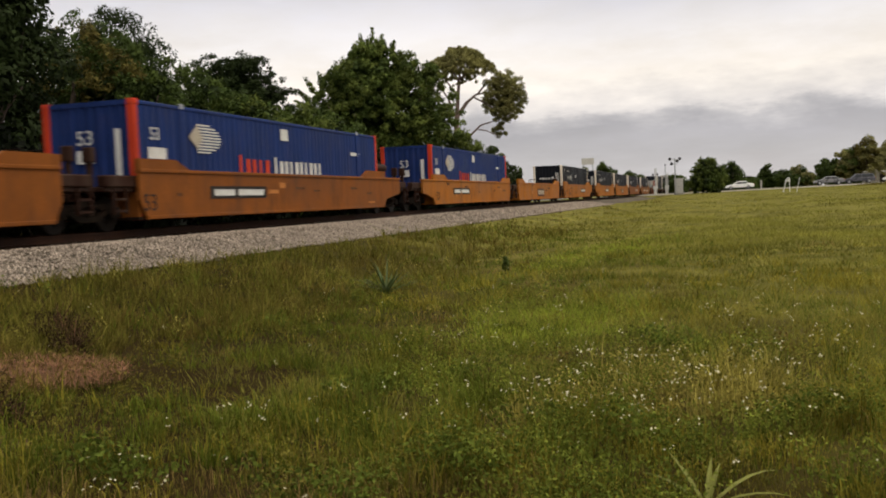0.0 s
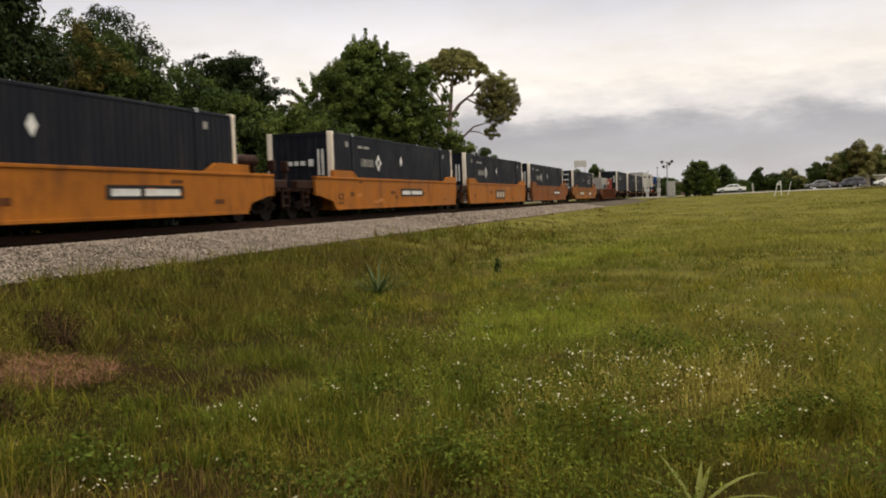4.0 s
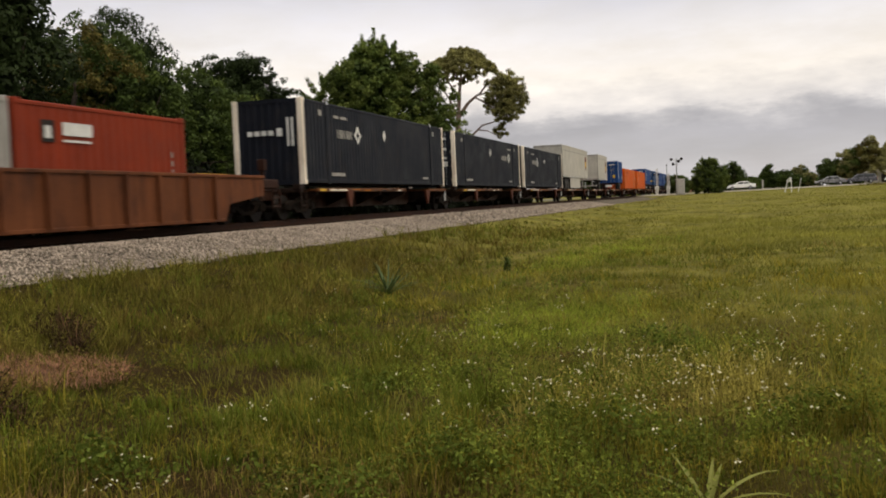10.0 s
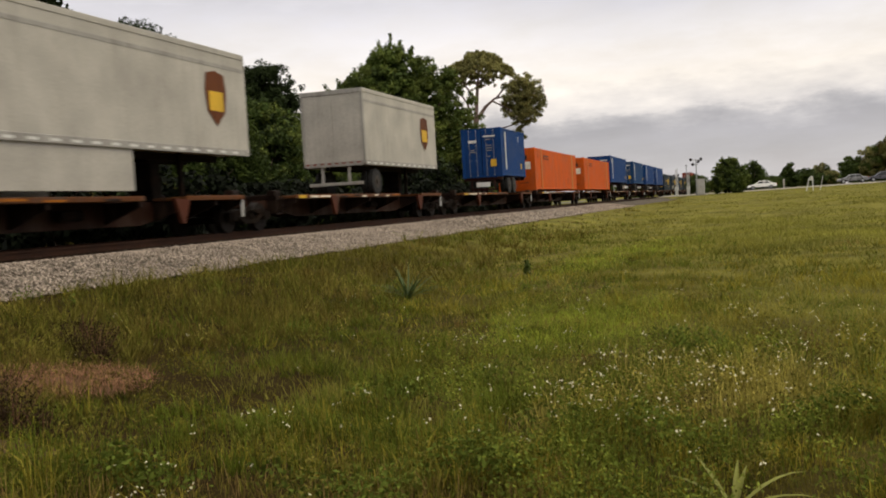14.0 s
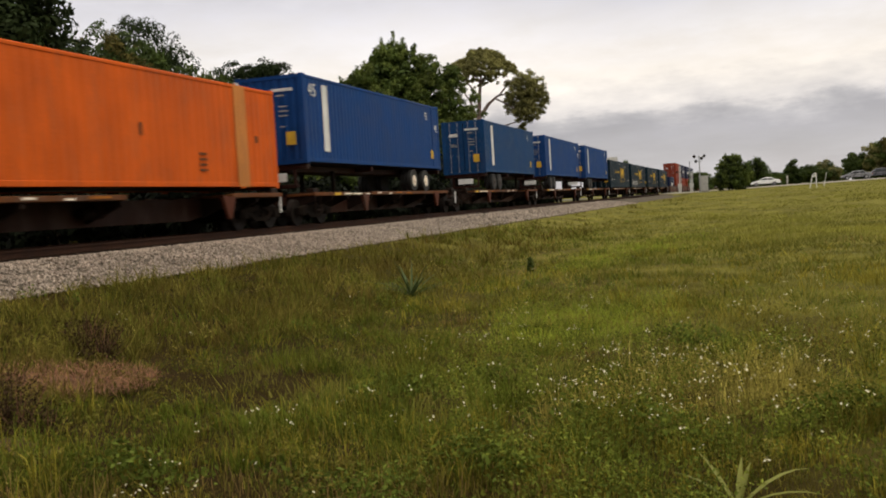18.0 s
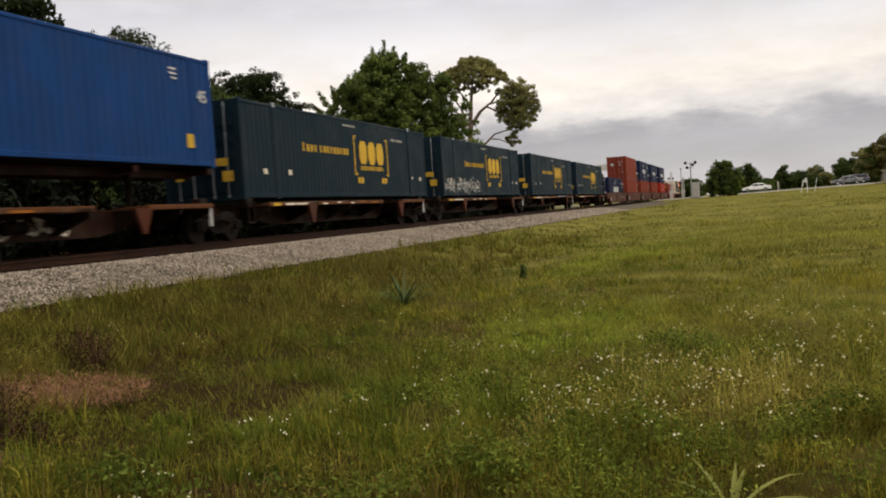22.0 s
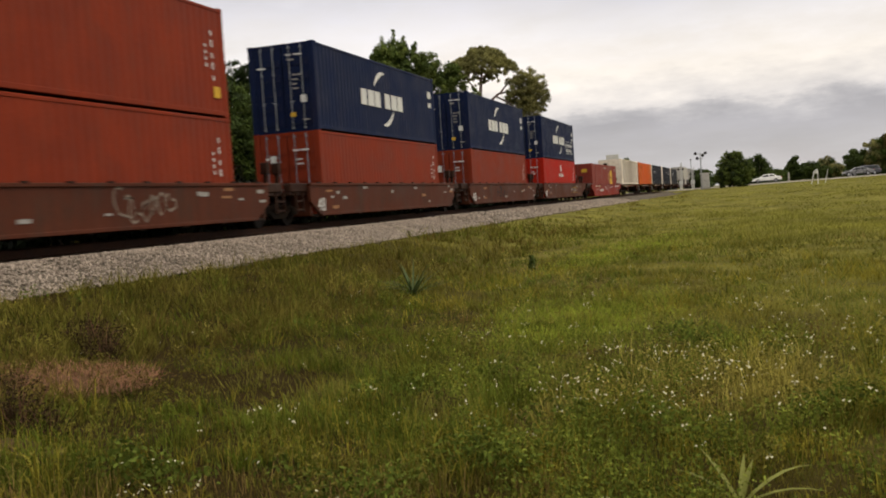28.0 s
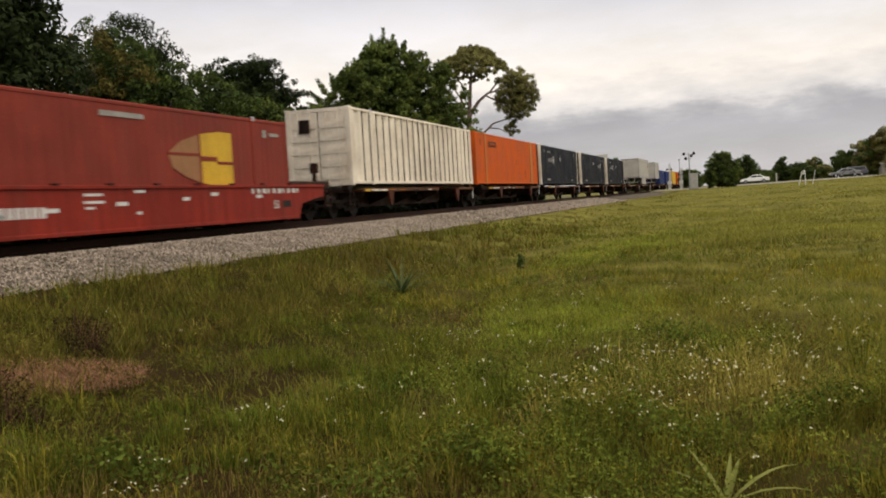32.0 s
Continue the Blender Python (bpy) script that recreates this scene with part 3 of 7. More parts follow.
        for k in range(9):
            bars("stencil_block", car, (M_FADEDORANGE, M_DECK, M_DECK)[k % 3], [(-w2 + 1 + rnd.random() * (well - 2), 0.2 + rnd.random() * 0.5, 0.4 + rnd.random() * 0.85, 0.05 + rnd.random() * 0.12)], x + 0.001)
    elif style == "rusty":
        for k in range(16):
            bars("paint_patch", car, (M_YELLOW, M_DECK, M_ORANGE, M_ORANGE)[k % 4], [(-w2 + 0.3 + rnd.random() * (well - 1), 0.2 + rnd.random() * 0.5, 0.4 + rnd.random() * 0.75, 0.06 + rnd.random() * 0.2)], x + 0.001 * (k % 4))
        lettering("stencil", "53", 0.55, M_DARK, car, on_side(x + 0.012, -w2 + 0.75, 0.40), "black stencilled size figures")
        for y, n in ((-4.77, 12), (2.05, 10)):
            bars("number_panel", car, M_DARK, [(y, 0.25 + n * 0.22, 0.58, 0.46)], x + 0.006, "black panel")
            for k in range(n if n > 10 else 3):
                bars("number_stencil", car, M_CREAM, [(y + 0.16 + k * (0.225 if n > 10 else 0.72), 0.14 if n > 10 else 0.55, 0.68, 0.26)], x + 0.012) if k != 4 or n <= 10 else None
    elif style == "brown":
        lettering("stencil", "48", 0.60, M_WHITE, car, on_side(x + 0.006, -w2 + 0.25, 0.40), "white stencilled size figures")
        for k in range(14):  # small stencils, mostly towards the ends
            y = (w2 - 1.9 * rnd.random() if k % 2 else -w2 + 1.2 + 1.6 * rnd.random()) if k < 9 else -w2 + 2 + rnd.random() * (well - 4)
            bars("stencil_block", car, (M_GREY, M_GREY, M_FADED)[k % 3], bar_row(y - 0.3, 0.42 + rnd.random() * 0.7, 2 + k % 3, 0.09, 0.05 + 0.07 * rnd.random()), x + 0.0005 * k)
        for k in range(10 if seed in (1, 5) else 0):
            if k != 4:
                bars("number_stencil", car, M_GREY, [(2.6 + k * 0.255, 0.13, 0.68, 0.19)], x, "white unreadable number")
        if seed == 5:
            bars("number_line", car, M_YELLOW, [(3.2, 1.95, 0.96, 0.03), (3.2, 1.95, 0.56, 0.03)], x, "thin yellow line")
        for k in {1: (0, 1, 2), 2: (2, ), 4: (1, )}.get(seed, ()):
            part("spray_scrawl", scrawl(rnd, -w2 + 1.8 + 3.2 * k, 0.42, 2.4, 0.7, x + 0.003), M_STONE if k != 1 else M_GREENBLUE, car, "faded spray-paint scrawl")
    elif style == "red":
        for k in range(9):
            bars("stencil_block", car, M_WHITE if k % 4 else M_YELLOW, [(-7.7 + k * 0.36, 0.12 + 0.12 * (k % 3), 0.97, 0.13)], x)
        for k in range(7):
            bars("stencil_block", car, M_WHITE, [(-6.9 + k * 2.0 + rnd.random(), 0.2 + 0.2 * rnd.random(), 0.5 + 0.45 * rnd.random(), 0.09)], x)
        for k in range(9):
            bars("number_stencil", car, M_WHITE, [(-4.8 + k * 0.22, 0.15, 0.52, 0.22)], x, "white unreadable number")
        bars("stencil_block", car, M_WHITE, [(-1.73, 0.6, 0.94, 0.06), (-1.73, 0.65, 0.78, 0.06), (-1.7, 0.3, 0.66, 0.05), (0.0, 0.4, 1.0, 0.06), (0.05, 0.18, 0.5, 0.07)], x + 0.001)
        lettering("stencil", "53", 0.34, M_WHITE, car, on_side(x + 0.002, 6.65, 0.48), "white stencilled size figures")
        bars("stencil_block", car, M_DARK, [(7.25, 0.5, 0.5, 0.2)], x + 0.001)
        for k in range(10):
            bars("stencil_block", car, M_WHITE, [(5.4 + k * 0.31, 0.1 + 0.06 * (k % 3), 0.93, 0.14)], x + 0.001)
    elif style == "ribbed":
        part("yellow_edge", boxes((1.42, 1.48, -w2 - 0.3, -w2 + 1.4, top - 0.06, top + 0.01)), M_YELLOW, car, "yellow worn edge stripe")
        part("yellow_edge", boxes((1.42, 1.48, w2 - 1.2, w2 + 0.3, top - 0.06, top + 0.01)), M_YELLOW, car, "yellow worn edge stripe")
    return car


def scrawl(rnd, y, z, w, h, x):
    """Loops of faded spray paint."""
    bm = bmesh.new()
    n = int(w / 0.22)
    prev = None
    for i in range(n):
        cy, cz, r = y + i * 0.22 + rnd.random() * 0.1, z + h * (0.3 + 0.4 * rnd.random()), h * (0.2 + 0.28 * rnd.random())
        a0, k = rnd.random() * 6, 7
        for j in range(k):
            a = a0 + j * (3.0 + rnd.random() * 2) / k
            p, q = (cy + r * 0.7 * math.cos(a), cz + r * math.sin(a)), (cy + (r - 0.06) * 0.7 * math.cos(a), cz + (r - 0.06) * math.sin(a))
            cur = (bm.verts.new((x, *p)), bm.verts.new((x, *q)))
            if prev:
                bm.faces.new((prev[0], cur[0], cur[1], prev[1]))
            prev = cur
    return bm


def spine_unit(yc, half, solo=(False, False), hitch=False, flip=False, scribbled=False):
    """A skeleton unit: a deep narrow centre sill with deck plates for trailer wheels and cross arms."""
    car = thing("spine_car", "skeletal brown spine car with worn orange deck plates", "rail car", "cars of the freight train")
    MOVERS.append((car, yc, 0.0))
    bm = bmesh.new()
    prism(bm, [(-half + 0.2, 0.68), (-half + 2.6, 0.66), (-half + 4.2, 0.36), (half - 4.2, 0.36), (half - 2.6, 0.66), (half - 0.2, 0.68), (half - 0.2, 0.95), (-half + 0.2, 0.95)], -0.36, 0.36)
    bmesh.ops.recalc_face_normals(bm, faces=bm.faces)
    part("centre_sill", bm, M_ENDS, car)
    # deck plates: one long towards the tail of the unit, one short at the other end
    for y0, y1 in ((-half + 2.2, -half + 11.4), (half - 3.7, half - 0.9)) if not flip else ((half - 11.4, half - 2.2), (-half + 0.9, -half + 3.7)):
        for s in (-1, 1):
            a, b = (0.40, 1.38) if s > 0 else (-1.38, -0.40)
            part("deck_plate", soften(boxes((a, b, y0, y1, 0.94, 1.02)), 0.01), M_DECK, car)
            e0, e1 = (1.36, 1.42) if s > 0 else (-1.42, -1.36)
            part("edge_beam", soften(boxes((e0, e1, y0, y1, 0.92, 1.04)), 0.012), M_DECK, car, "worn orange edge beam")
        k = max(2, int((y1 - y0) / 2.4))
        for i in range(k + 1):
            y = y0 + 0.1 + (y1 - y0 - 0.2) * i / k
            for s in (-1, 1):
                bm = bmesh.new()
                v = [(s * 0.36, 0.42), (s * 1.36, 0.80), (s * 1.36, 0.92), (s * 0.36, 0.92)]
                lo = [bm.verts.new((x, y - 0.04, z)) for x, z in v]; hi = [bm.verts.new((x, y + 0.04, z)) for x, z in v]
                bm.faces.new(lo); bm.faces.new(hi[::-1])
                for j in range(4):
                    bm.faces.new((lo[j], lo[(j + 1) % 4], hi[(j + 1) % 4], hi[j]))
                bmesh.ops.recalc_face_normals(bm, faces=bm.faces)
                part("cross_arm", bm, M_SILL, car)
    for y in (-half + 5.1, half - 3.9):
        for s in (-1, 1):
            bm = bmesh.new()
            prism(bm, [(y - 0.32, 0.98), (y + 0.32, 0.94), (y + 0.06, 0.36), (y - 0.06, 0.36)], min(s * 1.33, s * 1.43), max(s * 1.33, s * 1.43))
            bmesh.ops.recalc_face_normals(bm, faces=bm.faces)
            part("drop_bracket", bm, M_BROWN, car)
    for s in (-1, 1):
        part("grab_post", boxes((s * 1.36 - 0.03, s * 1.36 + 0.03, half - 1.0, half - 0.94, 0.45, 1.0)), M_WHITE, car, "white grab post")
    for y in (-half + 1.2, half - 1.2):
        part("container_pedestal", soften(boxes((-1.32, 1.32, y - 0.12, y + 0.12, 0.90, 1.06), (1.06, 1.32, y - 0.18, y + 0.18, 1.0, 1.178), (-1.32, -1.06, y - 0.18, y + 0.18, 1.0, 1.178)), 0.015), M_SILL, car)
    if scribbled:
        part("spray_scrawl", scrawl(random.Random(2), -half + 3.0, 0.40, 9.0, 0.5, 0.364), M_CREAM, car, "pale spray-paint scrawl on the sill")
    bars("stencil_block", car, M_CREAM, bar_row(-half + 3.2, 0.945, 7, 0.16, 0.06), 1.426, "pale unreadable stencil")
    bars("stencil_block", car, M_YELLOW, [(-half + 2.4, 0.5, 0.93, 0.09)], 1.426, "yellow end block")
    for k in range(7):
        q = (k * 0.618 + half) % 1
        bars("worn_patch", car, (M_CREAM, M_SILL, M_ORANGE)[k % 3], [(-half + 3.0 + 8.0 * q, 0.3 + 0.5 * ((k * 0.37) % 1), 0.935 + 0.03 * (k % 2), 0.05)], 1.4255)
    part("brake_cylinder", tubes(((-0.6, -1.2, 0.62), (-0.6, 0.1, 0.62), 0.16), seg=10), M_TRUCK, car)
    part("brake_cylinder", tubes(((0.62, 1.0, 0.66), (0.62, 1.7, 0.66), 0.13), seg=10), M_TRUCK, car)
    part("grab_iron", tubes(((1.40, -half + 1.3, 0.45), (1.40, -half + 1.3, 1.0), 0.02), ((1.40, -half + 0.95, 0.45), (1.40, -half + 0.95, 1.0), 0.02), ((1.40, -half + 0.95, 0.47), (1.40, -half + 1.3, 0.47), 0.02), seg=6), M_SILL, car)
    if hitch:
        part("trailer_hitch", soften(boxes((-0.35, 0.35, half - 3.6, half - 3.2, 0.95, 1.95), (-0.5, 0.5, half - 3.9, half - 2.9, 1.93, 2.02)), 0.02), M_TRUCK, car)
    for q in (-1, 1):
        own = solo[0] if q < 0 else solo[1]
        if own:
            truck(car, q * (half - 1.6))
            coupler(car, q * (half - 0.3), q)
        elif q > 0:
            truck(car, half)
    return car


# ---- loads ----
def corrugated(length, z0, z1, x, sign, pitch=0.28, depth=0.028, y0=0.0):
    """A corrugated side sheet."""
    n = max(4, int(length / pitch))
    p = length / n
    prof = []
    for i in range(n):
        y = y0 + i * p
        prof += [(y, 0), (y + p * 0.32, 0), (y + p * 0.5, depth), (y + p * 0.82, depth)]
    prof.append((y0 + length, 0))
    bm = bmesh.new()
    lo = [bm.verts.new((x - sign * d, y, z0)) for y, d in prof]
    hi = [bm.verts.new((x - sign * d, y, z1)) for y, d in prof]
    for i in range(len(prof) - 1):
        f = (lo[i], lo[i + 1], hi[i + 1], hi[i])
        bm.faces.new(f if sign > 0 else f[::-1])
    return bm


def corrugated_end(w, z0, z1, y, pitch=0.26, depth=0.035):
    n = max(4, int(w / pitch))
    p = w / n
    bm = bmesh.new()
    prev = None
    for i in range(n):
        for q, d in ((0, 0), (0.3, 0), (0.5, depth), (0.8, depth)):
            xx = -w / 2 + (i + q) * p
            cur = (bm.verts.new((xx, y + d, z0)), bm.verts.new((xx, y + d, z1)))
            if prev:
                bm.faces.new((prev[0], cur[0], cur[1], prev[1]))
            prev = cur
    cur = (bm.verts.new((w / 2, y, z0)), bm.verts.new((w / 2, y, z1)))
    bm.faces.new((prev[0], cur[0], cur[1], prev[1]))
    return bm


def container(y_near, length, width, height, z, mat, label, end="doors", post=None, bar=None, posts53=False, group="containers on the train", rib=0.28, depth=0.015):
    """A container whose near-travel end is at y_near at time 0; origin at that end's foot."""
    c = thing("container", label, "container", group)
    MOVERS.append((c, y_near, z))
    w = width / 2
    post = post or mat
    L, H = length, height
    p = 0.16
    part("side_panel", corrugated(L - 2 * p, 0.16, H - 0.11, w - 0.012, 1, rib, depth, p), mat, c)
    part("side_panel", corrugated(L - 2 * p, 0.15, H - 0.10, -w + 0.012, -1, 0.5, depth, p), mat, c)
    part("roof", soften(boxes((-w + 0.03, w - 0.03, 0.05, L - 0.05, H - 0.06, H - 0.02)), 0.01), mat, c)
    part("floor", boxes((-w + 0.05, w - 0.05, 0.05, L - 0.05, 0.08, 0.16)), M_SILL, c)
    for s in (-1, 1):
        a, b = (w - 0.10, w) if s > 0 else (-w, -w + 0.10)
        part("top_rail", soften(boxes((a, b, 0, L, H - 0.12, H - 0.035)), 0.012), mat, c)
        part("bottom_rail", soften(boxes((a, b, 0, L, 0.045, 0.17)), 0.012), mat, c)
        for y in (0, L - p):
            q0, q1 = (w - 0.19, w + 0.004) if s > 0 else (-w - 0.004, -w + 0.19)
            part("corner_post", soften(boxes((q0, q1, y - 0.004, y + p + 0.004, 0, H + 0.005)), 0.012), post, c)
        for y in (0, L - 0.19):
            for zz in (0, H - 0.13):
                q0, q1 = (w - 0.17, w + 0.012) if s > 0 else (-w - 0.012, -w + 0.17)
                part("corner_casting", soften(boxes((q0, q1, y - 0.012, y + 0.2, zz - 0.004, zz + 0.135)), 0.015), post, c)
    for y in (0.02, L - 0.10):
        part("end_header", boxes((-w + 0.18, w - 0.18, y, y + 0.08, H - 0.13, H - 0.01)), mat, c)
        part("end_sill", boxes((-w + 0.18, w - 0.18, y, y + 0.08, 0.0, 0.15)), mat, c)
    part("end_panel", corrugated_end(2 * w - 0.36, 0.15, H - 0.13, L - 0.08), mat, c)
    if end == "doors":
        bar = bar or M_BAR
        for s in (-1, 1):
            bm = bmesh.new()
            a, b = (0.02, w - 0.19) if s > 0 else (-w + 0.19, -0.02)
            box(bm, a, b, 0.035, 0.075, 0.15, H - 0.13)
            door = part("door", soften(bm, 0.01), mat, c)
            k = 5
            for i in range(k):  # pressed panels
                z0 = 0.25 + i * (H - 0.5) / k
                slab("door_panel", door, mat, a + 0.06, b - 0.06, 0.006, 0.037, z0, z0 + (H - 0.5) / k * 0.45)
            for f in (0.28, 0.72):
                x = a + (b - a) * f
                part("locking_bar", tubes(((x, -0.01, 0.08), (x, -0.01, H - 0.06), 0.017), ((x, -0.01, 1.0), (x + 0.3 * (0.5 - f) * 2, -0.03, 1.02), 0.010), seg=6), bar, door, "galvanised locking bar")
                for zz in (0.12, H * 0.33, H * 0.66, H - 0.16):
                    part("bar_bracket", boxes((x - 0.04, x + 0.04, -0.02, 0.03, zz - 0.022, zz + 0.022)), bar, door)
            for i in range(4):
                x = b + 0.03 if s > 0 else a - 0.03
                zz = 0.35 + i * (H - 0.7) / 3
                part("hinge", boxes((x - 0.06, x + 0.06, -0.006, 0.05, zz - 0.06, zz + 0.06)), post, door)
    else:
        part("end_panel", corrugated_end(2 * w - 0.36, 0.15, H - 0.13, 0.03), mat, c)
    if posts53:  # lifting posts set in from the ends
        for y in (1.98, L - 2.14):
            for s in (-1, 1):
                a, b = (w - 0.03, w + 0.012) if s > 0 else (-w - 0.012, -w + 0.03)
                part("lifting_post", soften(boxes((a, b, y - 0.05, y + 0.21, 0, H)), 0.01), mat, c)
                part("lifting_casting", soften(boxes((a, b + 0.004, y - 0.02, y + 0.17, H - 0.1, H + 0.03)), 0.01), M_GALV, c)
    return c


def trailer(y_near, length, z0, label):
    """A van trailer on its own wheels; its rear doors face the way the train goes."""
    c = thing("van_trailer", label, "trailer", "trailers on the train")
    MOVERS.append((c, y_near, 1.02))
    w, L = 1.28, length
    H = z0 - 1.02
    f = 1.18  # body floor above the deck
    bm = bmesh.new()
    box(bm, -w, w, 0.05, L, f, H)
    part("body", soften(bm, 0.05), M_TRAILER, c)
    for s in (-1, 1):
        a, b = (w - 0.02, w + 0.015) if s > 0 else (-w - 0.015, -w + 0.02)
        part("top_rail", soften(boxes((a, b, 0.03, L - 0.1, H - 0.16, H - 0.01)), 0.01), M_TRAILER, c)
        part("upper_band", boxes((a - 0.004, b - 0.008, 0.1, L - 0.1, H - 0.52, H - 0.42)), M_GREY, c)
        part("bottom_rail", soften(boxes((a, b, 0.03, L - 0.05, f - 0.06, f + 0.12)), 0.01), M_GREY, c)
    for i in range(int(L / 0.64)):
        slab("reflector", c, M_WHITE, w + 0.012, w + 0.018, 0.1 + i * 0.64, 0.4 + i * 0.64, f - 0.01, f + 0.05)
    for s in (-1, 1):
        a, b = sorted((0.01 * s, s * (w - 0.1)))
        part("rear_door", soften(boxes((a, b, 0.02, 0.06, f + 0.12, H - 0.16)), 0.01), M_TRAILER, c)
        part("door_post", soften(boxes((s * w - 0.09 * (s > 0), s * w + 0.09 * (s < 0), 0.0, 0.1, f - 0.02, H)), 0.01), M_GREY, c)
    part("rear_header", soften(boxes((-w + 0.08, w - 0.08, 0.0, 0.1, H - 0.18, H - 0.01)), 0.01), M_GREY, c)
    part("rear_sill", soften(boxes((-w + 0.08, w - 0.08, 0.0, 0.1, f - 0.06, f + 0.12)), 0.01), M_GREY, c)
    for i in range(8):
        slab("reflector", c, M_REDBROWN, -w + 0.1 + i * 0.3, -w + 0.25 + i * 0.3, -0.006, 0.0, f + 0.03, f + 0.08)
    part("bumper_guard", soften(boxes((-0.6, -0.5, 0.05, 0.15, 0.42, f), (0.5, 0.6, 0.05, 0.15, 0.42, f), (-1.1, 1.1, 0.02, 0.14, 0.40, 0.52)), 0.01), M_GREY, c)
    axles = (1.9, 3.1) if L > 10 else (1.2,)
    part("axle_frame", boxes((-0.55, -0.4, 0.4, L - 0.6, f - 0.2, f - 0.02), (0.4, 0.55, 0.4, L - 0.6, f - 0.2, f - 0.02)), M_TRUCK, c)
    for y in axles:
        road_axle(c, y, 0.5)
    if L > 10:
        for x0, x1 in ((1.20, 1.24), (-1.24, -1.20)):
            part("side_skirt", soften(boxes((x0, x1, 4.35, 10.5, 0.15, f - 0.04)), 0.008), M_TRAILER, c)
    yl = L - 2.6
    for x0 in (0.55, -0.68):
        part("landing_leg", soften(boxes((x0, x0 + 0.13, yl, yl + 0.13, 0.05, f)), 0.01), M_TRUCK, c)
    # shield badge near the front
    bm = bmesh.new()
    yb, zb = L - 1.65, 2.58
    vs = [bm.verts.new((w + 0.022, yb + 1.45 * y, zb + 1.25 * zz)) for y, zz in ((-0.3, 0.55), (-0.36, 0.2), (-0.3, -0.25), (0, -0.55), (0.3, -0.25), (0.36, 0.2), (0.3, 0.55), (0, 0.62))]
    bm.faces.new(vs)
    part("shield_badge", bm, M_RUST, c, "plain brown shield badge")
    part("shield_centre", boxes((w + 0.022, w + 0.027, yb - 0.34, yb + 0.34, zb - 0.30, zb + 0.22)), M_YELLOW, c, "gold badge centre")
    return c


def road_axle(parent, y, r, rim=None):
    for s in (-1, 1):
        a, b = (0.72, 1.22) if s > 0 else (-1.22, -0.72)
        bm = bmesh.new()
        tube(bm, (a, y, r), (a + 0.23, y, r), r, seg=18); tube(bm, (b - 0.23, y, r), (b, y, r), r, seg=18)
        t = part("tyre", soften(bm, 0.03), M_TYRE, parent)
        xo = b + 0.004 if s > 0 else a - 0.004
        part("rim", tubes(((xo - s * 0.05, y, r), (xo, y, r), r * 0.56, r * 0.5), ((xo - s * 0.02, y, r), (xo + s * 0.03, y, r), r * 0.22), seg=14), rim or M_RIM, t, "dusty wheel rim")


def chassis(y_near, length, label="grimy red road chassis under a container", turned=False):
    """A skeletal road chassis that carries a container on the deck."""
    c = thing("container_chassis", label, "chassis", "road chassis on the train")
    MOVERS.append((c, y_near, 1.02))
    L = length
    part("frame_rail", soften(boxes((0.36, 0.50, 0.0, L, 0.74, 0.95)), 0.01), M_CHASSIS, c)
    part("frame_rail", soften(boxes((-0.50, -0.36, 0.0, L, 0.74, 0.95)), 0.01), M_CHASSIS, c)
    for y in (0.05, L * 0.4, L * 0.75, L - 0.2):
        part("bolster", soften(boxes((-1.18, 1.18, y - 0.08, y + 0.10, 0.80, 0.97)), 0.01), M_CHASSIS, c)
    part("rear_bumper", soften(boxes((-0.75, -0.66, -0.03, 0.05, 0.22, 0.80), (0.66, 0.75, -0.03, 0.05, 0.22, 0.80), (-0.8, 0.8, -0.05, 0.06, 0.20, 0.32)), 0.01), M_CHASSIS, c)
    part("plate_panel", boxes((-0.42, 0.42, -0.06, -0.03, 0.42, 0.70)), M_WHITE, c, "pale blank plate panel")
    for y in (L - 3.6, L - 2.1) if turned else (1.5, 2.75):
        road_axle(c, y, 0.47, M_CREAM if turned else M_RIM)
    for x0 in (0.55, -0.68):
        part("landing_leg", soften(boxes((x0, x0 + 0.13, 3.0 if turned else L - 3.0, 3.13 if turned else L - 2.87, 0.02, 0.8)), 0.01), M_TRUCK, c)
    return c


# ---- ground, track, road ----
def smooth(a, b, v):
    t = np.clip((v - a) / (b - a), 0, 1)
    return t * t * (3 - 2 * t)


def road_height(x):
    return 0.0 + np.clip(x - 6, 0, 60) * 0.013


def ground_height(x, y):
    """Height of the verge: ballast shoulder, shallow swale, and a rise towards the road."""
    x, y = np.asarray(x, float), np.asarray(y, float)
    ax = np.abs(x)
    r = smooth(20, 150, y)
    low = -1.15 + 0.10 * smooth(14, 30, x) + 0.05 * np.sin(x * 0.8 + y * 0.23) * smooth(5, 9, x)
    base = low * (1 - r) + (road_height(np.maximum(x, 0)) * 0.92 - 0.14) * r
    base = np.where(x < 0, -0.9, base)
    bed = -0.24
    s1 = smooth(1.7, 4.9, ax)
    z = bed + (-0.62 - bed) * s1
    edge = np.where(r > 0.75, np.minimum(base, 0), base)
    s2 = smooth(4.7, 8.3, ax)
    z = np.where(ax > 4.7, -0.62 + (edge + 0.62) * s2, z)
    z = np.where((ax > 8.3) & (x > 0), base, z)
    lift = smooth(149, 153, y) * (1 - smooth(165, 170, y)) * (x > -12)
    road = np.maximum(road_height(np.maximum(x, 0)) - 0.04, -0.03)
    return z * (1 - lift) + np.where(ax < 2.2, -0.05, road) * lift


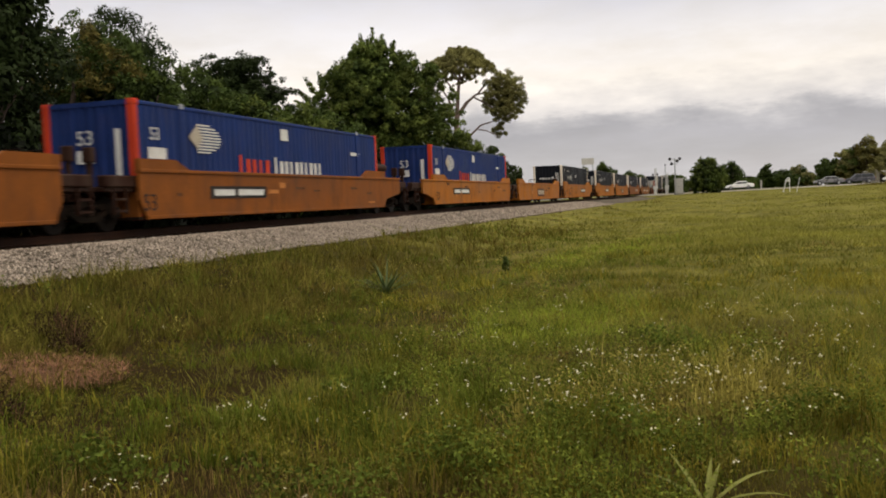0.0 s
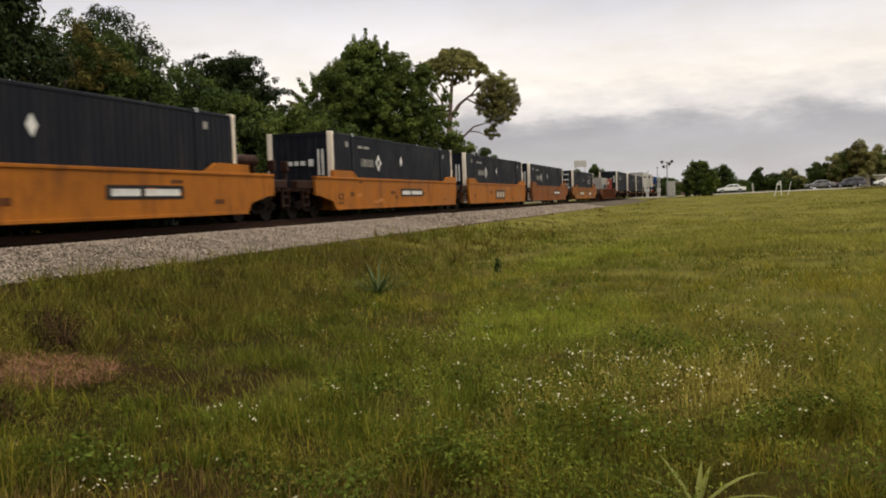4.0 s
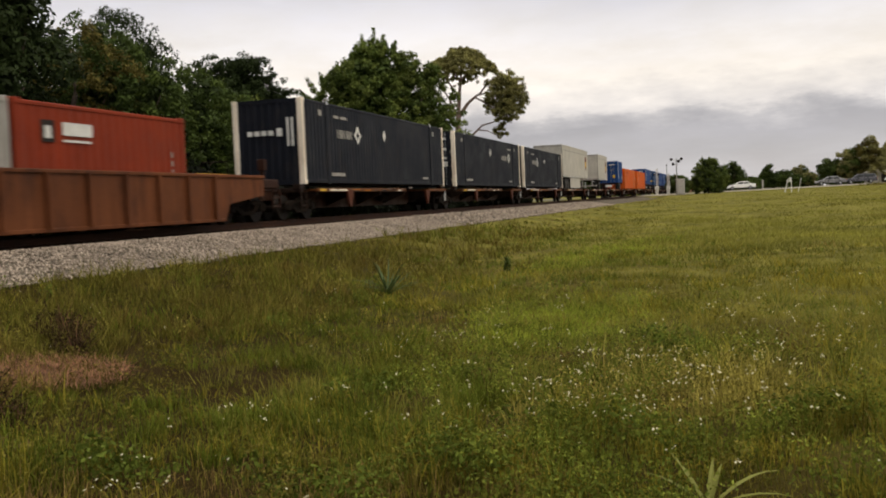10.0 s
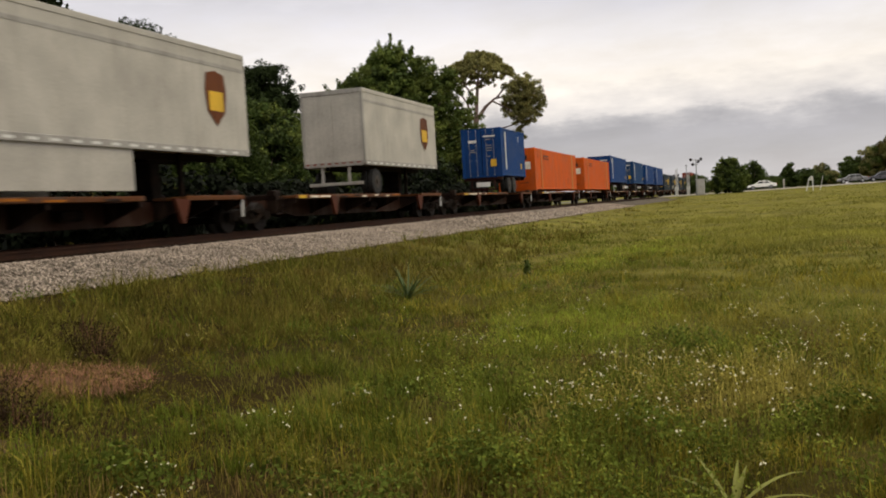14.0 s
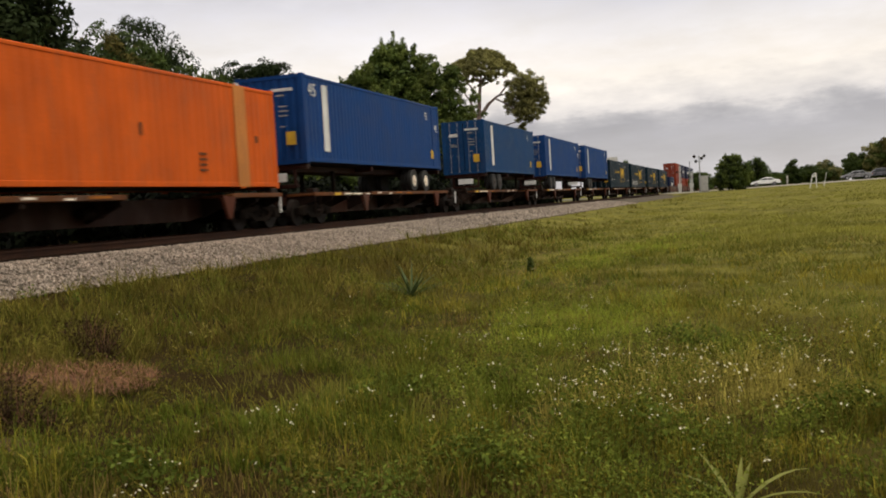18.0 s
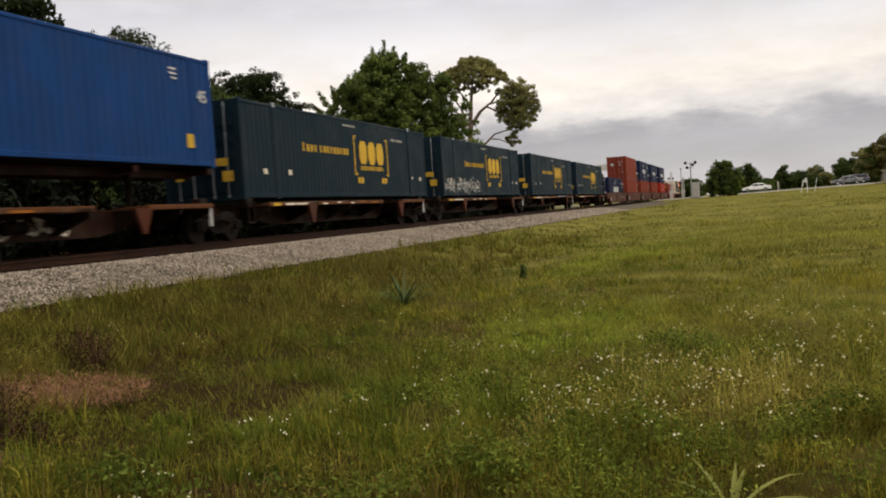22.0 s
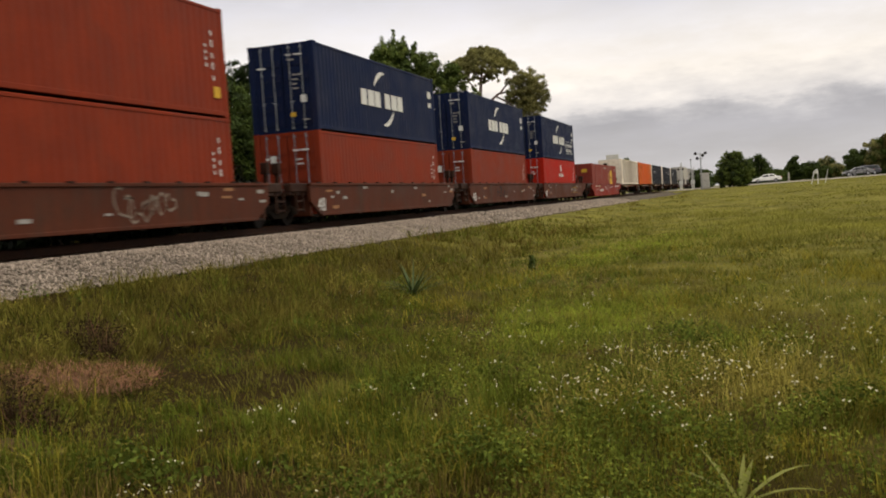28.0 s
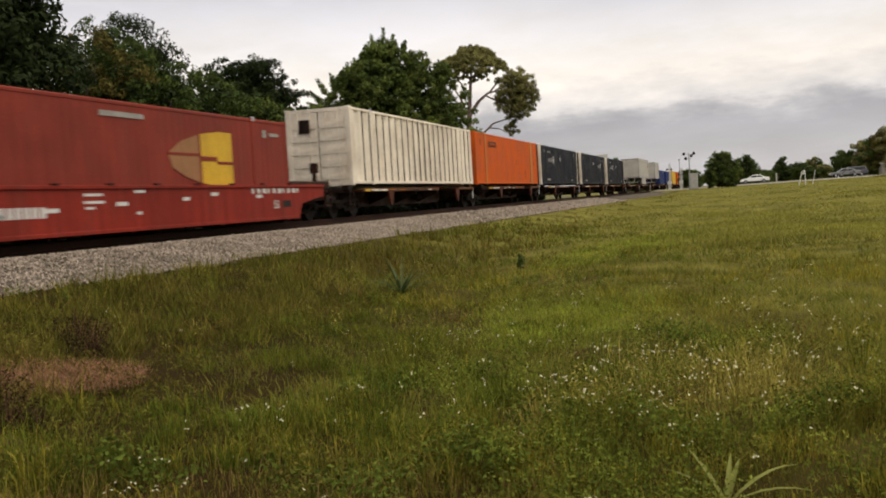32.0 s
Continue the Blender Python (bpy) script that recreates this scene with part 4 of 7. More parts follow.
def ground_sheet():
    xs = np.unique(np.concatenate([np.linspace(-1500, -60, 8), np.linspace(-60, -6, 14), np.linspace(-6, 6, 33), np.linspace(6, 40, 60), np.linspace(40, 90, 18), np.linspace(90, 1500, 10)]))
    ys = np.unique(np.concatenate([np.linspace(-1200, -30, 8), np.linspace(-30, 0, 10), np.linspace(0, 40, 70), np.linspace(40, 175, 70), np.linspace(175, 400, 12), np.linspace(400, 3500, 8)]))
    gx, gy = np.meshgrid(xs, ys)
    gz = ground_height(gx, gy)
    v = np.stack([gx, gy, gz], -1).reshape(-1, 3)
    n = len(xs)
    i = (np.arange(len(ys) - 1)[:, None] * n + np.arange(n - 1)[None]).ravel()
    f = np.stack([i, i + 1, i + n + 1, i + n], 1)
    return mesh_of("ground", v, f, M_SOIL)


ground = tagged(new("ground", ground_sheet()), "uneven green verge falling into a shallow swale", "ground", kind="structure")

# ballast bed as a thin skin over the ground, with a ragged edge
def ballast_skin():
    ys = np.concatenate([np.linspace(-40, 90, 300), np.linspace(91, 420, 80)])
    us = np.linspace(-1, 1, 33)
    rng = np.random.default_rng(3)
    edge = 4.55 + 0.25 * np.sin(ys * 0.9) + 0.2 * rng.standard_normal(len(ys)) * 0.5
    gx = us[None] * edge[:, None]
    gy = np.repeat(ys[:, None], len(us), 1)
    gz = ground_height(gx, gy) + 0.03 + 0.012 * rng.standard_normal(gx.shape)
    n = len(us)
    v = np.stack([gx, gy, gz], -1).reshape(-1, 3)
    i = (np.arange(len(ys) - 1)[:, None] * n + np.arange(n - 1)[None]).ravel()
    return mesh_of("ballast_bed", v, np.stack([i, i + 1, i + n + 1, i + n], 1), M_BALLAST)


# strip along the rails that paints in grime and under-train shade
def stain_and_shade_strip():
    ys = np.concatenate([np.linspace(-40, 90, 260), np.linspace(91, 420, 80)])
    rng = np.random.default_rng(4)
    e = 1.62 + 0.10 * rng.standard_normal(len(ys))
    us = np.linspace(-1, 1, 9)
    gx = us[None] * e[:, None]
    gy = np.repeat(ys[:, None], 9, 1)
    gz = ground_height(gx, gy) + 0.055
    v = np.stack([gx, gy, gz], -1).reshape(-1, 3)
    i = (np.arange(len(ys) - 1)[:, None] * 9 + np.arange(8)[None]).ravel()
    return mesh_of("oily_ballast", v, np.stack([i, i + 1, i + 10, i + 9], 1), M_STAIN_SHADE)


tagged(new("oily_ballast", stain_and_shade_strip()), "brown stained ballast between the rails, darkened as shade under the train", "ballast", kind="structure")
tagged(new("ballast_bed", ballast_skin()), "pale grey crushed-stone ballast bed under the track", "ballast", kind="structure")


def scatter_stones():
    rng = np.random.default_rng(5)
    n = 32000
    y = np.concatenate([rng.uniform(6, 36, 4 * n // 5), rng.uniform(36, 90, n - 4 * n // 5)])
    x = rng.uniform(1.62, 4.75, n)
    r = rng.uniform(0.014, 0.036, n) * np.where(y > 36, 2.0, 1.0)
    octa = np.array([(1, 0, 0), (-1, 0, 0), (0, 1, 0), (0, -1, 0), (0, 0, 1), (0, 0, -1)], float)
    tri = np.array([(0, 2, 4), (2, 1, 4), (1, 3, 4), (3, 0, 4), (2, 0, 5), (1, 2, 5), (3, 1, 5), (0, 3, 5)])
    sc = rng.uniform(0.6, 1.3, (n, 6, 1))
    a = rng.uniform(0, 6.28, n)
    p = octa[None] * sc * r[:, None, None]
    tilt = rng.uniform(-0.6, 0.6, n)
    px = p[..., 0] * np.cos(a)[:, None] - p[..., 1] * np.sin(a)[:, None]
    py = p[..., 0] * np.sin(a)[:, None] + p[..., 1] * np.cos(a)[:, None]
    pz = p[..., 2] * 0.8 + px * tilt[:, None]
    z = ground_height(x, y) + 0.05
    v = np.stack([px + x[:, None], py + y[:, None], pz + z[:, None]], -1).reshape(-1, 3)
    f = (tri[None] + 6 * np.arange(n)[:, None, None]).reshape(-1, 3)
    return mesh_of("ballast_stones", v, f, M_STONE)


tagged(new("ballast_stones", scatter_stones()), "loose pale grey ballast stones beside the track", "stones", kind="stuff")

for s in (-1, 1):
    bm = boxes((s * 0.752 - 0.035, s * 0.752 + 0.035, -60, 420, -0.045, 0.0), (s * 0.752 - 0.01, s * 0.752 + 0.01, -60, 420, -0.14, -0.04), (s * 0.752 - 0.07, s * 0.752 + 0.07, -60, 420, -0.165, -0.14))
    tagged(part("rail", bm, M_RAIL), "rusty steel rail with a worn running edge", "rail", "rails", "structure")
bm = boxes((-1.3, 1.3, -0.11, 0.11, -0.33, -0.166))
tie = tagged(part("tie", soften(bm, 0.012), M_TIE), "weathered wooden tie sunk in ballast", "tie", "ties", "structure")
tie.location = (0, -8, 0)
for k in range(1, 290):
    copy_thing(tie, pose(random.uniform(-0.03, 0.03), -8 + k * 0.53, 0, 0, 0, random.uniform(-1, 1)))

# the road that crosses the track and climbs away from it
def road_strip(y0, y1, z, mat, name, xs):
    v, f = [], []
    for x in xs:
        h = float(np.maximum(road_height(max(x, 0)), 0)) + z
        v += [(x, y0, h), (x, y1, h), (x, y0, h - 0.25), (x, y1, h - 0.25)]
    for i in range(len(xs) - 1):
        a = 4 * i
        f += [(a, a + 4, a + 5, a + 1), (a, a + 2, a + 6, a + 4), (a + 1, a + 5, a + 7, a + 3)]
    return mesh_of(name, np.array(v), np.array(f), mat)


RX = np.concatenate([np.linspace(2.2, 66, 40), np.linspace(70, 200, 10)])
tagged(new("road", road_strip(155.2, 162.2, 0.12, M_ROAD, "road", RX)), "grey asphalt road climbing gently from the crossing", "road", kind="structure")
tagged(new("road_far_side", road_strip(155.2, 162.2, 0.02, M_ROAD, "road", np.linspace(-60, -2.2, 12))), "grey asphalt road beyond the track", "road", kind="structure")
tagged(new("road_shoulder", road_strip(152.6, 155.2, 0.10, M_CONC, "shoulder", RX)), "pale sandy road shoulder", "shoulder", kind="structure")
tagged(part("crossing_panel", soften(boxes((-0.68, 0.68, 154.5, 163, -0.1, 0.0), (0.82, 2.2, 154.5, 163, -0.1, 0.01), (-2.2, -0.82, 154.5, 163, -0.1, 0.01)), 0.01), M_CONC), "concrete level-crossing panels between the rails", "crossing", kind="structure")


# ---- the consist, in the order in which it passes ----
def w53(y, mat, label, z=0.25, **k):
    return container(y, 16.15, 2.59, 2.896, z, mat, label, posts53=True, **k)


X53 = 1.30


def blue_hauler(y):
    c = w53(y, M_BLUE53, "deep blue container with red-orange corner posts", end="flat", post=M_ORANGEMARK, depth=0.02)
    lettering("size_figures", "53", 0.44, M_WHITE, c, on_side(X53, 0.6, 1.95))
    bars("stencil_block", c, M_WHITE, [(0.52, 0.75, 1.48, 0.28), (7.65, 0.5, 2.28, 0.36), (13.4, 0.85, 2.0, 0.12)], X53)
    for i in range(10):  # a striped globe
        q = (i - 4.5) / 5
        h = 1.0 * math.sqrt(max(0.08, 1 - q * q))
        slab("emblem_stripe", c, M_WHITE, X53 - 0.004, X53 + 0.004, 2.95 - 0.2, 2.95 + h, 1.70 + i * 0.08, 1.742 + i * 0.08, "white stripe of a round emblem")
    bm = bmesh.new()
    vs = [bm.verts.new((X53 + 0.008, 2.75 + a, 2.1 + b)) for a, b in ((-0.42, 0), (0, -0.30), (0.26, 0), (0, 0.34))]
    bm.faces.new(vs)
    part("emblem_diamond", bm, M_FADEDCREAM, c, "pale diamond in the emblem")
    wordmark(c, M_ORANGEMARK, 4.95, 6.95, 1.20, 1.62, 5, X53, "red wordmark as plain blocks", 1)
    wordmark(c, M_WHITE, 7.15, 10.8, 1.20, 1.62, 10, X53, "white wordmark as plain blocks", 1)
    lettering("size_figures", "53", 0.5, M_WHITE, c, on_end(-0.35, -0.004, 1.85))
    bars_end(c, M_WHITE, [(-0.35, 0.5, 1.40, 0.32), (0.75, 0.16, 0.9, 1.3)])
    return c


def bars_end(parent, mat, rows, y=-0.006, name="stencil_block", label=""):
    for x, w, z, h in rows:
        o = slab(name, parent, mat, x, x + w, y - 0.004, y + 0.004, z, z + h, label)
    return o


def diamond(y, z, r, x):
    bm = bmesh.new()
    ring = ((1, 0), (0.45, 0.45), (0, 1), (-0.45, 0.45), (-1, 0), (-0.45, -0.45), (0, -1), (0.45, -0.45))
    o = [bm.verts.new((x, y + r * a, z + r * b)) for a, b in ring]
    i = [bm.verts.new((x, y + r * 0.45 * a, z + r * 0.45 * b)) for a, b in ring]
    for k in range(8):
        bm.faces.new((o[k], o[(k + 1) % 8], i[(k + 1) % 8], i[k]))
    return bm


def charcoal_hauler(y, z, near_front=True, end="flat", label="charcoal container with white corner posts and a knot emblem"):
    c = w53(y, M_CHARCOAL, label, z=z, end=end, post=M_CREAM, depth=0.012)
    ly = 2.9 if near_front else 10.75
    wordmark(c, M_GREY, ly, ly + 1.5, 1.68, 1.98, 7, X53, "pale wordmark as plain blocks")
    part("knot_emblem", diamond(ly + 1.95, 1.87, 0.36, X53 + 0.004), M_WHITE, c, "pale knot-shaped emblem")
    bm = bmesh.new()
    vs = [bm.verts.new((X53 + 0.006, 7.75 + a, 2.02 + b)) for a, b in ((-0.17, 0), (0, -0.25), (0.17, 0), (0, 0.25))]
    bm.faces.new(vs)
    part("pale_diamond", bm, M_WHITE, c, "small pale diamond placard")
    bars("number_stencil", c, M_GREY, [(2.6, 0.45, 2.38, 0.10), (3.2, 0.6, 2.38, 0.10)] if near_front else [(12.4, 0.4, 2.38, 0.10), (12.9, 0.5, 2.38, 0.10)], X53)
    bars("stencil_block", c, M_GREY, [(1.3, 0.26, 2.38, 0.2), (14.4, 0.22, 2.38, 0.2)], X53)
    bars("stencil_block", c, M_GREY, [(2.25, 1.2, 0.30, 0.12), (12.7, 0.8, 0.30, 0.10)], X53)
    if end == "flat":
        for i in range(4):
            part("wordmark_block", boxes((-0.75 + i * 0.26, -0.56 + i * 0.26, -0.012, -0.004, 1.68, 1.84)), M_WHITE, c)
        bars_end(c, M_WHITE, [(0.35, 0.2, 1.64, 0.26), (0.72, 0.08, 1.3, 0.95), (0.88, 0.08, 1.3, 0.95)])
    else:
        bars_end(c, M_WHITE, [(-0.95, 0.45, 2.0, 0.12), (0.35, 0.5, 2.45, 0.10), (0.3, 0.55, 1.9, 0.12), (0.3, 0.6, 1.05, 0.25), (0.35, 0.5, 1.45, 0.10)], y=-0.02)
    return c


# orange well cars
W = 16.3
well_car(7.9, (9.5, 9.55), W, "orange", seed=1)
well_car(27.0, (9.55, 11.7), W, "orange", solo=(False, True), seed=2)
well_car(50.6, (11.6, 9.6), W, "orange", solo=(True, False), seed=4)
well_car(69.8, (9.6, 9.6), W, "orange", seed=3, logo=True)
well_car(89.05, (9.6, 11.5), W, "orange", solo=(False, True), seed=6)
well_car(112.3, (11.5, 9.5), W, "orange", solo=(True, False), seed=8)
well_car(131.3, (9.5, 9.5), W, "orange", seed=5, logo=True)
well_car(150.4, (9.5, 11.4), W, "orange", solo=(False, True), seed=10)
well_car(173.4, (11.4, 11.4), W, "rusty", solo=(True, True), seed=12)
blue_hauler(18.95)
blue_hauler(42.5)
charcoal_hauler(80.95, 0.25)
charcoal_hauler(104.2, 0.25)
charcoal_hauler(123.2, 0.25)
charcoal_hauler(142.3, 0.25, near_front=True)
charcoal_hauler(165.3, 0.25, near_front=False, end="doors")
# ribbed well car with two short boxes
well_car(196.8, (11.4, 11.4), 15.0, "ribbed", solo=(True, True), seed=7)
c = container(190.75, 6.06, 2.438, 2.59, 0.24, M_GREY, "pale grey short container with a star emblem", end="doors", bar=M_GREY)
part("star_panel", boxes((1.222, 1.228, 0.95, 1.5, 1.24, 1.68)), M_AQUA, c, "pale aqua emblem panel")
wordmark(c, M_DARK, 1.78, 5.4, 1.22, 1.70, 6, 1.225, "dark wordmark as plain blocks", bold=0.34)
bars_end(c, M_AQUA, [(-0.9, 0.3, 1.2, 0.3)], y=-0.02)
c = container(196.95, 6.06, 2.438, 2.59, 0.24, M_REDBROWN, "red-brown short container with a white panel", end="flat")
bars("dark_panel", c, M_DARK, [(0.75, 0.4, 1.74, 0.46)], 1.225, "black emblem panel")
bars("white_panel", c, M_WHITE, [(1.4, 0.95, 1.9, 0.28), (1.4, 0.9, 1.76, 0.05), (0.85, 0.18, 1.82, 0.26)], 1.232, "white emblem panel")
bars("stencil_block", c, M_GREY, [(5.4, 0.06, 0.9 + 0.22 * k, 0.14) for k in range(4)], 1.232)

# spine cars
def spine_set(joints, hitched=(), flipped=(), scribbled=()):
    n = len(joints) - 1
    for i in range(n):
        a, b = joints[i], joints[i + 1]
        spine_unit((a + b) / 2, (b - a) / 2, (i == 0, i == n - 1), i in hitched, i in flipped, i in scribbled)


spine_set((208.5, 226.9, 245.0, 261.8, 278.6, 296.3), hitched=(3, 4))
spine_set((296.7, 315.5, 334.4, 354.0))
spine_set((354.4, 371.5, 389.6, 407.0, 424.0, 441.3), flipped=(0,), scribbled=(3,))
spine_set((441.7, 461.2, 480.3, 499.1))
charcoal_hauler(210.0, 1.18)
charcoal_hauler(228.25, 1.18, near_front=False, end="doors")
charcoal_hauler(245.9, 1.18)
trailer(262.6, 15.8, 5.0, "long pale beige van trailer with a gold shield badge")
trailer(286.9, 8.5, 5.02, "short pale beige van trailer with a gold shield badge")


def blue_box(y, length, mat, label, figures=False, turned=False):
    chassis(y + 0.1, length - 0.2, turned=turned)
    c = container(y, length, 2.438, 2.896, 2.0, mat, label, end="flat" if turned else "doors")
    bm = boxes((1.224, 1.23, 1.38, 1.80, 0.42, 2.64)) if length > 8 else boxes((1.224, 1.23, 0.9, 1.15, 0.42, 2.64))
    part("white_stripe", bm, M_WHITE, c, "tall white lettering stripe")
    bars("yellow_placard", c, M_YELLOW, [(length - 1.3, 0.3, 0.5, 0.36)], 1.228, "yellow placard")
    bars("stencil_block", c, M_WHITE, [(length - 1.9, 0.3, 2.45, 0.05), (length - 1.9, 0.3, 2.33, 0.05), (length - 1.8, 0.2, 2.21, 0.05)], 1.228)
    if length > 13:
        lettering("size_figures", "45", 0.46, M_WHITE, c, on_side(1.24, length - 0.72, 1.72))
        part("lifting_post", soften(boxes((1.20, 1.232, length - 0.98, length - 0.82, 0.05, 2.85)), 0.008), mat, c)
    bars_end(c, M_WHITE, [(-0.78, 0.5, 2.05, 0.16), (0.12, 0.75, 2.36, 0.09)], y=-0.04)
    bars_end(c, M_GREY, [(0.26, 0.3, 2.2, 0.05), (0.34, 0.3, 1.85, 0.04), (0.34, 0.34, 1.70, 0.04), (0.34, 0.3, 1.55, 0.04), (0.34, 0.2, 1.2, 0.04), (-0.7, 0.3, 1.6, 0.04), (-0.7, 0.36, 1.5, 0.04)], y=-0.04)
    bars_end(c, M_YELLOW, [(0.55, 0.34, 0.62, 0.42)], y=-0.042, name="yellow_placard")
    if figures:
        lettering("size_figures", "45", 0.6, M_WHITE, c, on_side(1.228, 0.35, 2.2))
    return c


blue_box(307.8, 6.06, M_BLUE, "short bright blue container on a road chassis")


def orange_hauler(y):
    c = w53(y, M_CORANGE, "orange container with a dark name panel", z=1.18, end="doors", bar=M_CORANGE, depth=0.012)
    for yy, ww in ((1.95, 0.3), (13.85, 0.62)):
        part("tan_post_stripe", boxes((1.292, 1.312, yy, yy + ww, 0.05, 2.85)), M_FADEDORANGE, c, "tan worn post stripe")
    bars("name_panel", c, M_DARK, [(2.81, 1.78, 2.16, 0.30)], X53, "dark name panel as plain bar")
    wordmark(c, M_CORANGE, 2.9, 4.5, 2.22, 2.38, 9, X53 + 0.008, "orange blocks on the panel")
    bars_end(c, M_DARK, [(-0.85, 1.6, 2.1, 0.26)], y=-0.04, name="name_panel")
    bars_end(c, M_CREAM, [(0.5, 0.48, 1.45, 0.5), (-0.45, 0.35, 0.75, 0.25)], y=-0.042, label="pale placard")
    bars("stencil_block", c, M_DECK, [(1.0, 0.12, 2.2, 0.3), (14.9, 0.14, 1.3, 0.2), (9.6, 0.1, 1.25, 0.3)], X53)
    for i in range(4):
        bars("stencil_block", c, M_DECK, [(12.0, 0.34, 0.45 + 0.14 * i, 0.06)], X53)
    bars_end(c, M_DECK, [(0.35, 0.3, 2.45, 0.07), (0.35, 0.42, 2.33, 0.07), (-0.9, 0.34, 0.42, 0.05), (0.2, 0.6, 0.5, 0.05)], y=-0.04)
    return c


orange_hauler(316.6)
orange_hauler(337.0)
blue_box(355.3, 13.72, M_BLUE, "long bright blue container on a road chassis", figures=True, turned=True)
blue_box(376.9, 12.19, M_TEALBLUE, "faded blue container on a road chassis")
blue_box(392.9, 13.72, M_BLUE, "long bright blue container on a road chassis")
blue_box(410.0, 13.72, M_BLUE, "long bright blue container on a road chassis")


def green_hauler(y, graffiti=False):
    c = w53(y, M_GREENBLUE, "dark green-blue container with a yellow bracketed emblem", z=1.14, end="doors", bar=M_BAR, depth=0.01)
    wordmark(c, M_YELLOW, 3.9, 5.1, 1.55, 1.78, 4, X53, "yellow wordmark as plain blocks", 1)
    wordmark(c, M_YELLOW, 5.2, 7.7, 1.55, 1.78, 9, X53, "yellow wordmark as plain blocks")
    y0 = 8.1
    for q, yy in ((1, y0), (-1, y0 + 3.4)):
        a = yy if q > 0 else yy - 0.22
        part("bracket", boxes((X53 - 0.004, X53 + 0.004, yy, yy + 0.08 * q, 0.84, 2.30), (X53 - 0.003, X53 + 0.005, a, a + 0.22, 2.22, 2.30), (X53 - 0.003, X53 + 0.005, a, a + 0.22, 0.84, 0.92)), M_YELLOW, c, "yellow bracket")
    e = y0 + 0.5
    for q in (0.0, 0.86, 1.72):
        bm = bmesh.new()
        prism(bm, [(e + q + a, 1.27 + b) for a, b in ((0.16, 0), (0.54, 0), (0.70, 0.20), (0.70, 0.65), (0.54, 0.85), (0.16, 0.85), (0, 0.65), (0, 0.20))], X53 - 0.006, X53 + 0.006)
        bmesh.ops.recalc_face_normals(bm, faces=bm.faces)
        part("emblem_block", bm, M_YELLOW, c, "yellow plain emblem block")
    wordmark(c, M_YELLOW, e + 0.1, e + 2.45, 1.03, 1.2, 10, X53, "yellow small wordmark blocks")
    for yy in (y0 + 0.35, y0 + 2.75):
        for q in (0, 0.3):
            part("yellow_dot", dots(((yy + q, 0.65),), 0.13, X53), M_YELLOW, c)
    bars("number_stencil", c, M_GREY, [(11.95, 0.5, 2.28, 0.09), (12.6, 0.65, 2.28, 0.09), (7.2, 1.1, 2.58, 0.07)], X53)
    bars("stencil_block", c, M_CREAM, [(14.2, 0.14, 0.75, 0.12), (15.2, 0.24, 0.72, 0.14), (1.2, 0.22, 0.75, 0.16), (2.8, 0.2, 0.75, 0.16)], X53)
    bars_end(c, M_YELLOW, [(-1.0, 0.35, 2.05, 0.22), (-0.9, 0.25, 0.9, 0.1), (-0.9, 0.25, 0.65, 0.1), (0.15, 0.7, 1.0, 0.22), (0.65, 0.34, 0.55, 0.3)], y=-0.04)
    if graffiti:
        part("spray_scrawl", scrawl(random.Random(9), 0.1, 0.20, 6.6, 0.75, X53 + 0.003), M_GREY, c, "pale spray-paint scrawl along the foot")
        part("spray_scrawl", scrawl(random.Random(4), 0.3, 0.25, 6.3, 0.6, X53 + 0.005), M_WHITE, c, "pale spray-paint scrawl along the foot")
    return c


def dots(places, r, x):
    bm = bmesh.new()
    for y, z in places:
        vs = [bm.verts.new((x, y + r * math.cos(a), z + r * math.sin(a))) for a in [k * math.pi / 6 for k in range(12)]]
        bm.faces.new(vs)
    return bm


green_hauler(425.0)
green_hauler(443.7, graffiti=True)
green_hauler(463.7)
green_hauler(482.3)

# brown articulated well car with stacked boxes
BW = 14.7
well_car(510.3, (11.0, 8.9), BW, "brown", solo=(True, False), seed=1)
well_car(528.1, (8.9, 8.9), BW, "brown", seed=2)
well_car(545.9, (8.9, 8.85), BW, "brown", seed=3)
well_car(563.6, (8.85, 8.85), BW, "brown", seed=4)
well_car(581.3, (8.85, 10.5), BW, "brown", solo=(False, True), seed=5)


def arc(y, z, r, a0, a1, w, x):
    bm = bmesh.new()
    prev = None
    for k in range(11):
        a = radians(a0 + (a1 - a0) * k / 10)
        ww = w * math.sin(math.pi * (0.15 + 0.8 * k / 10))
        cur = (bm.verts.new((x, y + r * math.cos(a), z + r * math.sin(a))), bm.verts.new((x, y + (r - ww) * math.cos(a), z + (r - ww) * math.sin(a))))
        if prev:
            bm.faces.new((prev[0], cur[0], cur[1], prev[1]))
        prev = cur
    return bm


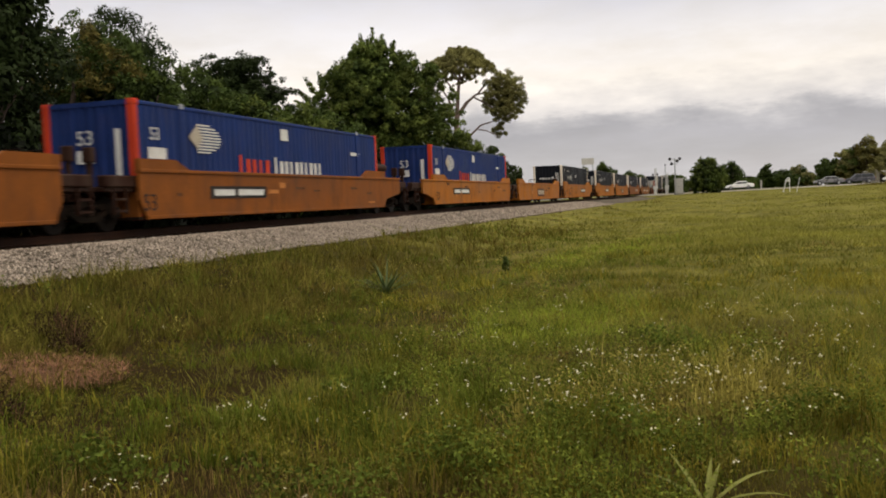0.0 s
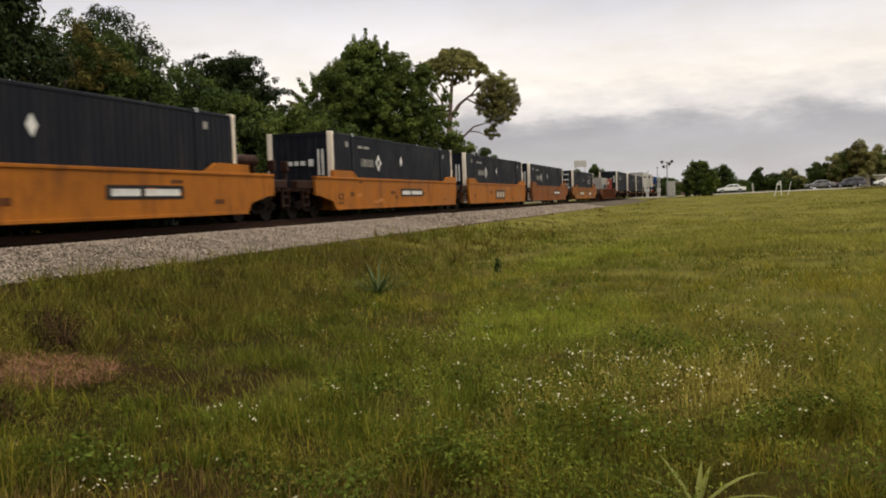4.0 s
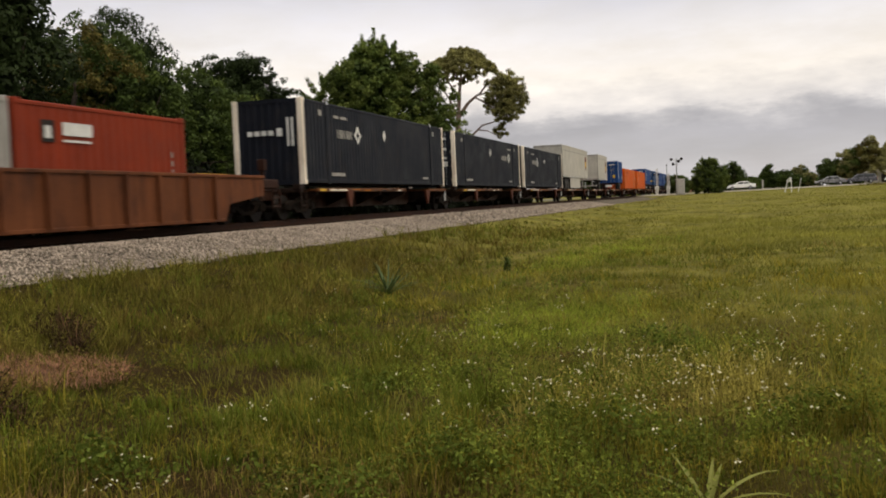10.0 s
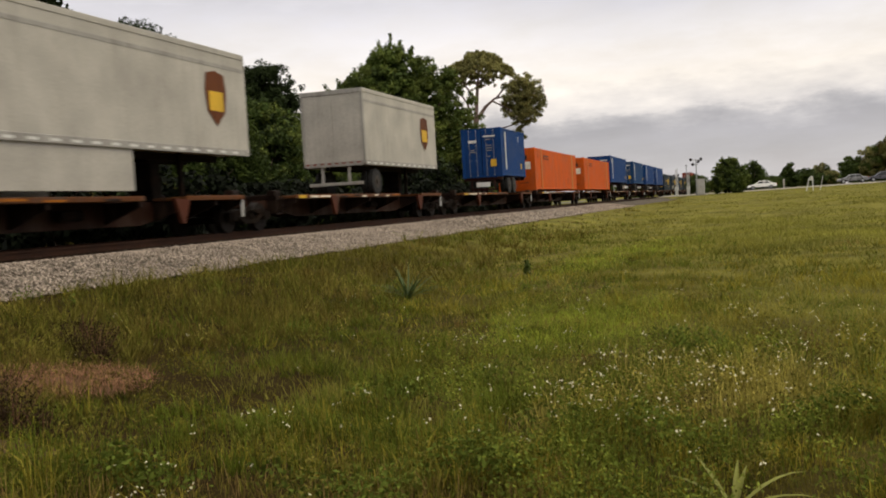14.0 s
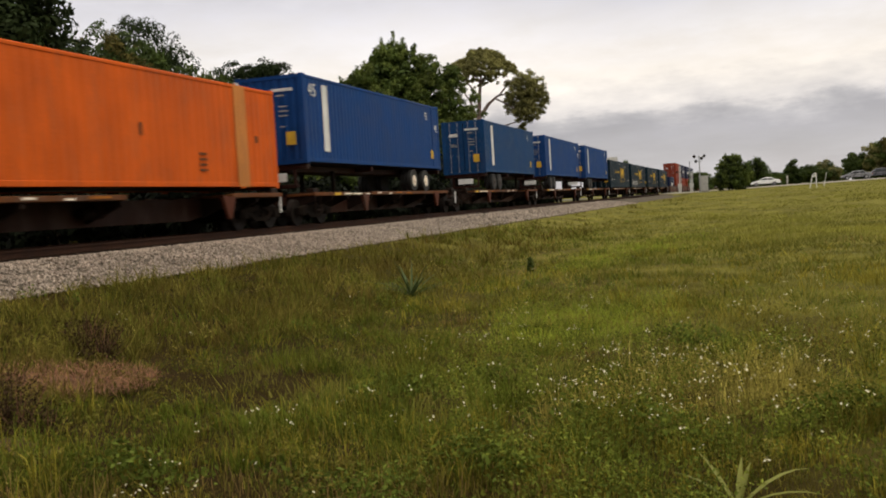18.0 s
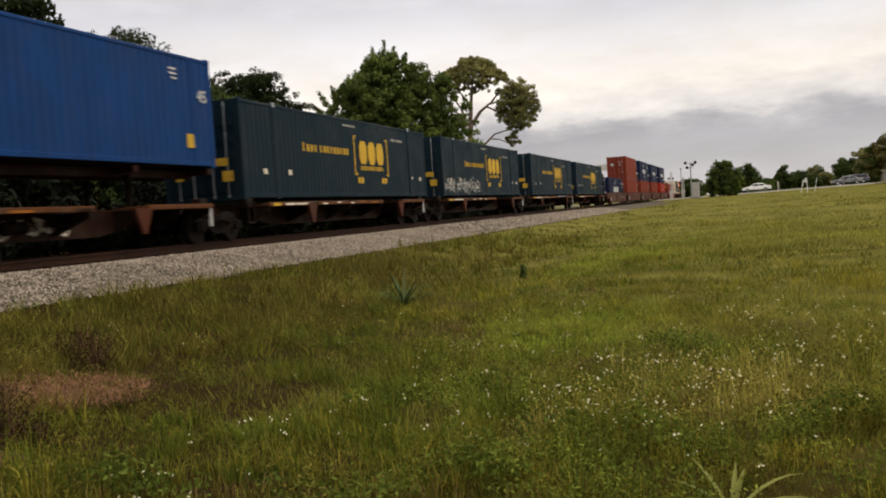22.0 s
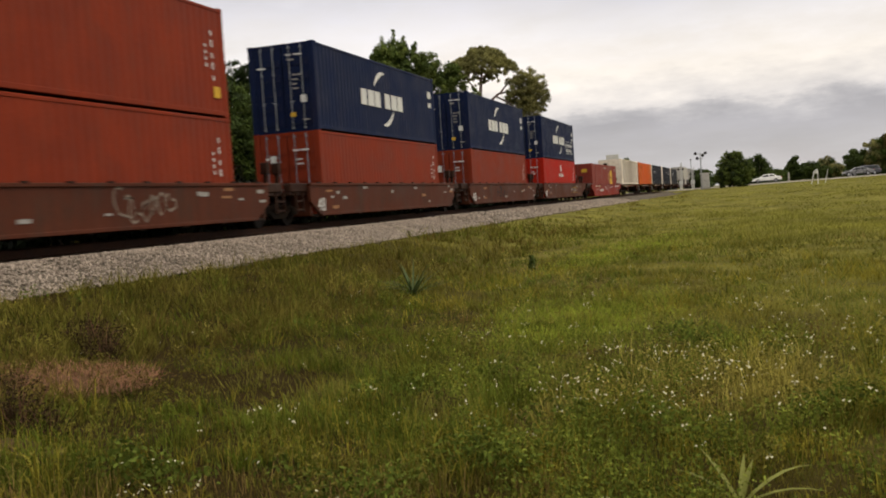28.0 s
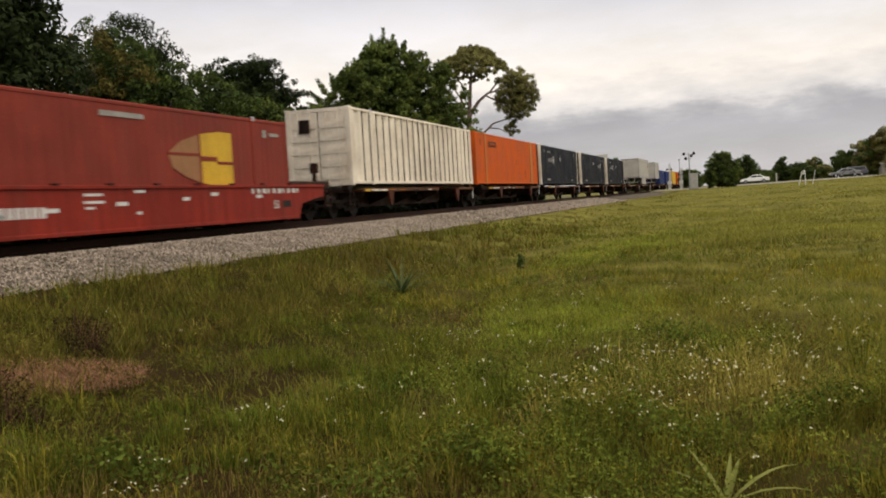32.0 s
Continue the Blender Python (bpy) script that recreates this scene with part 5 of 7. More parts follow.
def navy_box(y, z, extra=False, height=2.896):
    c = container(y, 12.19, 2.438, height, z, M_NAVY, "navy blue container with a white crescent emblem", end="doors")
    x = 1.232
    wordmark(c, M_WHITE, 3.75, 5.75, 1.15, 1.74, 3, x, "white wordmark as plain blocks", bold=0.34)
    wordmark(c, M_WHITE, 6.1, 8.15, 1.15, 1.74, 3, x, "white wordmark as plain blocks", bold=0.34)
    part("crescent", arc(5.95, 1.55, 1.0, 155, 75, 0.2, x), M_WHITE, c, "white crescent")
    part("crescent", arc(6.1, 1.45, 1.0, -25, -105, 0.2, x), M_WHITE, c, "white crescent")
    bars("stencil_block", c, M_WHITE, bar_row(11.3, 2.0, 3, 0.1, 0.3) + bar_row(11.3, 1.6, 3, 0.1, 0.2), x)
    bars_end(c, M_WHITE, [(-0.9, 0.32, 2.15, 0.06), (0.2, 0.22, 2.52, 0.05), (0.5, 0.3, 2.52, 0.05), (0.66, 0.22, 0.95, 0.24)], y=-0.04)
    bars_end(c, M_GREY, [(0.25, 0.25, 2.36, 0.05), (0.4, 0.16, 1.85, 0.05), (0.6, 0.14, 1.85, 0.05), (0.4, 0.2, 1.70, 0.05), (0.4, 0.16, 1.55, 0.05), (0.4, 0.2, 1.40, 0.05), (0.7, 0.24, 0.35, 0.05)], y=-0.04)
    bars_end(c, M_YELLOW, [(0.25, 0.2, 0.5, 0.14)], y=-0.042, name="yellow_placard")
    if extra:
        bars("white_frame", c, M_WHITE, [(8.5, 2.95, 0.55, 0.03), (8.5, 2.95, 1.45, 0.03), (8.5, 0.03, 0.55, 0.9), (11.42, 0.03, 0.55, 0.9)], x, "white frame line")
        wordmark(c, M_WHITE, 8.65, 11.3, 1.07, 1.3, 10, x, "white wordmark as plain blocks")
        wordmark(c, M_WHITE, 8.8, 11.1, 0.68, 0.9, 9, x, "white wordmark as plain blocks")
    return c


def red_box(y, z, mat=M_REDBROWN, label="plain red-brown corrugated steel container", emblem=False, height=2.85):
    c = container(y, 12.19, 2.438, height, z, mat, label, end="doors", depth=0.010)
    for k in range(5):
        bars("stencil_block", c, M_WHITE, [(11.5, 0.07, 0.95 + 0.3 * k, 0.13 + 0.05 * (k % 2))], 1.232, "white vertical stencil")
        bars("stencil_block", c, M_WHITE, [(11.2, 0.07, 1.3 + 0.17 * k, 0.09)], 1.232) if k < 4 else None
    bars("yellow_placard", c, M_YELLOW, [(11.5, 0.3, 0.5, 0.3)], 1.234, "yellow placard")
    bars_end(c, M_WHITE, [(-0.62, 0.22, 1.75, 0.34), (-0.8, 0.14, 1.95, 0.08), (0.25, 0.22, 2.2, 0.06), (0.52, 0.3, 2.2, 0.06), (0.36, 0.2, 1.9, 0.05), (0.36, 0.24, 1.75, 0.05), (0.66, 0.16, 0.9, 0.10)], y=-0.04)
    if emblem:
        part("round_emblem", dots(((6.1, 2.2),), 0.27, 1.236), M_WHITE, c, "white round emblem")
        wordmark(c, M_WHITE, 5.2, 7.05, 1.57, 1.8, 9, 1.236, "white wordmark as plain blocks")
    return c


navy_box(504.3, 0.24, height=2.80)
red_box(522.05, 0.24)
red_box(522.05, 3.09, height=2.95)
red_box(539.8, 0.24)
navy_box(539.8, 3.09, height=2.95)
red_box(557.5, 0.24)
navy_box(557.5, 3.09, height=2.95)
red_box(575.25, 0.24, M_SCARLET, "scarlet container with a white round emblem", True)
navy_box(575.25, 3.09, True, height=2.95)

# red well car with a crimson box
well_car(603.8, (11.7, 11.2), W, "red", solo=(True, True), seed=3)
c = w53(595.75, M_CRIMSON, "dull crimson container with a yellow curved emblem", z=0.24, end="doors", bar=M_CRIMSON, depth=0.003)
bm = bmesh.new()
pts = [(11.2, 1.0), (11.6, 0.95), (12.8, 0.95), (12.8, 2.38), (12.1, 2.38), (11.2, 2.28)]
bm.faces.new([bm.verts.new((X53, y, z)) for y, z in pts])
part("yellow_emblem", bm, M_YELLOW, c, "large yellow emblem panel")
bm = bmesh.new()
bm.faces.new([bm.verts.new((X53, y, z)) for y, z in ((11.2, 1.0), (11.2, 2.28), (10.3, 2.05), (9.75, 1.75), (9.9, 1.38), (10.5, 1.15))])
part("faded_emblem", bm, M_FADED, c, "faded tan curved end of the emblem")
part("emblem_band", boxes((X53, X53 + 0.008, 9.75, 11.2, 1.70, 1.77), (X53, X53 + 0.008, 11.2, 12.0, 1.58, 1.70), (X53, X53 + 0.008, 12.0, 12.8, 1.50, 1.58)), M_CRIMSON, c)
part("emblem_band", boxes((X53, X53 + 0.009, 11.15, 11.22, 0.96, 2.28)), M_CRIMSON, c)
bars("stencil_block", c, M_GREY, [(14.6, 0.22, 2.35, 0.22)] + [(15.0, 0.6, 2.4, 0.1), (7.25, 1.6, 2.50, 0.12)], X53)
bars_end(c, M_YELLOW, [(-0.85, 0.62, 2.05, 0.42), (0.35, 0.5, 2.1, 0.3)], y=-0.05, label="yellow panel")

# spine cars at the tail
spine_set((615.4, 633.7, 651.0, 668.7, 686.9, 705.2))
spine_set((705.6, 723.0, 741.5, 760.5, 778.5, 796.5), hitched=(1, 2))
spine_set((797.0, 815.0, 833.0, 851.0))
c = w53(617.0, M_CREAM, "rust-stained cream container with ribbed sides", z=1.18, end="doors", bar=M_CREAM, rib=0.72, depth=0.07)
bars_end(c, M_SILL, [(-0.75, 0.45, 2.0, 0.5)], y=-0.045, label="brown stain where a placard was")
# dark strips stand for the shadows in the recessed ribs
for k in range(21):
    part("side_post", boxes((1.285, 1.312, 1.15 + k * 0.72, 1.20 + k * 0.72, 0.16, 2.78)), M_TIE, c, "rust-dark strip for the shadow in a side rib")
orange_hauler(634.0)
charcoal_hauler(651.5, 1.18)
charcoal_hauler(669.8, 1.18, near_front=False, end="doors")
charcoal_hauler(687.7, 1.18)
trailer(723.4, 15.8, 4.98, "long pale beige van trailer with a gold shield badge")
trailer(752.0, 8.5, 5.02, "short pale beige van trailer with a gold shield badge")
container(762.5, 12.19, 2.438, 2.59, 1.18, M_BLUE53, "deep blue steel container on a spine car")
container(779.5, 12.19, 2.438, 2.59, 1.18, M_BLUE53, "deep blue steel container on a spine car")
c = container(799.0, 12.19, 2.438, 2.896, 1.18, M_YELLOW, "plain yellow-orange container on a spine car")
container(817.0, 12.19, 2.438, 2.896, 1.18, M_CORANGE, "plain orange container on a spine car", end="flat")


# ---- vegetation ----
def leaf_cloud(centres, radii, per, size, rng, flat=0.5, shell=0.55):
    """Small leaf blades round clump centres; more towards each clump's skin, none regular."""
    centres, radii = np.asarray(centres, float), np.asarray(radii, float)
    counts = np.maximum(3, (per * (radii / radii.mean()) ** 2)).astype(int)
    idx = np.repeat(np.arange(len(centres)), counts)
    n = len(idx)
    d = rng.standard_normal((n, 3)); d /= np.linalg.norm(d, axis=1, keepdims=True)
    rad = radii[idx] * (shell + (1.08 - shell) * rng.random(n) ** 0.6)
    c = centres[idx] + d * rad[:, None] * np.array([1, 1, 0.8])
    nrm = d * 1.3 + rng.standard_normal((n, 3)) * 0.6 + np.array([0, 0, flat])
    nrm /= np.linalg.norm(nrm, axis=1, keepdims=True)
    u = np.cross(nrm, rng.standard_normal((n, 3))); u /= np.linalg.norm(u, axis=1, keepdims=True)
    w = np.cross(nrm, u)
    s = size * rng.uniform(0.6, 1.4, n)[:, None]
    v = np.stack([c - u * s, c + w * s * 0.45 + nrm * s * 0.12, c + u * s, c - w * s * 0.45 + nrm * s * 0.12], 1).reshape(-1, 3)
    return v, np.arange(4 * n).reshape(-1, 4)


def crown_part(name, parent, centres, radii, per, size, mat, seed, label="", shell=0.55):
    rng = np.random.default_rng(seed)
    v, f = leaf_cloud(centres, radii, per, size, rng, shell=shell)
    ob = new(name, mesh_of(name, v, f, mat))
    ob.parent = parent
    if label:
        ob["label"] = label
    return ob


def shaped_crown(rows, across, depth, n, r, seed, skin=0.45):
    """Clump centres for a crown whose outline is given by rows of height and reach to both sides along the direction across."""
    rng = np.random.default_rng(seed)
    h, a0, a1 = np.array(rows, float).T
    fine = np.linspace(h.min(), h.max(), 200)
    order = np.argsort(h)
    lo, hi = np.interp(fine, h[order], a0[order]), np.interp(fine, h[order], a1[order])
    pick = rng.choice(200, n, p=(lo + hi) / (lo + hi).sum())
    z = fine[pick] + rng.normal(0, 0.12, n)
    a = rng.uniform(0, 2 * np.pi, n)
    k = rng.random(n) ** skin * (1 + 0.09 * np.sin(3 * a + z * 0.9 + seed) + 0.08 * np.sin(7 * a - 1.7 * z + 2 * seed) + 0.05 * rng.standard_normal(n))
    u = np.cos(a) * np.where(np.cos(a) > 0, hi[pick], lo[pick]) * k
    v = np.sin(a) * depth * (lo[pick] + hi[pick]) / 2 * k
    ax = np.array(across) / np.hypot(*across)
    return np.stack([ax[0] * u - ax[1] * v, ax[1] * u + ax[0] * v, z], -1), r * rng.uniform(0.55, 1.4, n)


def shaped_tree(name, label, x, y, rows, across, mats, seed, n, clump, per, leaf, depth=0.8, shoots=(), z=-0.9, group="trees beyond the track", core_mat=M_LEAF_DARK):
    """A broad tree with an uneven crown: trunk, limbs, a core of foliage darkened as inner shade, fine outer leaves in
    two greens and upright shoots.
    """
    t = thing(name, label, "tree", group)
    t.location = (x, y, z)
    rng = random.Random(seed)
    top = max(q[0] for q in rows)
    wide = max(q[1] + q[2] for q in rows)
    part("trunk", tubes(((0, 0, -0.2), (0.1, 0, top * 0.35), 0.022 * top, 0.015 * top), ((0.1, 0, top * 0.35), (0, 0.2, top * 0.75), 0.015 * top, 0.05), seg=8), M_BARK, t)
    for k in range(8):
        a = rng.random() * 6.28
        part("limb", limb_mesh((0, 0, top * rng.uniform(0.15, 0.4)), (math.cos(a) * wide * 0.3, math.sin(a) * wide * 0.3, top * rng.uniform(0.5, 0.8)), 0.012 * top, rng), M_BARK, t)
    # core closes sky holes; its darker green stands for shade inside the crown
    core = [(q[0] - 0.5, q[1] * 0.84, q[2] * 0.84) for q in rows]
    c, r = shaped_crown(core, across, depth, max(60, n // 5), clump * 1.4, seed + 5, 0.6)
    crown_part("inner_crown", t, c, r, 40, leaf * 1.7, core_mat, seed + 6, "filler foliage coloured dark as crown shade", shell=0.1)
    c, r = shaped_crown(rows, across, depth, n, clump, seed)
    ax = np.array(across) / np.hypot(*across)
    for u, d, h, lean, long in shoots:
        q = np.linspace(0, 1, 8)
        c = np.concatenate([c, np.stack([ax[0] * (u + lean * q) - ax[1] * d, ax[1] * (u + lean * q) + ax[0] * d, h + long * q], -1)])
        r = np.concatenate([r, clump * (0.85 - 0.45 * q)])
    order = np.random.default_rng(seed + 3).permutation(len(c))
    c, r = c[order], r[order]
    cut = int(len(c) * 0.55)
    crown_part("crown", t, c[:cut], r[:cut], per, leaf, mats[0], seed, shell=0.15)
    crown_part("crown_highlights", t, c[cut:], r[cut:], per, leaf, mats[1], seed + 1, "lighter leaf clumps", shell=0.15)
    return t


def clumps(centre, size, n, r, seed, power=0.5, peak=0.0):
    """Clump centres inside an uneven ellipsoid, crowded to its skin."""
    rng = np.random.default_rng(seed)
    d = rng.standard_normal((n, 3)); d /= np.linalg.norm(d, axis=1, keepdims=True)
    k = rng.random(n) ** power
    lump = 1 + 0.14 * np.sin(d[:, 0] * 5 + seed) * np.cos(d[:, 2] * 4 + seed * 2) + 0.07 * rng.standard_normal(n)
    q = d * (k * lump)[:, None]
    q[:, :2] *= (1 - peak * np.clip(q[:, 2:3], 0, 1))
    p = np.array(centre) + q * np.array(size)
    return p, r * rng.uniform(0.6, 1.35, n)


def limb_mesh(fork, tip, rr, rng):
    """One crooked tapering limb."""
    bm = bmesh.new()
    a, b = Vector(fork), Vector(tip)
    prev, pr = a, rr
    for k in range(1, 5):
        q = a.lerp(b, k / 4) + Vector((rng.uniform(-1, 1), rng.uniform(-1, 1), rng.uniform(-0.4, 0.8))) * (b - a).length * 0.05 * (k < 4)
        r1 = rr * (1 - 0.78 * k / 4)
        tube(bm, prev, q, pr, r1, 6)
        prev, pr = q, r1
    return bm


def broadleaf(name, label, x, y, height, width, mats, seed, leaf=0.16, per=260, n=46, low=0.12, clump=1.0, depth=None, z=-0.9, group="trees beyond the track", peak=0.15):
    """A tree or tall shrub: tapered trunk, limbs, and a crown of leaf clumps in two greens."""
    t = thing(name, label, "tree", group)
    t.location = (x, y, z)
    depth = depth or width
    rng = random.Random(seed)
    cz = height * (0.5 + low / 2)
    part("trunk", tubes(((0, 0, -0.2), (0.1, 0, height * 0.35), 0.035 * height * 0.5, 0.024 * height * 0.5), ((0.1, 0, height * 0.35), (0, 0.2, height * 0.7), 0.024 * height * 0.5, 0.05), seg=8), M_BARK, t)
    for k in range(6 if height > 5 else 3):
        a = rng.random() * 6.28
        part("limb", limb_mesh((0, 0, height * rng.uniform(0.2, 0.4)), (math.cos(a) * width * 0.36, math.sin(a) * depth * 0.36, height * rng.uniform(0.45, 0.85)), 0.012 * height, rng), M_BARK, t)
    sz = (width / 2 - clump * 0.5, depth / 2 - clump * 0.5, (height * (1 - low)) / 2 - clump * 0.4)
    c, r = clumps((0, 0, cz), sz, n, clump, seed, peak=peak)
    k = len(c)
    cut = k // 2
    crown_part("crown", t, c[:cut], r[:cut], per, leaf, mats[0], seed)
    crown_part("crown_highlights", t, c[cut:], r[cut:], per, leaf, mats[1], seed + 1, "lighter leaf clumps")
    return t

DK, MD, LT, OL, TN, WD = M_LEAF_DARK, M_LEAF_MID, M_LEAF_LIGHT, M_LEAF_OLIVE, M_LEAF_TAN, M_LEAF_WOOD
WOODS = "woods beyond the track"
broadleaf("conifer", "tall dark feathery conifer at the wood's edge", -9.5, 25.4, 12.3, 6.0, (DK, DK), 31, leaf=0.13, per=260, n=120, clump=0.8, group=WOODS)
broadleaf("tree", "tall dark tree behind the shrubs", -11.0, 18.5, 13.0, 8.0, (M_LEAF_SHADE, DK), 32, leaf=0.15, per=170, n=110, group=WOODS)
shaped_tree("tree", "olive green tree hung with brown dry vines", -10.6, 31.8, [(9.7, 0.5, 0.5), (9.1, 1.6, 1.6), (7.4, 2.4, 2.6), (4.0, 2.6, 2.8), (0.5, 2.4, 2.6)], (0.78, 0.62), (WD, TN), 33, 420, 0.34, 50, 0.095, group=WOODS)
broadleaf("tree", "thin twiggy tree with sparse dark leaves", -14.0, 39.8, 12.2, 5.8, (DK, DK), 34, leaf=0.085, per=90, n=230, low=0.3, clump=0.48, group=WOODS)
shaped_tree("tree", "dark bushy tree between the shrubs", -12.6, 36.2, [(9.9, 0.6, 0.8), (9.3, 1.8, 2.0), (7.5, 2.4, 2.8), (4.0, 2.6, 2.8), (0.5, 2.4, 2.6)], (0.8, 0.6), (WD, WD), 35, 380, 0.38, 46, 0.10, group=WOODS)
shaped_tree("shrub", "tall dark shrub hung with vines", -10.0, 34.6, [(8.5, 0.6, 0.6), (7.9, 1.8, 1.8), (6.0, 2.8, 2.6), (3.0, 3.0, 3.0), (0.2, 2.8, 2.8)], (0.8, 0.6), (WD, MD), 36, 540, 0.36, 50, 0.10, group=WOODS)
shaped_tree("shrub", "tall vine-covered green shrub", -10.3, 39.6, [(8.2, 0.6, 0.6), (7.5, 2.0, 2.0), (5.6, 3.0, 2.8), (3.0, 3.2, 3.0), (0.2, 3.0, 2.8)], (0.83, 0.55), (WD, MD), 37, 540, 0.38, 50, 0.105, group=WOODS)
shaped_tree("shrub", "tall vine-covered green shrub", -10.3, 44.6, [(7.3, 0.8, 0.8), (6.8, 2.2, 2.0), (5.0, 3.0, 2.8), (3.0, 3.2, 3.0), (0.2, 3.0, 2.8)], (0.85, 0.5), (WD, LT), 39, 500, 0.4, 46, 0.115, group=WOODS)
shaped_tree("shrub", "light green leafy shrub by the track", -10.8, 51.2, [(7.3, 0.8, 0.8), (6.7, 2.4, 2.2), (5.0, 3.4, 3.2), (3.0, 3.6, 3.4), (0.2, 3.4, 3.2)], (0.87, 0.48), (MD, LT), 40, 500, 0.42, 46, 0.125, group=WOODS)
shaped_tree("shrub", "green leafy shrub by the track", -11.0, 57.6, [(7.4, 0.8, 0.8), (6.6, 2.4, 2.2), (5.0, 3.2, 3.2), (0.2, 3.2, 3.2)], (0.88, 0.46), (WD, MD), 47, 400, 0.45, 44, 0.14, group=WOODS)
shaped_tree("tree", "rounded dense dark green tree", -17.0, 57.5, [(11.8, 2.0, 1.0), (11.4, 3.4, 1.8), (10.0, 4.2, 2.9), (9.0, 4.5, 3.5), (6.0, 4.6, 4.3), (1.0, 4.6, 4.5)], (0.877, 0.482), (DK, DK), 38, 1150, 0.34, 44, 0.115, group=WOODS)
SHOOTS = [(0.0, 0.5, 15.4, 0.1, 1.7), (-0.8, -0.4, 15.0, -0.2, 1.4), (0.8, 0.3, 15.2, 0.15, 1.3), (-1.5, 0.6, 14.5, -0.2, 1.2), (1.7, -0.5, 14.9, 0.3, 0.8), (-3.4, 0.0, 12.9, 0.1, 1.2), (-4.6, 0.4, 12.0, -0.3, 1.3), (-5.4, -0.3, 11.6, -0.7, 1.2),
          (-5.9, 0.6, 10.9, -1.1, 1.0), (-4.0, -0.8, 12.4, 0.2, 0.9), (-5.8, 0.1, 10.2, -1.3, 0.6)]
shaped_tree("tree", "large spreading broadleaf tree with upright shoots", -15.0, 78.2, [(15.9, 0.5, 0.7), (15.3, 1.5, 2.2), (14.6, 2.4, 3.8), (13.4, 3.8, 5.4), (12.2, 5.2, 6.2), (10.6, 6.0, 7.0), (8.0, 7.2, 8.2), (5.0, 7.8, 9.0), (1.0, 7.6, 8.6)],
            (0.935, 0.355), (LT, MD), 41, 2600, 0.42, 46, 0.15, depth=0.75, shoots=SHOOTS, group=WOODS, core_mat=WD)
broadleaf("tree", "smaller tree beside the large broadleaf", -13.0, 89.0, 7.6, 6.5, (DK, WD), 42, leaf=0.16, per=150, n=90, low=0.08, clump=0.6, group=WOODS)
broadleaf("shrub", "dark shrub beneath the pine", -13.5, 98.0, 8.0, 7.0, (DK, DK), 43, leaf=0.2, per=130, n=70, low=0.05, clump=0.7, group=WOODS)
broadleaf("shrub", "dark shrub beneath the pine", -15.0, 121.0, 8.6, 5.6, (DK, WD), 44, leaf=0.22, per=120, n=60, low=0.05, clump=0.7, group=WOODS)
broadleaf("shrub", "dark low spreading shrub", -15.2, 131.0, 7.0, 5.0, (DK, WD), 45, leaf=0.24, per=110, n=50, low=0.05, clump=0.7, group=WOODS)
# underbrush that fills the edge of the wood
rs = random.Random(6)
for k in range(15):
    broadleaf("shrub", "dense underbrush at the wood's edge, half coloured as shade", -9.0 - rs.random() * 1.5, 6 + k * 6.2 + rs.random() * 2, 3.6 + rs.random() * 1.8, 7.0, (M_LEAF_SHADE, DK), 60 + k, leaf=0.20, per=80, n=34, low=0.02, clump=0.95, depth=4.0, group="underbrush")
# near-black thicket added so the gaps under the cars look shaded
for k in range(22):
    broadleaf("shrub", "low thicket beside the far ballast, coloured as shade", -6.6 - rs.random() * 0.8, 2 + k * 4.6 + rs.random(), 2.9 + rs.random() * 0.6, 5.4, (M_LEAF_SHADE, M_LEAF_SHADE), 120 + k, leaf=0.18, per=80, n=34, low=0.0, clump=0.6, depth=2.2, group="underbrush")
for k in range(7):
    broadleaf("tree", "dark tree deep in the wood", -20.0 - rs.random() * 3, 12 + k * 10 + rs.random() * 3, 6.8 + rs.random() * 0.8, 9.0, (DK, DK), 90 + k, leaf=0.30, per=70, n=40, low=0.02, clump=1.2, group=WOODS)
# unseen trees added beside and behind the eye to hold back skylight
for k in range(9):
    broadleaf("tree", "unseen tree added along the track to block skylight", -11.0 - rs.random() * 4, 8 - k * 8.0, 10.5 + rs.random() * 2, 10.0, (DK, DK), 300 + k, leaf=0.5, per=44, n=40, low=0.02, clump=1.5, group=WOODS)
for k in range(7):
    broadleaf("tree", "unseen tree added behind the verge to block skylight", 4.0 + k * 7.0, -17 - rs.random() * 5, 10.0 + rs.random() * 2, 9.5, (DK, MD), 320 + k, leaf=0.5, per=44, n=40, low=0.02, clump=1.5, z=-1.0, group="trees behind the verge")

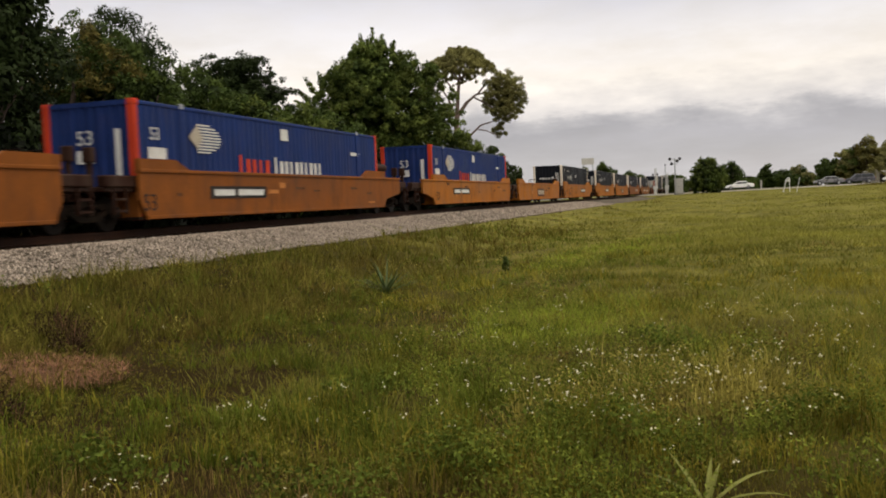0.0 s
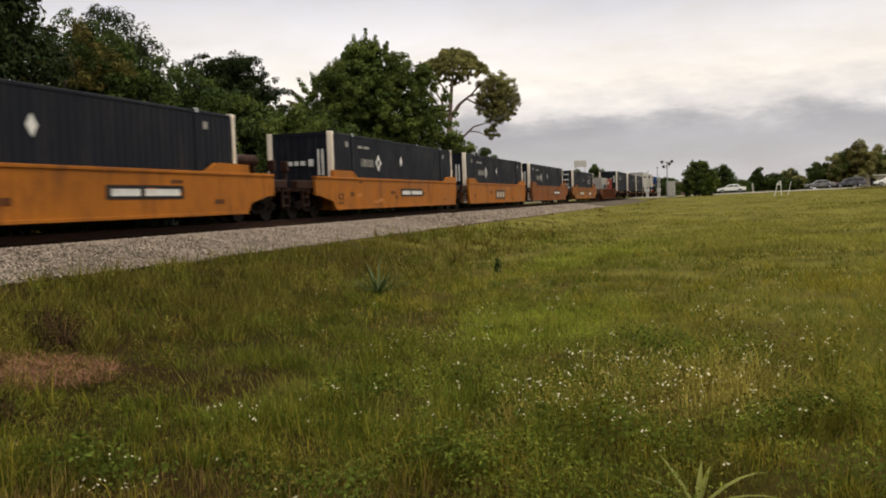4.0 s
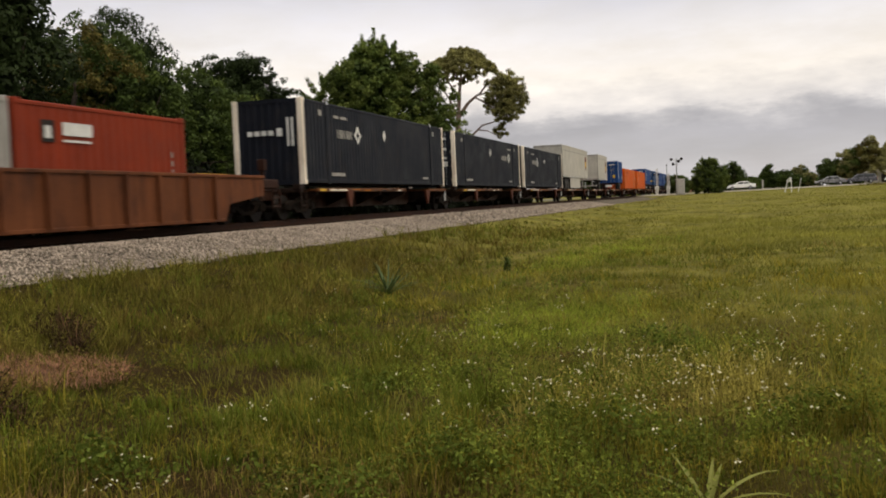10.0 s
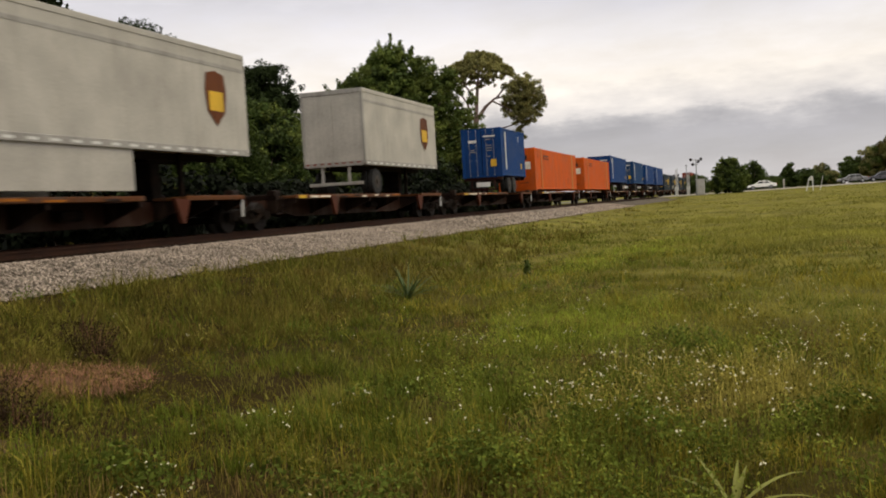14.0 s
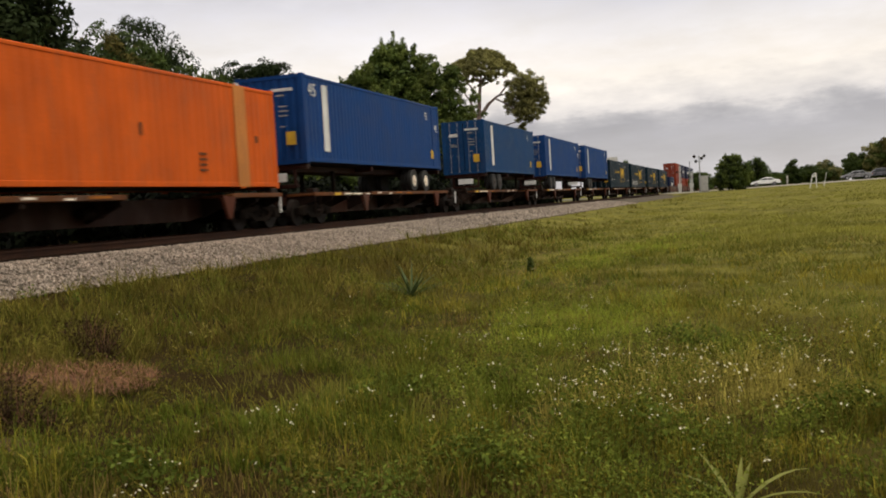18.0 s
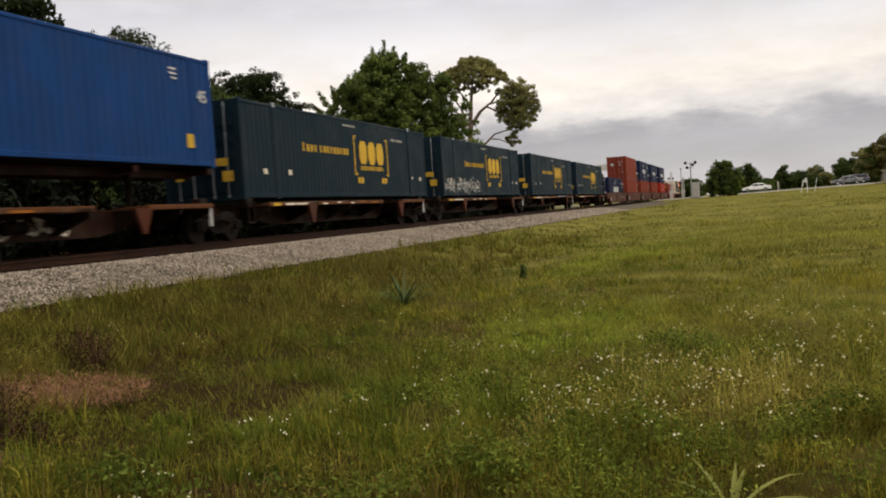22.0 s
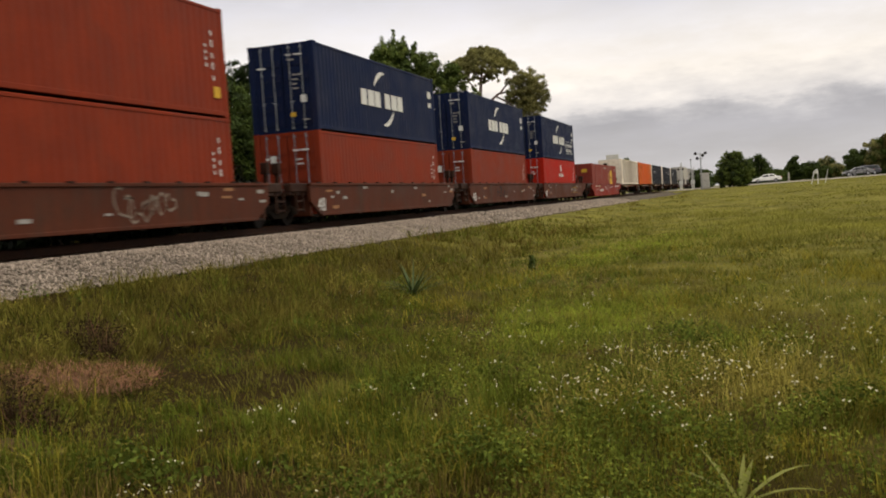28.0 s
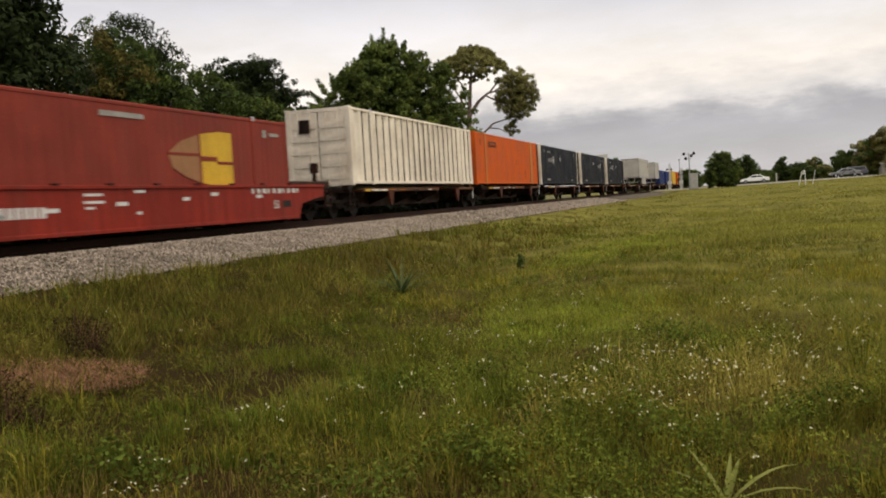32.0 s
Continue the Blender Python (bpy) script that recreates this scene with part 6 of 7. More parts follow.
# ---- grass and weeds of the verge ----
def blades(tufts, per, seed, r0, r1, h, wid, mat, name, keep=None, bend=0.5, a0=-62, a1=26, xmin=4.7, spread=0.05, power=1.0, fold=8.0):
    """Tufts of grass blades that lean outwards, thinning with distance from the strip near the eye."""
    rng = np.random.default_rng(seed)
    a = np.radians(rng.uniform(a0, a1, tufts))
    d = r0 * (r1 / r0) ** (rng.random(tufts) ** power)
    x, y = EYE[0] + d * np.sin(a), d * np.cos(a)
    ok = (x > xmin + 0.35 * np.sin(y * 1.3) + 0.3 * np.sin(y * 3.7)) & (y < 152.4)
    if keep is not None:
        ok &= keep(x, y, rng)
    x, y, d = x[ok], y[ok], d[ok]
    th = (h(x, y, rng) if callable(h) else h) * rng.uniform(0.55, 1.5, len(x))
    k = rng.integers(per // 2, per + per // 2, len(x))
    i = np.repeat(np.arange(len(x)), k)
    n = len(i)
    far = np.maximum(1, d[i] / 7)
    ox, oy = rng.standard_normal(n) * spread * far ** 0.7, rng.standard_normal(n) * spread * far ** 0.7
    bx, by = x[i] + ox, y[i] + oy
    z = ground_height(bx, by)
    hh = th[i] * rng.uniform(0.35, 1.15, n)
    ww = wid * rng.uniform(0.6, 1.4, n) * far
    out = np.arctan2(oy, ox) + rng.normal(0, 0.9, n)
    ln = bend * rng.uniform(0.1, 1.1, n) * hh
    lx, ly = np.cos(out) * ln, np.sin(out) * ln
    turn = out + rng.uniform(-0.8, 0.8, n) + np.pi / 2
    ux, uy = np.cos(turn), np.sin(turn)
    p = np.zeros((n, 5, 3))
    for q, (f, g, s) in enumerate(((0, 0, -1), (0, 0, 1), (0.6, 0.32, 0.75), (0.6, 0.32, -0.75), (1.0, 1.0, 0))):
        p[:, q, 0] = bx + lx * g + ux * ww * s
        p[:, q, 1] = by + ly * g + uy * ww * s
        p[:, q, 2] = z - 0.02 * (f == 0) + hh * f * (1 - 0.25 * g * bend)
    near, away = p[d[i] < fold], p[d[i] >= fold][:, [0, 1, 4]]
    b = 5 * np.arange(len(near))[:, None]
    tri = np.concatenate([b + [[0, 1, 2]], b + [[0, 2, 3]], b + [[3, 2, 4]]], 1).reshape(-1, 3)
    # beyond the fold a blade is one tapered facet
    tri = np.concatenate([tri, 5 * len(near) + np.arange(3 * len(away)).reshape(-1, 3)])
    p = np.concatenate([near.reshape(-1, 3), away.reshape(-1, 3)])
    return tagged(new(name, mesh_of(name, p.reshape(-1, 3), tri, mat)), kind="stuff")


def patchy(x, y, s, seed):
    """Irregular patches about 3 / s metres across, from about -1.7 to 1.7."""
    x, y = np.asarray(x, float), np.asarray(y, float)
    total = 0.0
    for k, (f, w) in enumerate(((1.0, 1.0), (2.1, 0.55), (4.3, 0.3))):
        u, v = x * s * 0.33 * f + 31.7 * seed, y * s * 0.33 * f - 17.3 * seed
        i, j = np.floor(u), np.floor(v)
        p, q = u - i, v - j
        p, q = p * p * (3 - 2 * p), q * q * (3 - 2 * q)

        def cell(a, b):
            w0 = np.sin(a * 127.1 + b * 311.7 + (seed + k) * 74.7) * 43758.5453
            return (w0 - np.floor(w0)) * 2 - 1

        total = total + w * ((cell(i, j) * (1 - p) + cell(i + 1, j) * p) * (1 - q) + (cell(i, j + 1) * (1 - p) + cell(i + 1, j + 1) * p) * q)
    return 1.7 * total


DIRT = (8.3, 6.95)


def off_dirt(x, y, rng):
    return ((x - DIRT[0]) / 0.75) ** 2 + ((y - DIRT[1]) / 0.55) ** 2 > 1 - 0.5 * rng.random(len(x))


def spot(x, y, cx, cy, rx, ry):
    return np.exp(-((x - cx) / rx) ** 2 - ((y - cy) / ry) ** 2)


WEED_SPOTS = ((11.8, 6.8, 0.65, 0.28), (12.55, 7.4, 0.35, 0.35), (13.2, 5.0, 0.32, 0.28), (13.35, 5.8, 0.32, 0.25), (13.95, 8.8, 0.45, 0.42), (14.2, 8.3, 0.3, 0.22), (14.8, 8.3, 0.3, 0.3),
              (12.2, 14.3, 0.7, 0.9), (11.4, 15.1, 0.5, 0.8), (14.15, 5.6, 0.4, 0.22), (15.0, 6.0, 0.3, 0.3), (8.6, 15.4, 0.9, 0.7), (8.9, 13.4, 0.7, 0.8), (8.9, 16.0, 0.8, 0.8), (9.0, 10.6, 0.7, 0.6), (11.2, 4.5, 0.5, 0.25), (12.4, 4.4, 0.5, 0.2), (10.0, 20.3, 0.5, 0.8), (5.6, 10.0, 0.5, 0.5))


def weedy(x, y):
    """Where dark coarse growth stands apart from the belt by the ballast."""
    return np.maximum.reduce([spot(x, y, *w) for w in WEED_SPOTS])


def strawy(x, y):
    return np.maximum.reduce([spot(x, y, 14.2, 6.7, 0.8, 0.8), 0.9 * spot(x, y, 12.2, 4.6, 0.7, 0.25), 0.6 * spot(x, y, 12.6, 5.4, 0.4, 0.4), 0.6 * spot(x, y, 10.9, 11.8, 0.9, 1.6), 0.5 * spot(x, y, 15.0, 5.2, 0.4, 0.4), 0.4 * spot(x, y, 11.3, 8.3, 0.5, 0.5)])


def bank(x, y=0.0):
    """Belt of tall growth along the ballast, with a ragged front."""
    w = 0.35 * np.sin(y * 0.9) + 0.25 * np.sin(y * 2.3 + 1)
    return smooth(4.3, 5.6, x) * smooth(9.5, 8.3, x + w) * (1 - 0.8 * smooth(26, 46, y + 0 * x))


def lush(x, y):
    """Share of fresh green growth: the hollow near the eye; drier and yellower towards the road."""
    return (0.55 + 0.22 * patchy(x, y, 0.55, 2) + 0.35 * smooth(14.5, 10.5, x) - 0.5 * smooth(12, 26, y)).clip(0, 1)


def knots(x, y):
    """Closely set clumps of growth, 0 in the gaps between them and 1 at their hearts."""
    return smooth(-0.55, 0.75, patchy(x, y, 7.5, 12) + 0.4 * patchy(x, y, 2.2, 21))


def sward(x, y, r):
    """Uneven stand of the grass: knots and gaps, thin where weeds or bare ground take over and near the eye, where the
    darkened soil shows.
    """
    k = 0.10 + 0.90 * knots(x, y)
    k = k * (1 - 0.75 * bank(x, y)) * (1 - 0.7 * spot(x, y, 14.2, 6.7, 0.75, 0.75)) * (1 - 0.6 * weedy(x, y))
    k = k * (0.35 + 0.65 * smooth(4.0, 6.3, np.hypot(x - EYE[0], y)))
    k = k * (1 - 0.75 * spot(x, y, 13.4, 4.6, 0.5, 0.35)) * (1 - 0.6 * smooth(12.2, 10.0, x) * smooth(10.5, 7.0, y)) * (1 - 0.6 * spot(x, y, 12.0, 4.5, 0.9, 0.5))
    return k > r.random(len(x))


def rise(x, y):
    """0 in the hollow beside the ballast, 1 on the open turf towards the road."""
    return (smooth(8.5, 15.5, x - 0.09 * y + 1.6) * smooth(2.0, 9.0, y) + 0.5 * smooth(20, 40, y)) * smooth(6.3, 9.0, x)


tagged(blades(36000, 15, 11, 2.4, 40, lambda x, y, r: ((0.09 + 0.13 * knots(x, y)) * (1 + 0.35 * patchy(x, y, 2.0, 1))).clip(0.05, 0.38), 0.0032, M_GREEN, "grass",
              lambda x, y, r: off_dirt(x, y, r) & (lush(x, y) > r.random(len(x))) & (rise(x, y) < 0.35 + r.random(len(x))) & sward(x, y, r), bend=1.1, power=1.1), "fresh green tufts of unmown grass", "grass")
tagged(blades(34000, 14, 12, 2.4, 60, lambda x, y, r: ((0.09 + 0.13 * knots(x, y)) * (1 + 0.35 * patchy(x, y, 2.0, 6))).clip(0.05, 0.38), 0.0032, M_GRASS, "grass",
              lambda x, y, r: off_dirt(x, y, r) & (lush(x, y) < r.random(len(x)) * 1.15) & sward(x, y, r) & (smooth(14, 28, np.hypot(x - EYE[0], y)) < r.random(len(x))), bend=1.0, power=1.1), "yellowing olive tufts of unmown grass", "grass")
tagged(blades(38000, 12, 15, 3.5, 152, lambda x, y, r: (0.13 + 0.03 * patchy(x, y, 0.5, 5) + 0.035 * patchy(x, y, 5.0, 15)).clip(0.05, 0.24) - 0.075 * smooth(20, 90, y), 0.0038, M_LAWN, "grass",
              lambda x, y, r: rise(x, y) * (0.35 + 0.65 * np.maximum(knots(x, y), smooth(13, 26, y))) * smooth(5.0, 8.0, np.hypot(x - EYE[0], y)) * (1 - 0.8 * strawy(x, y)) > r.random(len(x)), a0=-32, a1=28, bend=1.0, spread=0.09, power=0.8), "short yellow-green grass towards the road", "grass")
tagged(blades(24000, 13, 13, 3, 110, lambda x, y, r: (0.10 + 0.24 * bank(x, y)) * (0.75 + 0.5 * knots(x, y)) + 0.05 * patchy(x, y, 1.6, 4), 0.004, M_WEED, "weeds",
              lambda x, y, r: off_dirt(x, y, r) & ((bank(x, y) > 0.05 + 0.6 * r.random(len(x))) | (0.25 * smooth(12.5, 9.5, x) * smooth(24, 15, y) > r.random(len(x))) | (weedy(x, y) > 0.3 + 0.6 * r.random(len(x)))), a1=14, bend=0.9, xmin=4.75), "tall coarse brownish weeds along the ballast", "weeds")
tagged(blades(8000, 9, 16, 5, 60, lambda x, y, r: 0.10 + 0.17 * bank(x, y), 0.004, M_GREEN, "weeds",
              lambda x, y, r: off_dirt(x, y, r) & (bank(x, y) > 0.6 * r.random(len(x))) & (patchy(x, y, 0.9, 8) > 0.3 - r.random(len(x))), a1=4, bend=0.9), "green tufts between the coarse weeds", "weeds")
tagged(blades(15000, 10, 17, 9, 60, lambda x, y, r: 0.09 + 0.0 * x, 0.0036, M_LIME, "grass",
              lambda x, y, r: (1.1 * spot(x, y, 12.0 + 0.13 * (y - 27), 27, 0.9, 8) + 0.9 * spot(x, y, 12.4, 11.5, 1.3, 3.0)) > 0.1 + 0.8 * r.random(len(x)), a0=-16, a1=6, bend=1.0, spread=0.09), "bright lime green strip of short grass", "grass")
tagged(blades(3400, 12, 18, 5.2, 9.0, lambda x, y, r: (0.26 + 0.09 * patchy(x, y, 3.0, 5)).clip(0.08, 0.42), 0.0028, M_PALEWEED, "dry_grass",
              lambda x, y, r: spot(x, y, 14.15, 6.7, 1.0, 0.95) * (0.75 + 0.4 * patchy(x, y, 4.0, 2)) > 0.18 + 0.9 * r.random(len(x)), a0=-20, a1=12, bend=0.9, spread=0.08), "pale seed stalks standing round the white flowers", "grass")
tagged(blades(4200, 9, 14, 2.7, 26, lambda x, y, r: 0.20 + 0.0 * x, 0.0016, M_STRAW, "dry_grass",
              lambda x, y, r: (patchy(x, y, 0.8, 9) > 1.3 - r.random(len(x))) | (strawy(x, y) > r.random(len(x))), bend=0.8, spread=0.07), "dry straw-coloured stalks among the grass", "grass")


tagged(blades(6000, 8, 22, 105, 156, lambda x, y, r: 0.34 + 0.12 * patchy(x, y, 0.5, 3), 0.0026, M_WEED, "weeds",
              lambda x, y, r: (x > 26 + 4 * r.random(len(x))) & (y > 133 + 0.25 * (44 - x) + 3 * r.random(len(x))) & (y < 150.5), a0=8, a1=24, bend=0.7, spread=0.12), "dark coarse weeds in the ditch below the road", "weeds")
tagged(blades(3200, 10, 23, 3.0, 5.6, lambda x, y, r: (0.09 + 0.05 * patchy(x, y, 3.0, 2)).clip(0.05, 0.2), 0.003, M_WEED, "weeds",
              lambda x, y, r: 0.4 + 0.6 * knots(x, y) > r.random(len(x)), a0=-45, a1=24, bend=1.1, spread=0.06), "low matted brownish growth close to the eye", "weeds")
tagged(blades(1300, 8, 24, 3.2, 5.6, lambda x, y, r: 0.16 + 0.0 * x, 0.0016, M_STRAW, "dry_grass",
              lambda x, y, r: (x < 13.6) & (knots(x, y) > 0.3), a0=-45, a1=10, bend=0.6, spread=0.06), "upright dry straw stalks close to the eye", "grass")
# the same verge goes on round and behind the eye
tagged(blades(9000, 8, 19, 0.5, 45, lambda x, y, r: (0.10 + 0.03 * patchy(x, y, 1.2, 1)).clip(0.05, 0.2), 0.0045, M_GRASS, "grass", a0=27, a1=297, bend=1.1, spread=0.09, fold=0.0, power=0.6), "yellowing olive grass of the verge", "grass")
tagged(blades(5000, 8, 20, 0.4, 3.2, 0.07, 0.004, M_GREEN, "grass", a0=-180, a1=180, bend=1.2, spread=0.06, fold=0.0, power=0.5), "trodden short green grass", "grass")


def leafy_weeds(n, seed, mat, name, keep, size, lift=0.02):
    """Low broad-leaved clumps between the grass."""
    rng = np.random.default_rng(seed)
    a = np.radians(rng.uniform(-55, 24, n)); d = 3.0 * (32 / 3.0) ** rng.random(n)
    x, y = EYE[0] + d * np.sin(a), d * np.cos(a)
    ok = keep(x, y, rng) & (x > 5.2) & off_dirt(x, y, rng)
    x, y = x[ok], y[ok]
    r = rng.uniform(0.05, 0.16, len(x))
    c = np.stack([x, y, ground_height(x, y) + r * 0.7 + lift * rng.random(len(x))], -1)
    v, f = leaf_cloud(c, r, 26, size, rng, shell=0.3)
    return new(name, mesh_of(name, v, f, mat))


tagged(leafy_weeds(9000, 31, M_WEED, "broad_leaved_weeds", lambda x, y, r: (bank(x, y) > 0.3 + 0.6 * r.random(len(x))) & (patchy(x, y, 1.3, 7) > 0.5 - 1.5 * r.random(len(x))), 0.018), "low broad-leaved weeds in brownish clumps", "weeds", kind="stuff")
tagged(leafy_weeds(12000, 33, M_HERB, "broad_leaved_weeds", lambda x, y, r: weedy(x, y) > 0.35 + 0.9 * r.random(len(x)), 0.021, 0.14), "low dark green leafy weeds in separate spots", "weeds", kind="stuff")
tagged(leafy_weeds(13000, 32, M_FRESH, "broad_leaved_weeds", lambda x, y, r: (((patchy(x, y, 5.0, 3) > 0.75) & (0.6 > r.random(len(x))) & (x > 11.6) & (y < 13) & (y > 5.6)) | (spot(x, y, 12.8, 7.2, 1.1, 1.2) > 0.35 + 0.7 * r.random(len(x))) | ((x > 13.0) & (y < 6.6) & (0.5 * knots(x, y) > r.random(len(x))))) & (np.hypot(x - EYE[0], y) > 3.6), 0.012, 0.2), "low fresh green leafy weeds", "weeds", kind="stuff")
tagged(leafy_weeds(9000, 35, M_WEED, "broad_leaved_weeds", lambda x, y, r: (patchy(x, y, 5.0, 14) > 0.9) & (0.6 > r.random(len(x))) & (x > 8.5) & (y < 15) & (x - 0.3 * y < 13.2) & (np.hypot(x - EYE[0], y) > 4.6), 0.014, 0.16), "low olive brown leafy weeds among the grass", "weeds", kind="stuff")
tagged(leafy_weeds(7000, 36, M_HERB, "broad_leaved_weeds", lambda x, y, r: (x > 12.2) & (y < 6.4) & (0.45 * knots(x, y) > r.random(len(x))) & (np.hypot(x - EYE[0], y) > 3.4), 0.012, 0.12), "low dull green leafy growth close to the eye", "weeds", kind="stuff")
tagged(leafy_weeds(9000, 37, M_PALEWEED, "seed_heads", lambda x, y, r: (x < 12.5) & (smooth(-0.6, 0.9, patchy(x, y, 1.1, 17)) * 0.42 * smooth(8, 12, y) > r.random(len(x))), 0.012, 0.42), "small pale seed heads among the weeds", "weeds", kind="stuff")
tagged(leafy_weeds(5000, 34, M_PALEWEED, "broad_leaved_weeds", lambda x, y, r: spot(x, y, 14.2, 6.7, 0.8, 0.8) > 0.12 + 0.88 * r.random(len(x)), 0.012, 0.22), "yellowing leafy weeds round the white flowers", "weeds", kind="stuff")


def flowers(n, seed):
    """White flower heads with five petals, in small groups over the grass."""
    rng = np.random.default_rng(seed)
    a = np.radians(rng.uniform(-45, 22, n)); d = 3.0 * (26 / 3.0) ** (rng.random(n) ** 0.8)
    x, y = EYE[0] + d * np.sin(a), d * np.cos(a)
    ok = (patchy(x, y, 1.4, 4) + 0.9 * spot(x, y, 11.0, 9.5, 1.6, 3.0) > 0.8 - 1.2 * rng.random(n)) & (x > 5.2) & (d > 4.6) & (smooth(20, 8, d) > 0.8 * rng.random(n)) & ((x > 11.2) | ((y > 7.5) & (rng.random(n) < 0.35)))
    x = np.concatenate([x[ok], rng.normal(14.2, 0.6, 90), rng.normal(13.6, 0.9, 120)]); y = np.concatenate([y[ok], rng.normal(6.5, 0.75, 90), rng.normal(6.6, 1.2, 120)])
    # each plant carries one to four heads
    k = rng.integers(1, 5, len(x))
    i = np.repeat(np.arange(len(x)), k); n = len(i)
    x, y = x[i] + rng.normal(0, 0.022, n), y[i] + rng.normal(0, 0.022, n)
    z = ground_height(x, y) + rng.uniform(0.16, 0.34, len(k))[i] + rng.normal(0, 0.015, n)
    r = rng.uniform(0.0055, 0.0115, n)
    ang = np.arange(10) * np.pi / 5
    tx, ty = rng.uniform(-0.7, 0.7, n), rng.uniform(-0.9, 0.3, n)
    rad = r[:, None] * np.where(np.arange(10) % 2 == 0, 1.0, 0.5)
    ring = np.stack([rad * np.cos(ang), rad * np.sin(ang), np.zeros((n, 10))], -1)
    ring[..., 2] = ring[..., 0] * tx[:, None] + ring[..., 1] * -ty[:, None]
    mid = np.zeros((n, 1, 3)); mid[:, 0, 2] = -r * 0.4
    p = np.concatenate([ring, mid], 1) + np.stack([x, y, z], -1)[:, None]
    i = 11 * np.arange(n)[:, None]
    tri = np.concatenate([i + [[k, (k + 1) % 10, 10]] for k in range(10)], 1).reshape(-1, 3)
    return mesh_of("wildflowers", p.reshape(-1, 3), tri, M_PETAL)


tagged(new("wildflowers", flowers(1500, 21)), "small white wildflowers scattered through the grass", "flowers", kind="stuff")


# ---- the tall pine ----
def pine(x, y, z0):
    t = thing("pine_tree", "tall open-crowned pine with forked pinkish trunk", "tree", "woods beyond the track")
    t.location = (x, y, z0)
    rt = Vector((0.963, 0.27, 0)); dp = Vector((-0.27, 0.963, 0))
    g = 0.9  # the ground under it lies that much below the rails

    def P(u, z, d=0.0):
        return tuple(rt * u + dp * d + Vector((0, 0, z + g)))

    part("trunk", tubes((P(-0.5, -1.1), P(-0.1, 4.5), 0.42, 0.36), (P(-0.1, 4.5), P(0, 8.5), 0.36, 0.30), (P(0, 8.5), P(0.15, 10.2), 0.30, 0.27), (P(0.15, 10.2), P(0.35, 12.5), 0.24, 0.19),
                        (P(0.35, 12.5), P(0.55, 14.2), 0.19, 0.14), (P(0.55, 14.2), P(0.9, 16.3), 0.14, 0.06), seg=9), M_PINEBARK, t)
    limbs = [((0.1, 9.8), (1.3, 11.5), (2.4, 12.4), (3.6, 12.6), 0.22), ((0.1, 9.6), (-0.8, 12.0), (-1.6, 13.2), (-2.4, 14.4), 0.13), ((0.3, 12.2), (-0.6, 13.6), (-1.5, 14.8), (-2.3, 16.4), 0.11),
             ((0.55, 14.0), (1.5, 15.0), (2.3, 15.8), (3.2, 16.6), 0.10), ((0.5, 13.8), (-0.1, 15.0), (-0.6, 15.8), (-1.0, 16.8), 0.09), ((2.0, 12.1), (3.2, 11.4), (4.3, 10.6), (5.0, 10.0), 0.09),
             ((0.1, 6.2), (1.6, 7.8), (2.8, 8.9), (5.0, 9.5), 0.17), ((2.2, 8.4), (3.4, 8.2), (4.4, 7.6), (4.8, 7.2), 0.07), ((2.6, 12.4), (3.6, 13.6), (4.6, 14.2), (5.4, 14.4), 0.10)]
    for k, (a, b, c, d, r) in enumerate(limbs):
        w = (-1) ** k * 0.8
        part("limb", tubes((P(*a), P(*b, w * 0.4), r * 1.15, r * 0.9), (P(*b, w * 0.4), P(*c, w * 0.8), r * 0.8, r * 0.55), (P(*c, w * 0.8), P(*d, w), r * 0.55, r * 0.3), seg=7), M_PINEBARK, t)
    rng = np.random.default_rng(8)

    def region(u, z, hu, hz, n, r, depth):
        d = rng.standard_normal((n, 3)); d /= np.linalg.norm(d, axis=1, keepdims=True)
        k = rng.random(n) ** 0.45
        c = np.array([P(u + q[0] * kk * hu, z + q[2] * kk * hz, q[1] * kk * depth) for q, kk in zip(d, k)])
        return c, r * rng.uniform(0.7, 1.3, n)

    def dome(n):
        an, q = rng.uniform(0, 6.28, n), np.sqrt(rng.random(n))
        u, dd = q * np.cos(an), q * np.sin(an)
        z = 17.5 + 0.4 * np.sin(u * 5 + 1) * 0.5 - 2.1 * q ** 3 - 1.1 * rng.random(n) - 0.4 * (u < -0.3)
        return np.array([P(0.5 + 4.2 * uu, zz, 3.2 * q2) for uu, zz, q2 in zip(u, z, dd)]), rng.uniform(0.2, 0.42, n)

    a = dome(420)
    b = region(5.6, 12.0, 2.6, 3.0, 300, 0.36, 2.2)
    b2 = region(-3.3, 14.6, 0.9, 0.9, 14, 0.32, 1.2)
    c = region(0.6, 14.4, 2.9, 1.1, 60, 0.20, 2.0)
    d = region(4.9, 8.3, 0.9, 1.0, 18, 0.30, 0.8)
    for q, m, per in ((a, M_LEAF_OLIVE, 72), (b, M_LEAF_OLIVE, 66), (b2, M_LEAF_OLIVE, 110), (c, M_LEAF_OLIVE, 40), (d, M_LEAF_OLIVE, 60)):
        crown_part("needle_crown", t, q[0], q[1], per, 0.12, m, int(per + len(q[1])), shell=0.2)
    return t


pine(-14.0, 101.5, -0.9)

# ---- far side of the verge: crossing, tree, road, cars ----
def sharp(x, y):
    return float(ground_height(x, y))


